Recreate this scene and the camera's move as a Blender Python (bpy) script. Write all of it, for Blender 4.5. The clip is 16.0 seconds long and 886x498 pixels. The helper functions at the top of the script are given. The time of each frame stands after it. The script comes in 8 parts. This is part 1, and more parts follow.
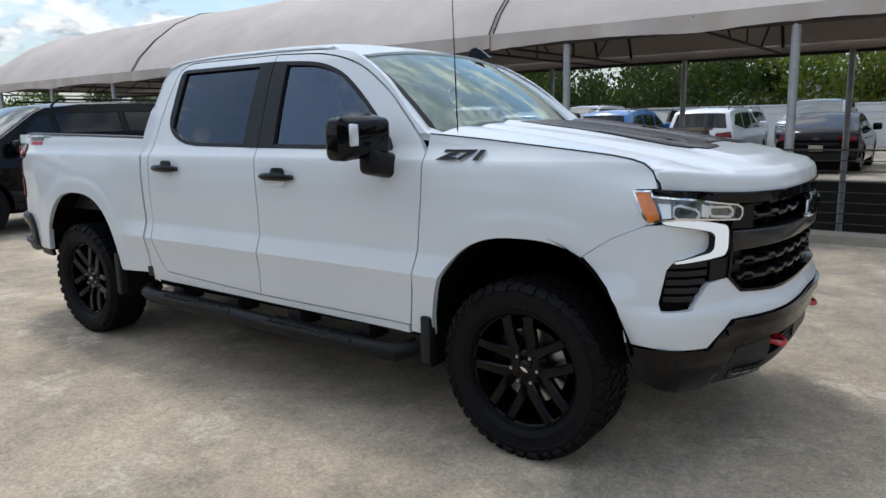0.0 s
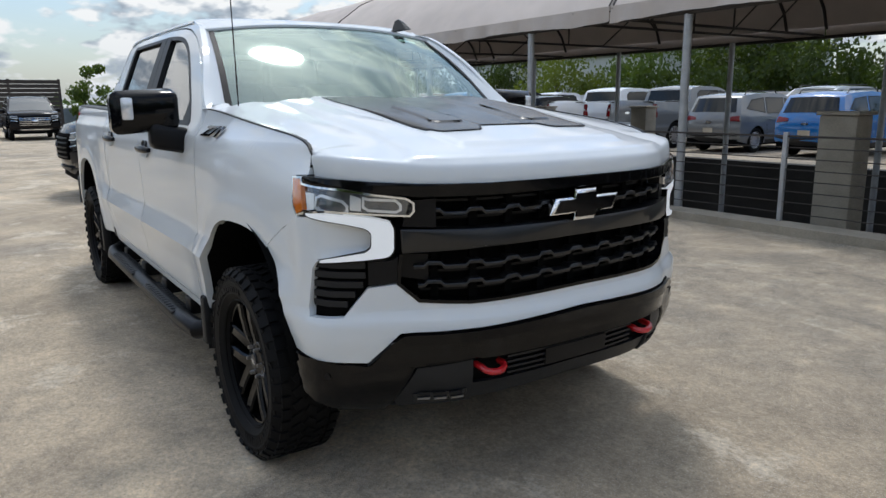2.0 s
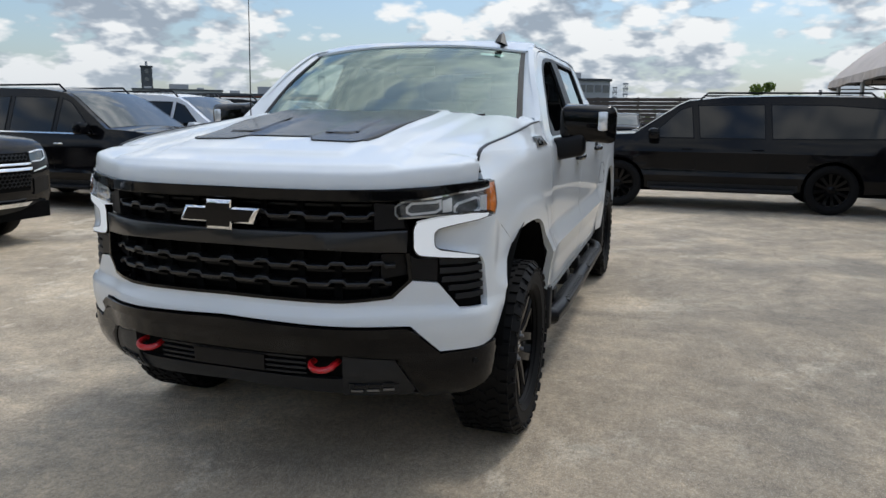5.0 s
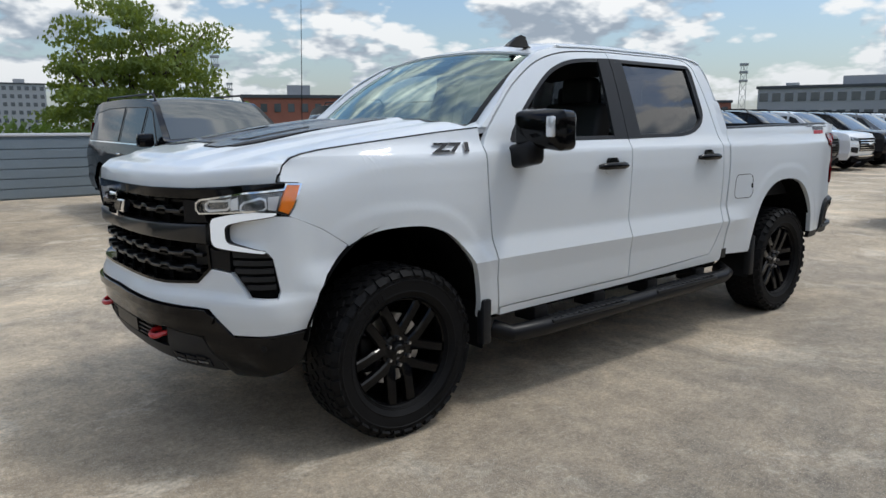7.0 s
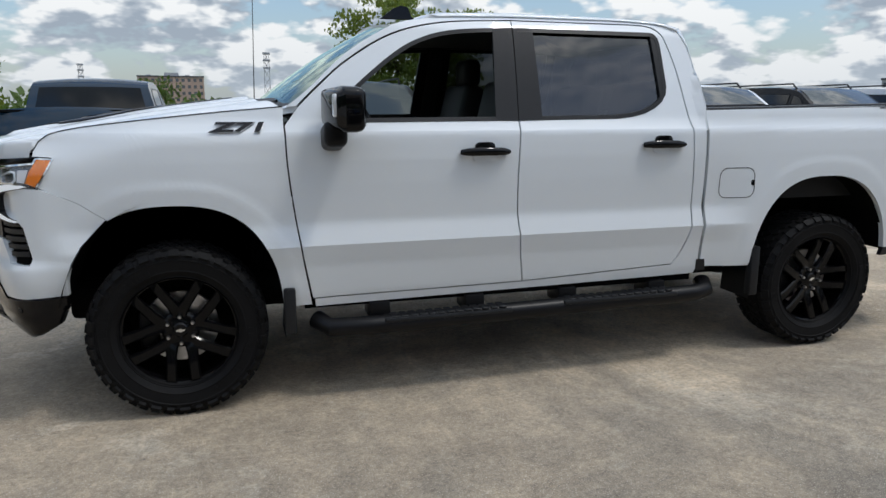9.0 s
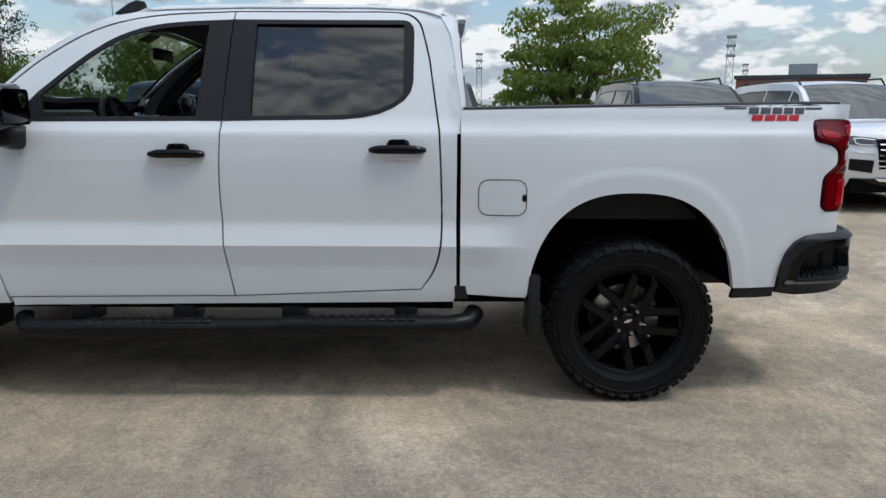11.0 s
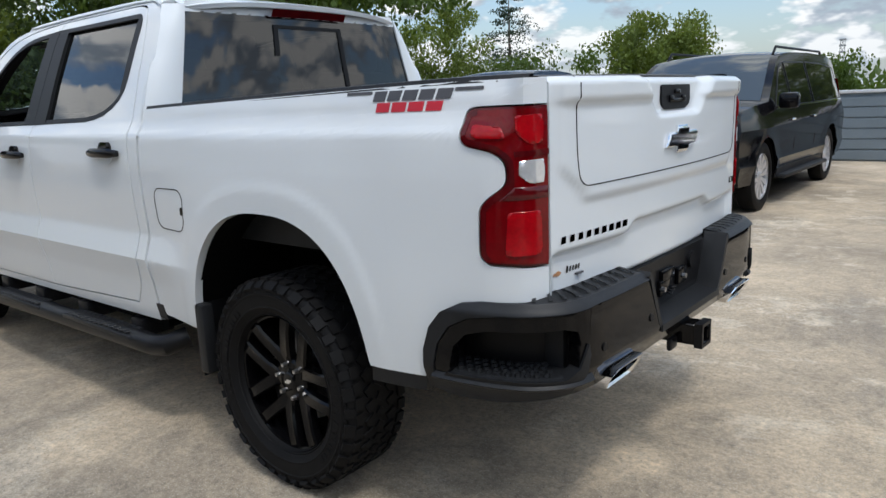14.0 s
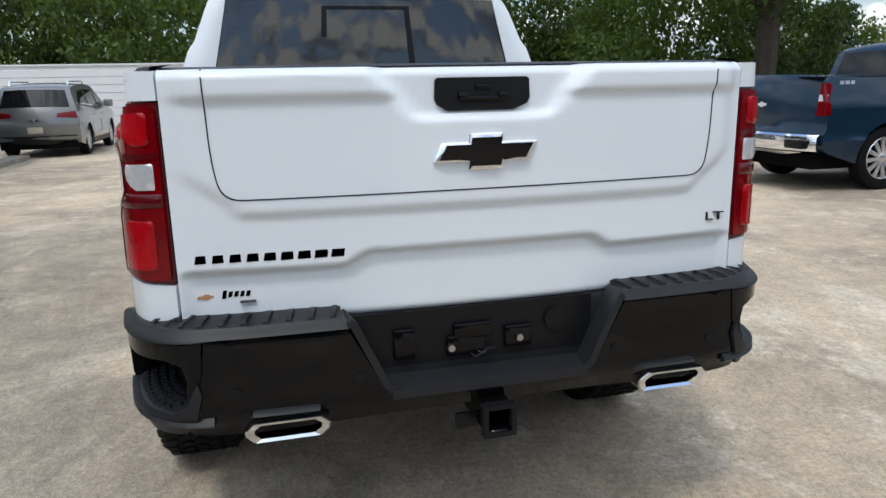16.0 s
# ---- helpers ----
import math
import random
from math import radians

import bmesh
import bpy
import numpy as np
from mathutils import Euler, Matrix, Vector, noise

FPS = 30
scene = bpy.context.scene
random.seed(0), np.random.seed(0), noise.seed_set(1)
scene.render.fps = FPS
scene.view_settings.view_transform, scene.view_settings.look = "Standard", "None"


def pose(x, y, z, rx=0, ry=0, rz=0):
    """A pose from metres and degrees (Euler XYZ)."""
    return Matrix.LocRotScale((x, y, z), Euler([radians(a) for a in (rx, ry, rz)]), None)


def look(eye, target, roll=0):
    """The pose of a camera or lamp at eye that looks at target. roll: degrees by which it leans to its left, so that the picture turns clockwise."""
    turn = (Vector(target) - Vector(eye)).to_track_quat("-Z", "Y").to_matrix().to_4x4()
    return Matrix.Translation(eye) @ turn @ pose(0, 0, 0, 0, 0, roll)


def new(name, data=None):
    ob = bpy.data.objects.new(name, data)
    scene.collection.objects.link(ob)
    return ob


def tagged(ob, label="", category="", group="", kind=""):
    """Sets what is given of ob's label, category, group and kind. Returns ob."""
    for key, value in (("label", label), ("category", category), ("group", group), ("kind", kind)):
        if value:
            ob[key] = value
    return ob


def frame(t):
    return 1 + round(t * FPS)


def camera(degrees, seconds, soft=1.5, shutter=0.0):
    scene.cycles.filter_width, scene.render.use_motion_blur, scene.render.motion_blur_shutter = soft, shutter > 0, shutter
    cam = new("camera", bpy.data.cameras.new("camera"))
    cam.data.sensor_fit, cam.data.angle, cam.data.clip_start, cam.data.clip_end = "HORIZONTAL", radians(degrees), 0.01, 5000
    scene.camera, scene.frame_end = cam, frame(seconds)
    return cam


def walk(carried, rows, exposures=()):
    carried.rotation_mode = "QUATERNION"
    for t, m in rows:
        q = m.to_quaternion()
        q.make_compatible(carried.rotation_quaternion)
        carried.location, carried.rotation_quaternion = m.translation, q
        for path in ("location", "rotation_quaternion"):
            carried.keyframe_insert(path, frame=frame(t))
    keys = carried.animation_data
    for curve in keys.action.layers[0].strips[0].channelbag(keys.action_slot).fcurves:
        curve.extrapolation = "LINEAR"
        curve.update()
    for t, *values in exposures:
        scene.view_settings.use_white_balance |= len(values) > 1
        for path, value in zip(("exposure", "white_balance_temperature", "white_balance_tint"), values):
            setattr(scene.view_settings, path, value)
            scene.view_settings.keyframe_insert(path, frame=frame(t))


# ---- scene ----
cam = camera(64.0, 16.0)
PATH = [
    (0, (1.514, -3.649, 1.546), (0.359, -2.056, 1.184), -1.3),
    (0.5, (1.838, -3.387, 1.541), (0.632, -1.838, 1.156), -2.0),
    (1, (2.165, -2.929, 1.493), (0.861, -1.466, 1.095), -2.2),
    (1.5, (2.494, -2.41, 1.5), (1.042, -1.095, 1.096), -1.7),
    (2, (2.842, -1.899, 1.497), (1.224, -0.797, 1.091), -0.6),
    (2.5, (3.099, -1.326, 1.498), (1.326, -0.492, 1.094), 0.6),
    (3, (3.328, -0.774, 1.504), (1.444, -0.236, 1.103), 1.1),
    (3.5, (3.367, -0.176, 1.489), (1.422, 0.068, 1.094), 1.2),
    (4, (3.413, 0.431, 1.483), (1.45, 0.375, 1.104), 0.8),
    (4.2, (3.394, 0.657, 1.476), (1.437, 0.49, 1.097), 0.8),
    (6.3, (2.539, 3.067, 1.491), (1.028, 1.801, 1.155), 0.2),
    (6.5, (2.365, 3.237, 1.47), (0.928, 1.889, 1.127), 0.1),
    (7, (1.914, 3.619, 1.488), (0.666, 2.095, 1.144), -0.1),
    (7.5, (1.471, 3.986, 1.498), (0.417, 2.323, 1.145), -0.1),
    (8, (0.903, 4.227, 1.482), (0.037, 2.461, 1.118), -0.2),
    (8.2, (0.672, 4.322, 1.466), (-0.124, 2.526, 1.095), -0.2),
    (10.3, (-1.922, 4.508, 1.481), (-2.147, 2.56, 1.09), 0.5),
    (10.5, (-2.177, 4.51, 1.484), (-2.346, 2.556, 1.093), 0.5),
    (11, (-2.824, 4.403, 1.47), (-2.815, 2.442, 1.079), 0.2),
    (11.5, (-3.428, 4.219, 1.455), (-3.239, 2.265, 1.072), -0.6),
    (12, (-3.933, 3.981, 1.448), (-3.577, 2.051, 1.065), -1.4),
    (12.5, (-4.464, 3.66, 1.434), (-3.909, 1.777, 1.054), -2.1),
    (13, (-4.987, 3.344, 1.464), (-4.204, 1.548, 1.064), -2.7),
    (13.5, (-5.431, 2.935, 1.44), (-4.421, 1.256, 1.039), -2.7),
    (14, (-5.852, 2.525, 1.437), (-4.598, 1.021, 1.031), -2.4),
    (14.5, (-6.097, 2.023, 1.432), (-4.622, 0.739, 1.011), -1.8),
    (15, (-6.36, 1.558, 1.434), (-4.702, 0.525, 1.007), -1.3),
    (15.5, (-6.513, 1.058, 1.439), (-4.72, 0.297, 0.984), -1.1),
    (16, (-6.661, 0.571, 1.446), (-4.772, 0.094, 0.995), -1.2),
]
walk(cam, [(t, look(e, g, r)) for t, e, g, r in PATH], exposures=[(0.0, 0.20), (2.5, 0.08), (7.5, 0.06), (11.0, 0.11), (13.0, 0.20), (14.5, 0.31), (16.0, 0.33)])

# ---- light ----
SUN_AZ, SUN_EL = radians(149), radians(62)
SUN_DIR = Vector((math.cos(SUN_AZ) * math.cos(SUN_EL), math.sin(SUN_AZ) * math.cos(SUN_EL), math.sin(SUN_EL)))


def build_world():
    world = bpy.data.worlds.new("sky")
    scene.world = world
    world.use_nodes = True
    nt = world.node_tree
    nd, ln = nt.nodes, nt.links
    nd.clear()
    out = nd.new("ShaderNodeOutputWorld")
    bg = nd.new("ShaderNodeBackground")
    sky = nd.new("ShaderNodeTexSky")
    sky.sky_type = "NISHITA"
    sky.sun_disc = False
    sky.sun_elevation = SUN_EL
    sky.sun_rotation = radians(90) - SUN_AZ
    sky.air_density, sky.dust_density, sky.ozone_density = 1.2, 1.6, 2.0
    tc = nd.new("ShaderNodeTexCoord")
    sep = nd.new("ShaderNodeSeparateXYZ")
    ln.new(tc.outputs["Generated"], sep.inputs[0])

    def m(op, a, b=None):
        n = nd.new("ShaderNodeMath")
        n.operation = op
        for i, v in enumerate((a, b)):
            if v is None:
                continue
            if isinstance(v, (int, float)):
                n.inputs[i].default_value = v
            else:
                ln.new(v, n.inputs[i])
        return n.outputs[0]

    # clouds lie on a flat layer overhead, so they flatten towards the horizon
    def layer(lift):
        zz = m("ADD", m("MAXIMUM", m("ADD", sep.outputs[2], lift), 0.0), 0.36)
        comb = nd.new("ShaderNodeCombineXYZ")
        ln.new(m("DIVIDE", sep.outputs[0], zz), comb.inputs[0])
        ln.new(m("DIVIDE", sep.outputs[1], zz), comb.inputs[1])
        comb.inputs[2].default_value = 3.7
        n = nd.new("ShaderNodeTexNoise")
        n.inputs["Scale"].default_value, n.inputs["Detail"].default_value = 2.5, 9
        n.inputs["Roughness"].default_value, n.inputs["Distortion"].default_value = 0.54, 0.15
        ln.new(comb.outputs[0], n.inputs["Vector"])
        v = nd.new("ShaderNodeTexVoronoi")
        v.feature = "SMOOTH_F1"
        v.inputs["Scale"].default_value, v.inputs["Detail"].default_value = 6.0, 3.0
        v.inputs["Roughness"].default_value, v.inputs["Smoothness"].default_value = 0.55, 0.35
        ln.new(comb.outputs[0], v.inputs["Vector"])
        # heaped tops: broad masses with rounded puffs on them
        return m("ADD", m("MULTIPLY", n.outputs["Fac"], 0.78), m("MULTIPLY", m("SUBTRACT", 0.62, v.outputs["Distance"]), 0.26))

    def ramp(fac, stops):
        r = nd.new("ShaderNodeValToRGB")
        e = r.color_ramp.elements
        while len(e) < len(stops):
            e.new(0.5)
        for el, (p, c) in zip(e, stops):
            el.position, el.color = p, (*c, 1)
        ln.new(fac, r.inputs[0])
        return r.outputs[0]

    here, above = layer(0.0), layer(0.030)
    sunward = nd.new("ShaderNodeVectorMath")
    sunward.operation = "DOT_PRODUCT"
    ln.new(tc.outputs["Generated"], sunward.inputs[0])
    sunward.inputs[1].default_value = SUN_DIR
    facing_sun = m("MAXIMUM", sunward.outputs["Value"], 0.0)
    cover = m("MAXIMUM", ramp(here, [(0.235, (0, 0, 0)), (0.315, (1, 1, 1))]), m("MULTIPLY", m("POWER", facing_sun, 5.0), 0.75))
    # white where a heap ends above, blue-grey under its own bulk
    shade = m("ADD", m("MULTIPLY", m("SUBTRACT", here, above), 7.5), m("MULTIPLY", m("SUBTRACT", 0.44, here), 1.2))
    tone = ramp(m("ADD", shade, 0.46), [(0.10, (0.34, 0.41, 0.50)), (0.42, (0.49, 0.555, 0.635)), (0.68, (0.75, 0.80, 0.85)), (0.99, (1.02, 1.04, 1.05))])
    dim = nd.new("ShaderNodeMix")
    dim.data_type, dim.blend_type = "RGBA", "MULTIPLY"
    dim.inputs["Factor"].default_value = 1.0
    ln.new(sky.outputs[0], dim.inputs["A"])
    dim.inputs["B"].default_value = (0.125, 0.138, 0.152, 1)
    mix = nd.new("ShaderNodeMix")
    mix.data_type = "RGBA"
    ln.new(cover, mix.inputs["Factor"])
    ln.new(dim.outputs["Result"], mix.inputs["A"])
    # clouds near the sun are brighter, as thin cloud scatters light forwards
    halo = m("ADD", m("MULTIPLY", m("POWER", facing_sun, 12.0), 1.0), 1.0)
    lit = nd.new("ShaderNodeVectorMath")
    lit.operation = "SCALE"
    ln.new(tone, lit.inputs[0])
    ln.new(halo, lit.inputs["Scale"])
    ln.new(lit.outputs[0], mix.inputs["B"])
    # pale haze low down
    haze = nd.new("ShaderNodeMix")
    haze.data_type = "RGBA"
    ln.new(m("MULTIPLY", m("POWER", m("SUBTRACT", 1.0, m("MAXIMUM", sep.outputs[2], 0.0)), 12.0), 0.55), haze.inputs["Factor"])
    ln.new(mix.outputs["Result"], haze.inputs["A"])
    haze.inputs["B"].default_value = (0.66, 0.74, 0.82, 1)
    ln.new(haze.outputs["Result"], bg.inputs[0])
    # a cloudy sky is brighter overhead than at the horizon
    ln.new(m("ADD", m("MULTIPLY", m("MAXIMUM", sep.outputs[2], 0.0), 0.58), 0.80), bg.inputs[1])
    ln.new(bg.outputs[0], out.inputs[0])


build_world()
sun_data = bpy.data.lights.new("sun", "SUN")
sun_data.energy, sun_data.angle, sun_data.color = 1.0, radians(8.0), (1.0, 0.975, 0.935)
sun = new("sun", sun_data)
sun.matrix_world = look(SUN_DIR * 60, (0, 0, 0))


# ---- materials ----
def mat(name, color, rough=0.5, metal=0.0, coat=0.0, var=0.0, scale=6.0, fine=60.0, bump=0.0, color2=None, spec=0.5, rvar=0.0, rand=0.0):
    """A principled surface with variation at two scales, in metres."""
    ma = bpy.data.materials.new(name)
    ma.use_nodes = True
    nt = ma.node_tree
    nd, ln = nt.nodes, nt.links
    b = nd["Principled BSDF"]
    b.inputs["Base Color"].default_value = (*color, 1)
    b.inputs["Roughness"].default_value = rough
    b.inputs["Metallic"].default_value = metal
    b.inputs["Coat Weight"].default_value = coat
    b.inputs["Coat Roughness"].default_value = 0.03
    b.inputs["Specular IOR Level"].default_value = spec
    if var or bump or rvar or rand:
        tc = nd.new("ShaderNodeTexCoord")
        big, small = nd.new("ShaderNodeTexNoise"), nd.new("ShaderNodeTexNoise")
        for n, s in ((big, scale), (small, fine)):
            n.inputs["Scale"].default_value = s
            n.inputs["Detail"].default_value = 6
            n.inputs["Roughness"].default_value = 0.6
            ln.new(tc.outputs["Object"], n.inputs["Vector"])
        both = nd.new("ShaderNodeMath")
        both.operation = "MULTIPLY_ADD"
        ln.new(small.outputs["Fac"], both.inputs[0])
        both.inputs[1].default_value = 0.4
        half = nd.new("ShaderNodeMath")
        half.operation = "MULTIPLY"
        half.inputs[1].default_value = 0.6
        ln.new(big.outputs["Fac"], half.inputs[0])
        ln.new(half.outputs[0], both.inputs[2])
        if var:
            r = nd.new("ShaderNodeValToRGB")
            lo = color2 or tuple(c * (1 - var) for c in color)
            hi = tuple(min(c * (1 + var), 1) for c in color)
            r.color_ramp.elements[0].position, r.color_ramp.elements[0].color = 0.33, (*lo, 1)
            r.color_ramp.elements[1].position, r.color_ramp.elements[1].color = 0.67, (*hi, 1)
            ln.new(both.outputs[0], r.inputs[0])
            last = r.outputs[0]
            if rand:
                info = nd.new("ShaderNodeObjectInfo")
                hsv = nd.new("ShaderNodeHueSaturation")
                mr = nd.new("ShaderNodeMapRange")
                mr.inputs["To Min"].default_value, mr.inputs["To Max"].default_value = 1 - rand, 1 + rand
                ln.new(info.outputs["Random"], mr.inputs["Value"])
                ln.new(mr.outputs[0], hsv.inputs["Value"])
                ln.new(last, hsv.inputs["Color"])
                last = hsv.outputs[0]
            ln.new(last, b.inputs["Base Color"])
        if rvar:
            mr = nd.new("ShaderNodeMapRange")
            mr.inputs["To Min"].default_value, mr.inputs["To Max"].default_value = max(rough - rvar, 0.02), min(rough + rvar, 1)
            ln.new(both.outputs[0], mr.inputs["Value"])
            ln.new(mr.outputs[0], b.inputs["Roughness"])
        if bump:
            bp = nd.new("ShaderNodeBump")
            bp.inputs["Strength"].default_value = 0.6
            bp.inputs["Distance"].default_value = bump
            ln.new(both.outputs[0], bp.inputs["Height"])
            ln.new(bp.outputs[0], b.inputs["Normal"])
    return ma


def glass_mat(name, tint, ior=1.5, rough=0.0, sheen=(1, 1, 1)):
    """A thin pane: tinted see-through with a mirror-like sheen."""
    ma = bpy.data.materials.new(name)
    ma.use_nodes = True
    nt = ma.node_tree
    nd, ln = nt.nodes, nt.links
    nd.clear()
    out = nd.new("ShaderNodeOutputMaterial")
    tr, gl, lw, mx = nd.new("ShaderNodeBsdfTransparent"), nd.new("ShaderNodeBsdfGlossy"), nd.new("ShaderNodeLayerWeight"), nd.new("ShaderNodeMixShader")
    tr.inputs[0].default_value = (*tint, 1)
    gl.inputs["Roughness"].default_value = rough
    gl.inputs["Color"].default_value = (*sheen, 1)
    # gloss rises towards grazing views, alike on both sides of the thin pane
    f0 = ((ior - 1) / (ior + 1)) ** 2
    lw.inputs["Blend"].default_value = 0.5
    up, fac = nd.new("ShaderNodeMath"), nd.new("ShaderNodeMath")
    up.operation, up.inputs[1].default_value = "POWER", 4.0
    fac.operation, fac.inputs[1].default_value, fac.inputs[2].default_value = "MULTIPLY_ADD", 1 - f0, f0
    ln.new(lw.outputs["Facing"], up.inputs[0])
    ln.new(up.outputs[0], fac.inputs[0])
    ln.new(fac.outputs[0], mx.inputs[0])
    ln.new(tr.outputs[0], mx.inputs[1])
    ln.new(gl.outputs[0], mx.inputs[2])
    ln.new(mx.outputs[0], out.inputs[0])
    return ma


def glow_mat(name, color, strength):
    ma = bpy.data.materials.new(name)
    ma.use_nodes = True
    b = ma.node_tree.nodes["Principled BSDF"]
    b.inputs["Base Color"].default_value = (*color, 1)
    b.inputs["Emission Color"].default_value = (*color, 1)
    b.inputs["Emission Strength"].default_value = strength
    return ma


def concrete_mat(name):
    """Worn broomed concrete: pale scuffed patches, darker damp ones, sand grain and a few stains."""
    ma = bpy.data.materials.new(name)
    ma.use_nodes = True
    nt = ma.node_tree
    nd, ln = nt.nodes, nt.links
    b = nd["Principled BSDF"]
    b.inputs["Roughness"].default_value = 0.85
    b.inputs["Specular IOR Level"].default_value = 0.3
    tc = nd.new("ShaderNodeTexCoord")

    def noise_tex(scale, detail, rough=0.6, dist=0.0, stretch=None):
        n = nd.new("ShaderNodeTexNoise")
        n.inputs["Scale"].default_value, n.inputs["Detail"].default_value = scale, detail
        n.inputs["Roughness"].default_value, n.inputs["Distortion"].default_value = rough, dist
        src = tc.outputs["Object"]
        if stretch:
            mp = nd.new("ShaderNodeMapping")
            mp.inputs["Scale"].default_value = stretch
            ln.new(src, mp.inputs[0])
            src = mp.outputs[0]
        ln.new(src, n.inputs["Vector"])
        return n.outputs["Fac"]

    def ramp(fac, a, ca, c, cc):
        r = nd.new("ShaderNodeValToRGB")
        r.color_ramp.elements[0].position, r.color_ramp.elements[0].color = a, (*ca, 1)
        r.color_ramp.elements[1].position, r.color_ramp.elements[1].color = c, (*cc, 1)
        ln.new(fac, r.inputs[0])
        return r.outputs[0]

    def mix(kind, f, a, bb):
        n = nd.new("ShaderNodeMix")
        n.data_type, n.blend_type = "RGBA", kind
        if isinstance(f, float):
            n.inputs["Factor"].default_value = f
        else:
            ln.new(f, n.inputs["Factor"])
        for key, v in (("A", a), ("B", bb)):
            if isinstance(v, tuple):
                n.inputs[key].default_value = (*v, 1)
            else:
                ln.new(v, n.inputs[key])
        return n.outputs["Result"]

    wide = ramp(noise_tex(0.22, 5, 0.55, 0.3), 0.38, (0.430, 0.350, 0.252), 0.62, (0.625, 0.513, 0.371))
    blotch = ramp(noise_tex(0.8, 10, 0.68, 0.4), 0.36, (0.70, 0.702, 0.715), 0.66, (1.24, 1.23, 1.21))
    c = mix("MULTIPLY", 1.0, wide, blotch)
    # scuffed patches with a gritty, broken edge
    worn = ramp(noise_tex(0.85, 13, 0.80, 0.2, (1.0, 1.2, 1.0)), 0.535, (0, 0, 0), 0.585, (0.72, 0.72, 0.72))
    c = mix("MIX", worn, c, (0.70, 0.61, 0.475))
    # rain-darkened runs
    damp = ramp(noise_tex(0.42, 11, 0.74, 0.5, (1.0, 0.7, 1.0)), 0.51, (0, 0, 0), 0.60, (0.66, 0.66, 0.66))
    c = mix("MIX", damp, c, (0.26, 0.224, 0.180))
    # grey dirt along the driver's side, spread inwards to paint the truck's shade darker
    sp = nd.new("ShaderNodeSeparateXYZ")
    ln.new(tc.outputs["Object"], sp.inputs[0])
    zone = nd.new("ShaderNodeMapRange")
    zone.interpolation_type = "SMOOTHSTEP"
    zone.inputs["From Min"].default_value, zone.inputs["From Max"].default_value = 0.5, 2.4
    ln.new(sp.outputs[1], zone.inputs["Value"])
    dirt_shade = nd.new("ShaderNodeMath")
    dirt_shade.operation = "MULTIPLY"
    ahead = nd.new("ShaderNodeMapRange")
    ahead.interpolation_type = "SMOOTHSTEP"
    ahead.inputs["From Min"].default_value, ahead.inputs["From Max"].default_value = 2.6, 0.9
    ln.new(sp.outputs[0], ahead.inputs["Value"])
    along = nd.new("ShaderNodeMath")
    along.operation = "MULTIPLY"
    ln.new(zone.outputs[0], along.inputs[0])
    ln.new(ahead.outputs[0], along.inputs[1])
    ln.new(along.outputs[0], dirt_shade.inputs[0])
    ln.new(ramp(noise_tex(0.9, 12, 0.78, 0.4), 0.40, (0.15, 0.15, 0.15), 0.60, (0.85, 0.85, 0.85)), dirt_shade.inputs[1])
    c = mix("MIX", dirt_shade.outputs[0], c, (0.210, 0.188, 0.156))
    mid = ramp(noise_tex(7.0, 10, 0.82, 0.1), 0.34, (0.76, 0.76, 0.77), 0.66, (1.22, 1.22, 1.21))
    c = mix("MULTIPLY", 1.0, c, mid)
    grit = ramp(noise_tex(38.0, 7, 0.85), 0.34, (0.62, 0.62, 0.63), 0.66, (1.36, 1.35, 1.33))
    c = mix("MULTIPLY", 1.0, c, grit)
    speck = ramp(noise_tex(150.0, 3, 0.65), 0.57, (0, 0, 0), 0.64, (0.85, 0.85, 0.85))
    c = mix("MIX", speck, c, (0.66, 0.60, 0.51))
    pit = ramp(noise_tex(60.0, 4, 0.7), 0.61, (0, 0, 0), 0.68, (0.85, 0.85, 0.85))
    c = mix("MIX", pit, c, (0.12, 0.11, 0.095))
    ln.new(c, b.inputs["Base Color"])
    bp = nd.new("ShaderNodeBump")
    bp.inputs["Strength"].default_value, bp.inputs["Distance"].default_value = 0.75, 0.014
    ln.new(noise_tex(48.0, 7, 0.78), bp.inputs["Height"])
    ln.new(bp.outputs[0], b.inputs["Normal"])
    return ma


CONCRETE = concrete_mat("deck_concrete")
CAST = mat("cast_concrete", (0.42, 0.38, 0.31), 0.9, var=0.25, scale=2.5, fine=70, bump=0.004)
WHITE_PAINT = mat("white_paint", (0.715, 0.750, 0.772), 0.38, spec=0.15, coat=0.8, var=0.012, scale=0.7, fine=500)
BLACK_GLOSS = mat("gloss_black", (0.003, 0.003, 0.0035), 0.06, spec=0.24, rvar=0.02, scale=8)
BLACK_SATIN = mat("satin_black", (0.007, 0.007, 0.008), 0.36, spec=0.2, var=0.2, scale=10, fine=300, bump=0.0006)
GRILLE = mat("grille_black", (0.012, 0.0122, 0.013), 0.28, spec=0.5, var=0.2, scale=12)
BLACK_PLASTIC = mat("black_plastic", (0.0135, 0.0145, 0.0165), 0.46, spec=0.30, var=0.25, scale=12, fine=700, bump=0.0012)
TRIM_GREY = mat("trim_film", (0.013, 0.0135, 0.015), 0.45, spec=0.25, var=0.1, scale=20)
VOID = mat("well_liner", (0.005, 0.005, 0.005), 0.9, spec=0.04, var=0.3, scale=8, bump=0.004)
RUBBER = mat("tyre_rubber", (0.0068, 0.0068, 0.0073), 0.62, spec=0.14, var=0.3, scale=14, fine=260, bump=0.0015)
RIM_BLACK = mat("rim_gloss_black", (0.003, 0.003, 0.0035), 0.09, spec=0.20, rvar=0.04, scale=15)
CHROME = mat("chrome", (0.85, 0.86, 0.88), 0.06, metal=1.0, rvar=0.03, scale=20)
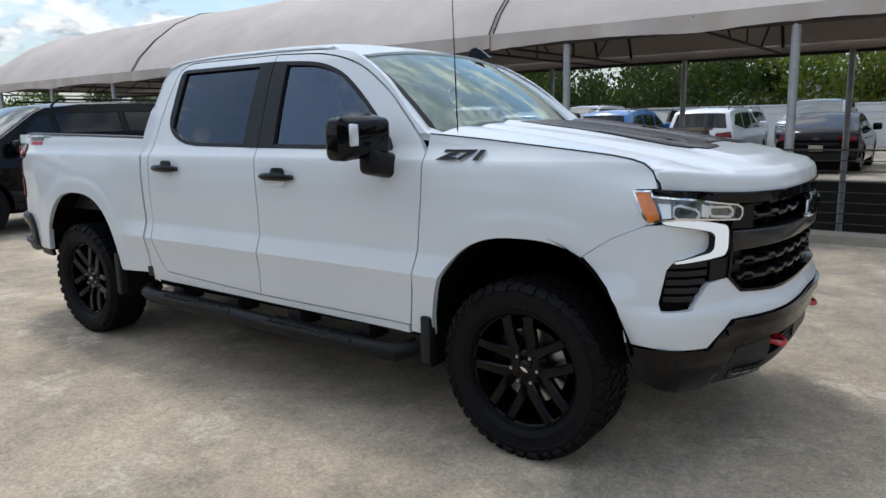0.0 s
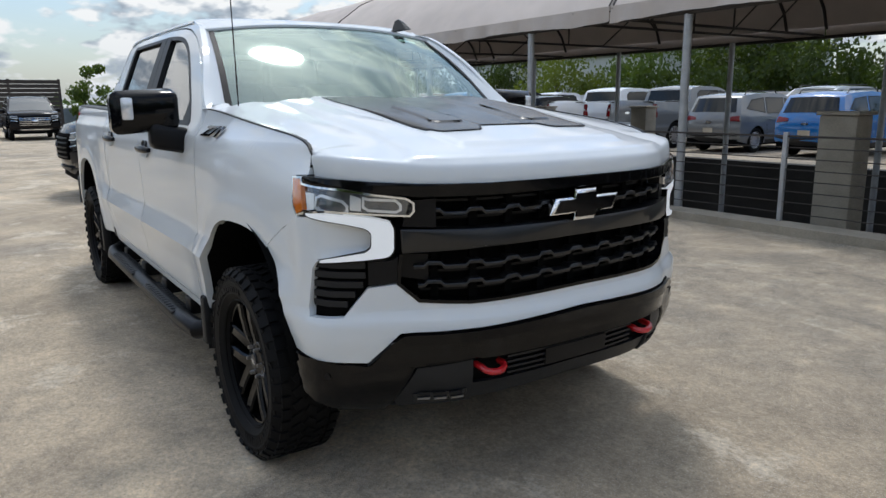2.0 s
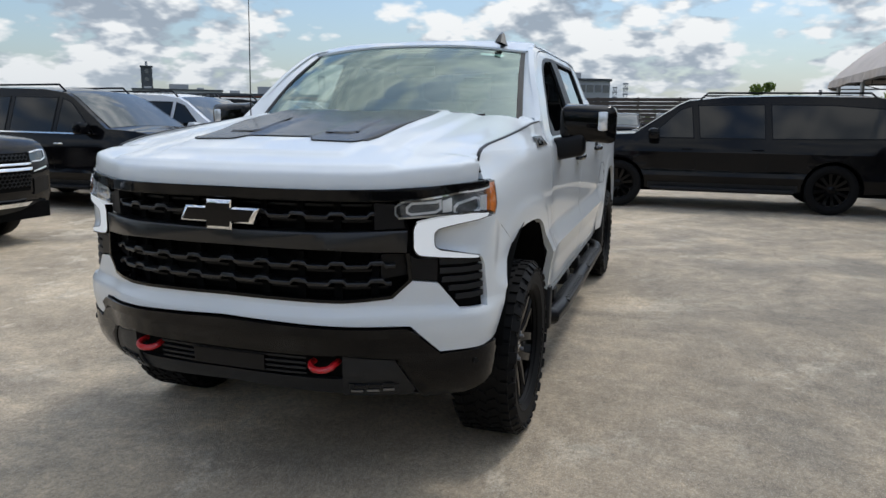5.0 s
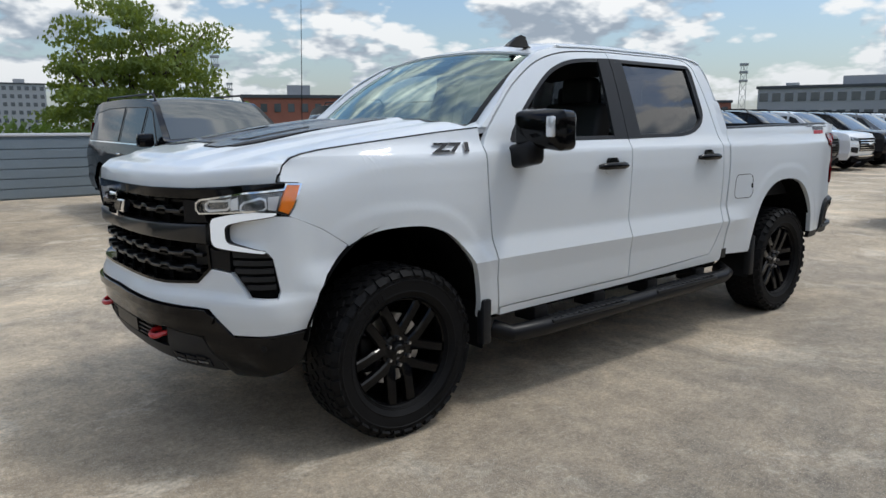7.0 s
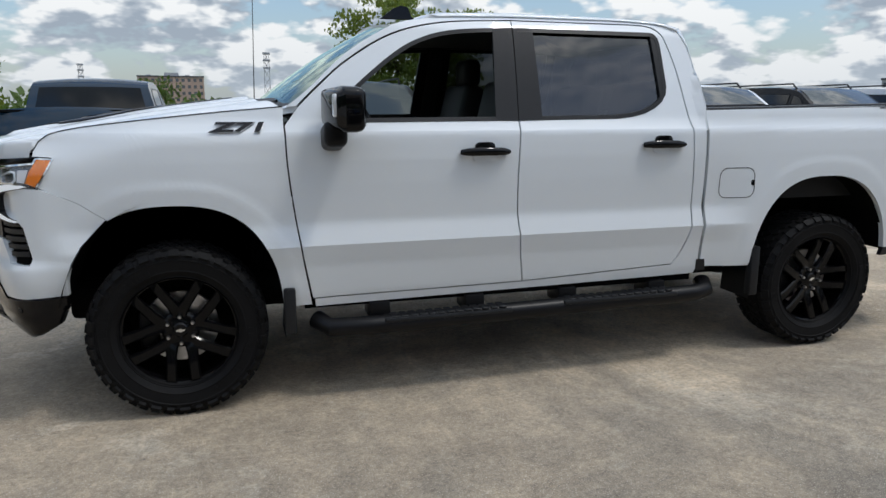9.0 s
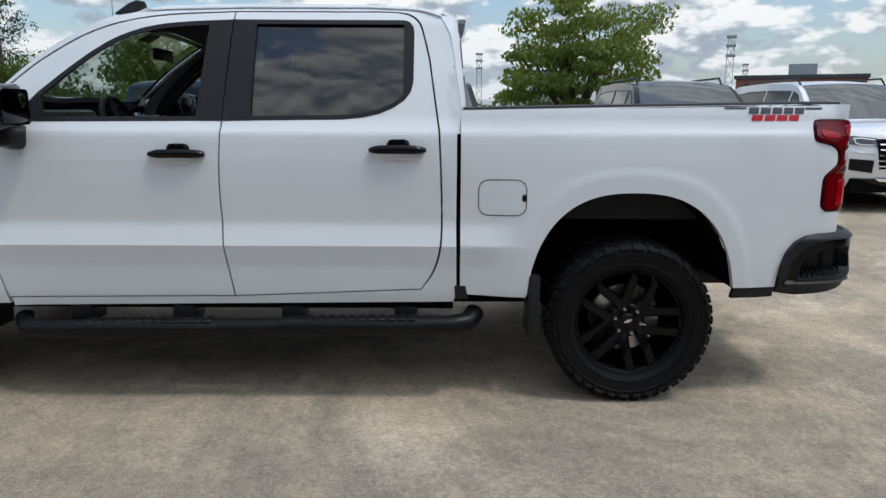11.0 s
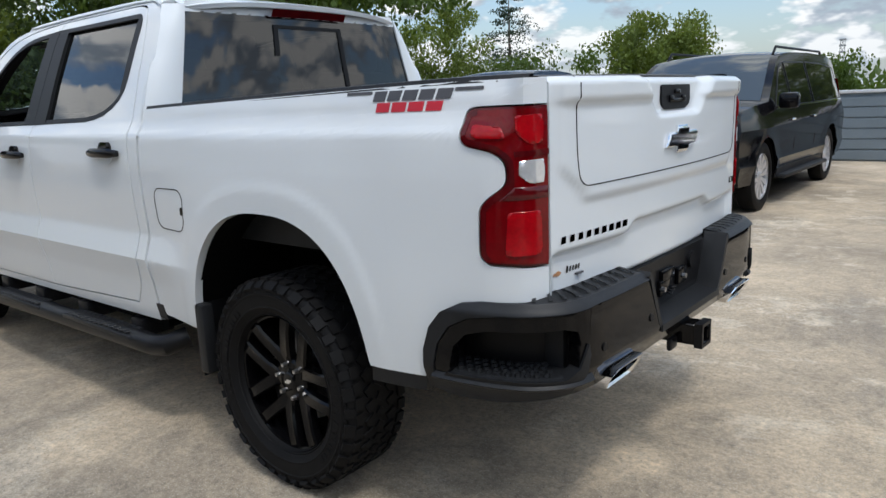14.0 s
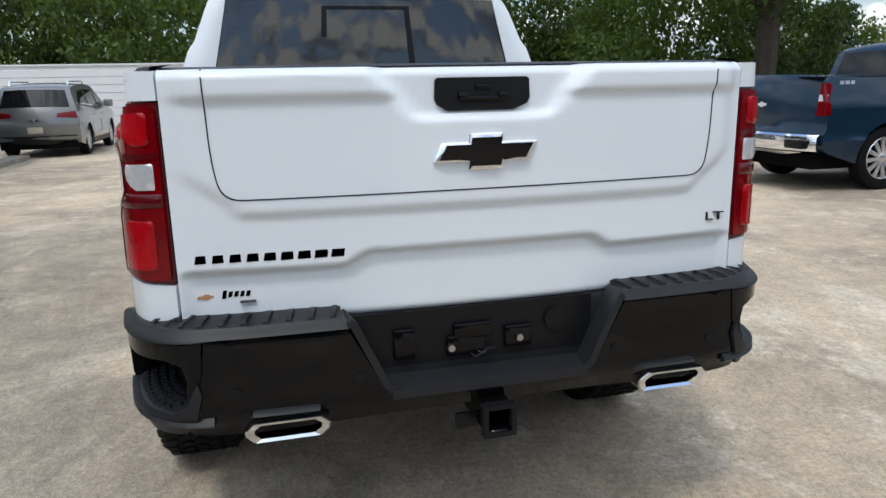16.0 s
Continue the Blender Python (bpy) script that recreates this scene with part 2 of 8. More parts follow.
STEEL = mat("brushed_steel", (0.45, 0.45, 0.46), 0.3, metal=1.0, var=0.2, scale=25, bump=0.0005)
RED_HOOK = mat("red_enamel", (0.50, 0.012, 0.016), 0.3, coat=0.6, var=0.15, scale=25)
LAMP_RED = mat("red_lens", (0.150, 0.0008, 0.003), 0.12, spec=0.25, coat=0.3, var=0.25, scale=14, fine=90)
LAMP_DARK = mat("dark_red_lens", (0.085, 0.003, 0.005), 0.10, spec=0.35, coat=0.25, var=0.3, scale=18)
LAMP_AMBER = mat("amber_lens", (0.80, 0.20, 0.015), 0.12, coat=1.0, var=0.2, scale=30)
LAMP_CLEAR = mat("clear_reflector", (0.82, 0.83, 0.85), 0.16, metal=0.5, coat=1.0, var=0.08, scale=30)
LAMP_BOWL = mat("lamp_bowl", (0.13, 0.135, 0.145), 0.18, metal=0.6, coat=1.0, var=0.4, scale=22)
DRL = glow_mat("running_light", (0.62, 0.65, 0.68), 0.46)
GLASS = glass_mat("screen_glass", (0.66, 0.76, 0.71), 2.6, 0.065, (0.84, 1.0, 0.92))
GLASS_SIDE = glass_mat("side_glass", (0.55, 0.60, 0.60), 2.2)
GLASS_DARK = glass_mat("privacy_glass", (0.05, 0.055, 0.06), 1.75)
LAMP_COVER = glass_mat("lamp_cover", (0.93, 0.95, 0.96), 1.4)
DECAL = mat("hood_film", (0.010, 0.010, 0.011), 0.24, var=0.3, scale=3, fine=40, spec=0.35, coat=0.1, rvar=0.1)
DECAL_RED = mat("decal_red", (0.55, 0.02, 0.04), 0.35)
DECAL_GREY = mat("decal_grey", (0.055, 0.055, 0.062), 0.35)
LEATHER = mat("seat_leather", (0.012, 0.012, 0.013), 0.55, var=0.2, scale=20, bump=0.001)
SCREEN = mat("display", (0.01, 0.012, 0.016), 0.1)


# ---- building tools ----
def part(name, bm, material, parent=None, label="", flat=False, sharp=38, normals=True):
    me = bpy.data.meshes.new(name)
    if normals:
        bmesh.ops.recalc_face_normals(bm, faces=bm.faces[:])
    for f in bm.faces:
        f.smooth = not flat
    if not flat:
        lim = radians(sharp)
        for e in bm.edges:
            if len(e.link_faces) == 2 and e.calc_face_angle(0) > lim:
                e.smooth = False
    bm.to_mesh(me)
    bm.free()
    me.materials.append(material)
    ob = new(name, me)
    ob.parent = parent
    if label:
        ob["label"] = label
    return ob


def thing(name, label, category, at=(0, 0, 0), turn=0.0, group="", kind=""):
    ob = new(name)
    ob.matrix_world = pose(*at, 0, 0, turn)
    ob.empty_display_size = 0.2
    return tagged(ob, label, category, group, kind)


def same_mesh(src, name, parent, m):
    """Another object on the same mesh."""
    ob = new(name, src.data)
    ob.parent = parent
    ob.matrix_basis = m
    if "label" in src:
        ob["label"] = src["label"]
    return ob


def mirror(bm):
    for v in bm.verts:
        v.co.y = -v.co.y
    bmesh.ops.reverse_faces(bm, faces=bm.faces[:])
    return bm


def box(bm, x0, x1, y0, y1, z0, z1, bevel=0.0, seg=2, m=None):
    r = bmesh.ops.create_cube(bm, size=1.0, matrix=(m or Matrix()) @ Matrix.Translation(((x0 + x1) / 2, (y0 + y1) / 2, (z0 + z1) / 2)) @ Matrix.Diagonal((abs(x1 - x0), abs(y1 - y0), abs(z1 - z0), 1)))
    if bevel:
        es = {e for v in r["verts"] for e in v.link_edges}
        bmesh.ops.bevel(bm, geom=list(es), offset=bevel, segments=seg, profile=0.5, affect="EDGES")
    return bm


def solid(x0, x1, y0, y1, z0, z1, bevel=0.0, seg=2):
    return box(bmesh.new(), x0, x1, y0, y1, z0, z1, bevel, seg)


def rod(bm, a, b, r, seg=10, r2=None):
    a, b = Vector(a), Vector(b)
    d = b - a
    m = Matrix.Translation((a + b) / 2) @ d.to_track_quat("Z", "Y").to_matrix().to_4x4()
    bmesh.ops.create_cone(bm, cap_ends=True, cap_tris=False, segments=seg, radius1=r, radius2=r if r2 is None else r2, depth=d.length, matrix=m)
    return bm


def tube(path, r, seg=10, flat=1.0):
    """A bent round bar along a path; flat squashes it in z."""
    bm = bmesh.new()
    rings = []
    pts = [Vector(p) for p in path]
    for i, p in enumerate(pts):
        d = (pts[min(i + 1, len(pts) - 1)] - pts[max(i - 1, 0)]).normalized()
        side = d.cross(Vector((0, 0, 1)))
        side = side.normalized() if side.length > 1e-4 else Vector((1, 0, 0))
        up = side.cross(d)
        rr = r[i] if isinstance(r, (list, tuple)) else r
        rings.append([bm.verts.new(p + side * math.cos(a) * rr + up * math.sin(a) * rr * flat) for a in [2 * math.pi * k / seg for k in range(seg)]])
    for q, s in zip(rings, rings[1:]):
        for k in range(seg):
            bm.faces.new((q[k], q[(k + 1) % seg], s[(k + 1) % seg], s[k]))
    bm.faces.new(rings[0][::-1])
    bm.faces.new(rings[-1])
    return bm


def sheet(outline, fn, step=0.06, depth=0.02, step_v=None, back=False, soft=0.0, creases=()):
    """A panel cut to an outline (u, v), divided finely, laid onto the surface fn(u, v, depth) and given a rim of that depth."""
    bm = bmesh.new()
    f = bm.faces.new([bm.verts.new((u, v, 0)) for u, v in outline])
    f.normal_update()
    bmesh.ops.triangulate(bm, faces=[f], ngon_method="EAR_CLIP")
    for axis, st in ((0, step), (1, step_v or step)):
        lo, hi = min(p[axis] for p in outline), max(p[axis] for p in outline)
        n = max(1, int(round((hi - lo) / st)))
        no = (1, 0, 0) if axis == 0 else (0, 1, 0)
        for i in range(1, n):
            k = lo + (hi - lo) * i / n
            bmesh.ops.bisect_plane(bm, geom=bm.verts[:] + bm.edges[:] + bm.faces[:], dist=1e-5, plane_co=(k, 0, 0) if axis == 0 else (0, k, 0), plane_no=no)
    for k in creases:
        # a hard fold line along v = k
        bmesh.ops.bisect_plane(bm, geom=bm.verts[:] + bm.edges[:] + bm.faces[:], dist=1e-5, plane_co=(0, k, 0), plane_no=(0, 1, 0))
        for e in bm.edges:
            if all(abs(v.co.y - k) < 1e-4 for v in e.verts):
                e.smooth = False
    if soft:
        edge = {v for e in bm.edges if len(e.link_faces) == 1 for v in e.verts}
        r = bmesh.ops.inset_region(bm, faces=bm.faces[:], thickness=soft, use_even_offset=True, use_boundary=True)
        for v in edge:
            v.co.z = soft * 0.7
    if depth:
        top = bm.faces[:]
        if back:
            dup = bmesh.ops.duplicate(bm, geom=bm.verts[:] + bm.edges[:] + bm.faces[:])
            for g in dup["geom"]:
                if isinstance(g, bmesh.types.BMVert):
                    g.co.z = depth
        rim = [e for e in bm.edges if len(e.link_faces) == 1 and all(v.co.z < depth * 0.9 for v in e.verts)]
        r = bmesh.ops.extrude_edge_only(bm, edges=rim)
        for g in r["geom"]:
            if isinstance(g, bmesh.types.BMVert):
                g.co.z = depth
        if back:
            bmesh.ops.remove_doubles(bm, verts=bm.verts[:], dist=1e-6)
    for v in bm.verts:
        v.co = fn(v.co.x, v.co.y, v.co.z)
    return bm


def ribbon(path, width, fn, depth=0.01, closed=False, side=1.0):
    """A strip of the given width along a path (u, v), laid onto fn."""
    n = len(path)
    pts = [Vector((p[0], p[1], 0)) for p in path]
    off = []
    for i, p in enumerate(pts):
        a = pts[(i - 1) % n] if closed or i > 0 else p
        b = pts[(i + 1) % n] if closed or i < n - 1 else p
        d1, d2 = (p - a), (b - p)
        d1 = d1.normalized() if d1.length > 1e-9 else d2.normalized()
        d2 = d2.normalized() if d2.length > 1e-9 else d1
        t = (d1 + d2).normalized()
        nrm = Vector((-t.y, t.x, 0)) * side
        off.append(p + nrm * width / max(t.dot(d1), 0.5))
    bm = bmesh.new()
    rows = []
    for p, q in zip(pts, off):
        rows.append([bm.verts.new(fn(p.x, p.y, depth)), bm.verts.new(fn(p.x, p.y, 0)), bm.verts.new(fn(q.x, q.y, 0)), bm.verts.new(fn(q.x, q.y, depth))])
    rng = range(n if closed else n - 1)
    for i in rng:
        a, b = rows[i], rows[(i + 1) % n]
        for k in range(4):
            bm.faces.new((a[k], a[(k + 1) % 4], b[(k + 1) % 4], b[k]))
    if not closed:
        bm.faces.new(rows[0][::-1])
        bm.faces.new(rows[-1])
    return bm


def fine(path, step=0.03, closed=False):
    """The path with points added so that none are further apart than step."""
    out = []
    n = len(path)
    for i in range(n if closed else n - 1):
        a, b = path[i], path[(i + 1) % n]
        k = max(1, int(math.hypot(b[0] - a[0], b[1] - a[1]) / step + 0.5))
        out += [(a[0] + (b[0] - a[0]) * j / k, a[1] + (b[1] - a[1]) * j / k) for j in range(k)]
    if not closed:
        out.append(path[-1])
    return out


def soft(path, r, n=4):
    """A closed path with its corners rounded."""
    out = []
    k = len(path)
    for i in range(k):
        p, a, b = Vector(path[i]), Vector(path[i - 1]), Vector(path[(i + 1) % k])
        da, db = a - p, b - p
        ra, rb = min(r, da.length * 0.45), min(r, db.length * 0.45)
        q0, q1 = p + da.normalized() * ra, p + db.normalized() * rb
        for j in range(n + 1):
            t = j / n
            q = q0 * (1 - t) ** 2 + p * 2 * t * (1 - t) + q1 * t ** 2
            out.append((q.x, q.y))
    return out


def soft_open(path, r, n=4):
    """An open path with its inner corners rounded."""
    out = soft(path, r, n)
    return [path[0]] + out[n + 1:-(n + 1)] + [path[-1]]


def bend(path, n=5):
    """An open path made smooth through its points."""
    p = [Vector(q) for q in path]
    p = [2 * p[0] - p[1]] + p + [2 * p[-1] - p[-2]]
    out = []
    for i in range(1, len(p) - 2):
        for j in range(n):
            t = j / n
            a, b, c, e = p[i - 1], p[i], p[i + 1], p[i + 2]
            q = 0.5 * (2 * b + (c - a) * t + (2 * a - 5 * b + 4 * c - e) * t * t + (3 * b - a - 3 * c + e) * t ** 3)
            out.append((q.x, q.y))
    return out + [(p[-2].x, p[-2].y)]


def lathe(profile, seg, axis="y"):
    """A turned body: profile of (radius, along the axis)."""
    bm = bmesh.new()
    rings = []
    for k in range(seg):
        a = 2 * math.pi * k / seg
        rings.append([bm.verts.new((r * math.cos(a), s, r * math.sin(a))) for r, s in profile])
    for k in range(seg):
        a, b = rings[k], rings[(k + 1) % seg]
        for i in range(len(profile) - 1):
            bm.faces.new((a[i], a[i + 1], b[i + 1], b[i]))
    return bm


def smooth(a, b, x):
    t = min(max((x - a) / (b - a), 0.0), 1.0)
    return t * t * (3 - 2 * t)


def lerp(pairs, x):
    return float(np.interp(x, [p[0] for p in pairs], [p[1] for p in pairs]))


class Plan:
    """A smooth plan line (x, y) by arc length, with its outward normal."""

    def __init__(self, pts, per=14):
        p = [Vector((*q, 0)) for q in pts]
        p = [2 * p[0] - p[1]] + p + [2 * p[-1] - p[-2]]
        d = []
        for i in range(1, len(p) - 2):
            for j in range(per):
                t = j / per
                a, b, c, e = p[i - 1], p[i], p[i + 1], p[i + 2]
                d.append(0.5 * ((2 * b) + (c - a) * t + (2 * a - 5 * b + 4 * c - e) * t * t + (3 * b - a - 3 * c + e) * t ** 3))
        d.append(p[-2])
        self.x, self.y = np.array([q.x for q in d]), np.array([q.y for q in d])
        self.u = np.concatenate([[0], np.cumsum(np.hypot(np.diff(self.x), np.diff(self.y)))])

    def at(self, u):
        x, y = float(np.interp(u, self.u, self.x)), float(np.interp(u, self.u, self.y))
        h = 0.012
        dx = float(np.interp(u + h, self.u, self.x) - np.interp(u - h, self.u, self.x))
        dy = float(np.interp(u + h, self.u, self.y) - np.interp(u - h, self.u, self.y))
        n = math.hypot(dx, dy) or 1.0
        return x, y, dy / n, -dx / n


def writing(text, size, material, m, parent=None, extrude=0.004, name="lettering", label="", shear=0.0, grow=0.0):
    cu = bpy.data.curves.new(name, "FONT")
    cu.body, cu.size, cu.extrude, cu.shear, cu.offset = text, size, extrude, shear, grow
    cu.align_x, cu.align_y = "CENTER", "CENTER"
    tmp = bpy.data.objects.new("tmp", cu)
    me = bpy.data.meshes.new_from_object(tmp)
    bpy.data.objects.remove(tmp)
    me.materials.append(material)
    ob = new(name, me)
    ob.parent = parent
    ob.matrix_basis = m
    if label:
        ob["label"] = label
    return ob


# ---- ground ----
def slab(name, x0, x1, y0, y1, z0, z1, material, label, kind="structure"):
    ob = part(name, solid(x0, x1, y0, y1, z0, z1), material, None, flat=True)
    return tagged(ob, label, "", "", kind)


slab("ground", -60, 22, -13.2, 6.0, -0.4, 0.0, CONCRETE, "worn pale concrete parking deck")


# ---- the white pickup; front axle over the origin, nose towards +x, driver's side +y ----
HUB_Z, WB = 0.415, 3.745
truck = thing("pickup_truck", "white crew-cab pickup with black wheels, grille and bumpers, parked on concrete", "pickup truck")

SIDE = [(0.40, 0.93), (0.48, 0.955), (0.56, 0.972), (0.70, 0.990), (0.806, 1.014), (0.905, 0.983), (0.925, 0.981), (1.00, 0.985), (1.10, 0.990), (1.22, 0.991), (1.30, 0.986), (1.345, 0.981),
        (1.357, 0.975), (1.372, 0.964), (1.415, 0.938), (1.46, 0.922), (1.60, 0.872), (1.75, 0.812), (1.88, 0.757), (1.93, 0.722), (1.965, 0.66)]
SIDE_BED = [(0.40, 0.945), (0.48, 0.966), (0.56, 0.980), (0.70, 0.990), (0.80, 0.994), (0.90, 0.995), (1.10, 0.993), (1.22, 0.991)] + [p for p in SIDE if p[0] > 1.25]
FRONT_ARCH, REAR_ARCH = (0.0, 0.495, 0.61), (-3.735, 0.515, 0.655)


def arch_dist(x, z, arch):
    cx, a, h = arch
    return ((abs(x - cx) / a) ** 2.5 + (max(z - HUB_Z, 0) / h) ** 2.5) ** 0.4


def arch_path(arch, x_from, x_to, n=22):
    """Points along a wheel arch, from one side to the other; bottoms at the hub's height or higher."""
    cx, a, h = arch
    out = []
    for i in range(n + 1):
        x = x_from + (x_to - x_from) * (0.5 - 0.5 * math.cos(math.pi * i / n))
        k = max(1 - (abs(x - cx) / a) ** 2.5, 0.0)
        out.append((x, HUB_Z + h * k ** 0.4))
    return out


def side_y(x, z):
    k = smooth(-2.98, -3.28, x)
    y = lerp(SIDE, z) * (1 - k) + lerp(SIDE_BED, z) * k
    y -= 0.058 * smooth(-0.30, 0.62, x) ** 1.3
    if x > -0.6:
        y -= 0.02 * smooth(1.30, 1.42, z + 0.16 * max(x, 0)) * smooth(-0.6, -0.4, x)
    y -= 0.030 * smooth(1.15, 1.35, z) * smooth(0.1, 0.55, x)
    y -= 0.018 * smooth(-3.9, -4.7, x) + 0.050 * smooth(-4.34, -4.76, x)
    if x < -2.86:
        y += 0.016 * smooth(1.36, 1.46, z)
    for arch in (FRONT_ARCH, REAR_ARCH):
        s = arch_dist(x, z, arch)
        y += 0.006 * (1 - smooth(1.12, 1.20, s)) * smooth(0.45, 0.62, z) + 0.012 * (1 - smooth(1.1, 1.6, s))
    if x < -4.66:
        t = min((-4.66 - x) / 0.15, 1.0)
        y -= 0.13 * (1 - math.sqrt(max(1 - t * t, 0)))
    return y


def side_map(off=0.0):
    return lambda x, z, w: Vector((x, side_y(x, z) + off - w, z))


def both_sides(name, outline, material, off=0.0, label="", step=0.06, depth=0.02, parent=None, **kw):
    kw.setdefault("step_v", 0.017)
    kw.setdefault("creases", (0.806, 1.358))
    made = []
    for flip in (False, True):
        bm = sheet(outline, side_map(off), step, depth, **kw)
        made.append(part(name, mirror(bm) if flip else bm, material, parent or truck, label))
    return made


def both(name, make, material, label="", parents=None, **kw):
    made = []
    for i, flip in enumerate((False, True)):
        bm = make()
        made.append(part(name, mirror(bm) if flip else bm, material, parents[i] if parents else truck, label, **kw))
    return made


lin = lambda a, b, n: [a + (b - a) * i / n for i in range(n + 1)]
G = 0.004  # half a panel gap
door_front = bend([(-0.535, 1.385), (-0.545, 1.15), (-0.59, 0.80), (-0.638, 0.535)])
split = bend([(-1.738, 1.405), (-1.722, 1.10), (-1.731, 0.82), (-1.765, 0.545)])
rear_edge = [(-2.735, 1.70)] + bend([(-2.785, 1.35), (-2.797, 1.02), (-2.792, 0.81), (-2.758, 0.68), (-2.70, 0.585)])
top_seam = bend([(-0.60, 1.47), (-0.70, 1.565), (-0.86, 1.70), (-1.10, 1.838), (-1.38, 1.908), (-1.768, 1.932)])
top_seam_rear = [(-1.776, 1.932), (-2.50, 1.932)] + bend([(-2.58, 1.929), (-2.64, 1.914), (-2.685, 1.875), (-2.708, 1.81), (-2.735, 1.70)], 4)
win_front = bend([(-1.768, 1.895), (-1.55, 1.884), (-1.40, 1.868), (-1.28, 1.838), (-1.16, 1.785), (-1.02, 1.688), (-0.85, 1.545), (-0.76, 1.45)], 4) + [(-0.738, 1.412), (-0.745, 1.398), (-1.738, 1.405)]
win_rear = [(-1.742, 1.405), (-2.32, 1.412), (-2.42, 1.422), (-2.50, 1.440), (-2.57, 1.470), (-2.62, 1.505), (-2.65, 1.545), (-2.662, 1.59), (-2.664, 1.83), (-2.658, 1.862), (-2.64, 1.884), (-2.61, 1.893), (-1.776, 1.895)]

# doors: each a panel with its window frame, open towards the middle pillar
front_doors = both_sides("front_door", door_front[::-1] + top_seam + win_front + split[1:], WHITE_PAINT, depth=0.03)
rear_doors = both_sides("rear_door", [(x - 2 * G, z) for x, z in split[::-1]] + win_rear[1:] + top_seam_rear + rear_edge[1:], WHITE_PAINT, depth=0.03)

# cab shell: pillars, roof rail and sill round the doors
cab_outer = bend([(-0.548, 1.478), (-0.64, 1.545), (-0.86, 1.742), (-1.10, 1.885), (-1.25, 1.925), (-1.42, 1.945), (-1.80, 1.957), (-2.44, 1.957), (-2.70, 1.942), (-2.79, 1.910), (-2.835, 1.82), (-2.862, 1.65), (-2.886, 1.47)], 4)
cab_outer += fine([(-2.874, 1.36), (-2.872, 0.90), (-2.876, 0.56)], 0.1) + [(-2.86, 0.515), (-0.652, 0.487)]
cab_inner = [(-0.648, 0.528), (-1.765, 0.538), (-2.68, 0.577)] + bend([(-2.70, 0.577), (-2.766, 0.675), (-2.801, 0.81), (-2.806, 1.02), (-2.794, 1.35)]) + bend([(-2.744, 1.70), (-2.716, 1.815), (-2.692, 1.882), (-2.645, 1.922), (-2.58, 1.937)], 4) + [(-2.50, 1.940)]
cab_inner += bend([(-1.77, 1.940), (-1.38, 1.916), (-1.095, 1.846), (-0.855, 1.708), (-0.693, 1.573), (-0.592, 1.478)])
both_sides("cab_side", cab_outer + cab_inner, WHITE_PAINT, depth=0.03)

# dark surrounds of the side windows, and the panes
for k, (doors, win, mark) in enumerate(((front_doors, win_front, "front"), (rear_doors, win_rear, "rear"))):
    for i, d in enumerate(doors):
        bm = ribbon(fine(win, 0.05, True), 0.022, side_map(0.002), 0.02, True, side=-1.0)
        part("window_trim", mirror(bm) if i else bm, TRIM_GREY, d, "dark grey window surround")
pil_f = [(-1.612, 1.408), (-1.738, 1.405), (-1.768, 1.895), (-1.655, 1.885)]
pil_r = [(-1.742, 1.405), (-1.876, 1.408), (-1.886, 1.893), (-1.774, 1.895)]
pil_q = [(-2.612, 1.499), (-2.62, 1.505), (-2.65, 1.545), (-2.662, 1.59), (-2.664, 1.83), (-2.658, 1.862), (-2.64, 1.884), (-2.625, 1.890), (-2.612, 1.893)]
for i in (0, 1):
    for outline, d in ((pil_f, front_doors[i]), (pil_r, rear_doors[i])):
        bm = sheet(outline, side_map(0.004), 0.08, 0.02)
        part("pillar_cover", mirror(bm) if i else bm, TRIM_GREY, d, "dark grey pillar cover")
    bm = sheet(pil_q, side_map(0.001), 0.08, 0.02)
    part("quarter_cover", mirror(bm) if i else bm, TRIM_GREY, rear_doors[i], "dark quarter window strip")
    bm = sheet([(-1.87, 1.412), (-2.32, 1.415), (-2.42, 1.425), (-2.50, 1.443), (-2.57, 1.473), (-2.615, 1.505), (-2.62, 1.89), (-1.88, 1.89)], side_map(-0.014), 0.1, 0.004)
    g = part("window_pane", mirror(bm) if i else bm, GLASS_DARK, rear_doors[i], "dark tinted glass")
    g.visible_shadow = False
bm = mirror(sheet([(-1.63, 1.41), (-1.66, 1.885), (-1.40, 1.865), (-1.16, 1.785), (-0.86, 1.56), (-0.745, 1.41)], side_map(-0.014), 0.1, 0.004))
g = part("window_pane", bm, GLASS_SIDE, front_doors[1], "lightly tinted glass, wound up")
g.visible_shadow = False
# dark lining inside the door frames
for doors, win in ((front_doors, win_front), (rear_doors, win_rear)):
    for i, d in enumerate(doors):
        bm = ribbon(fine(win, 0.05, True), 0.055, side_map(-0.034), 0.012, True, side=1.0)
        part("frame_lining", mirror(bm) if i else bm, LEATHER, d, "dark lining of the window frame")
# sail panel behind the mirror
both("sail_panel", lambda: sheet([(-0.735, 1.40), (-0.735, 1.412), (-0.85, 1.555), (-0.875, 1.40)], side_map(0.0), 0.1, 0.02), TRIM_GREY, "dark mirror base panel", front_doors)

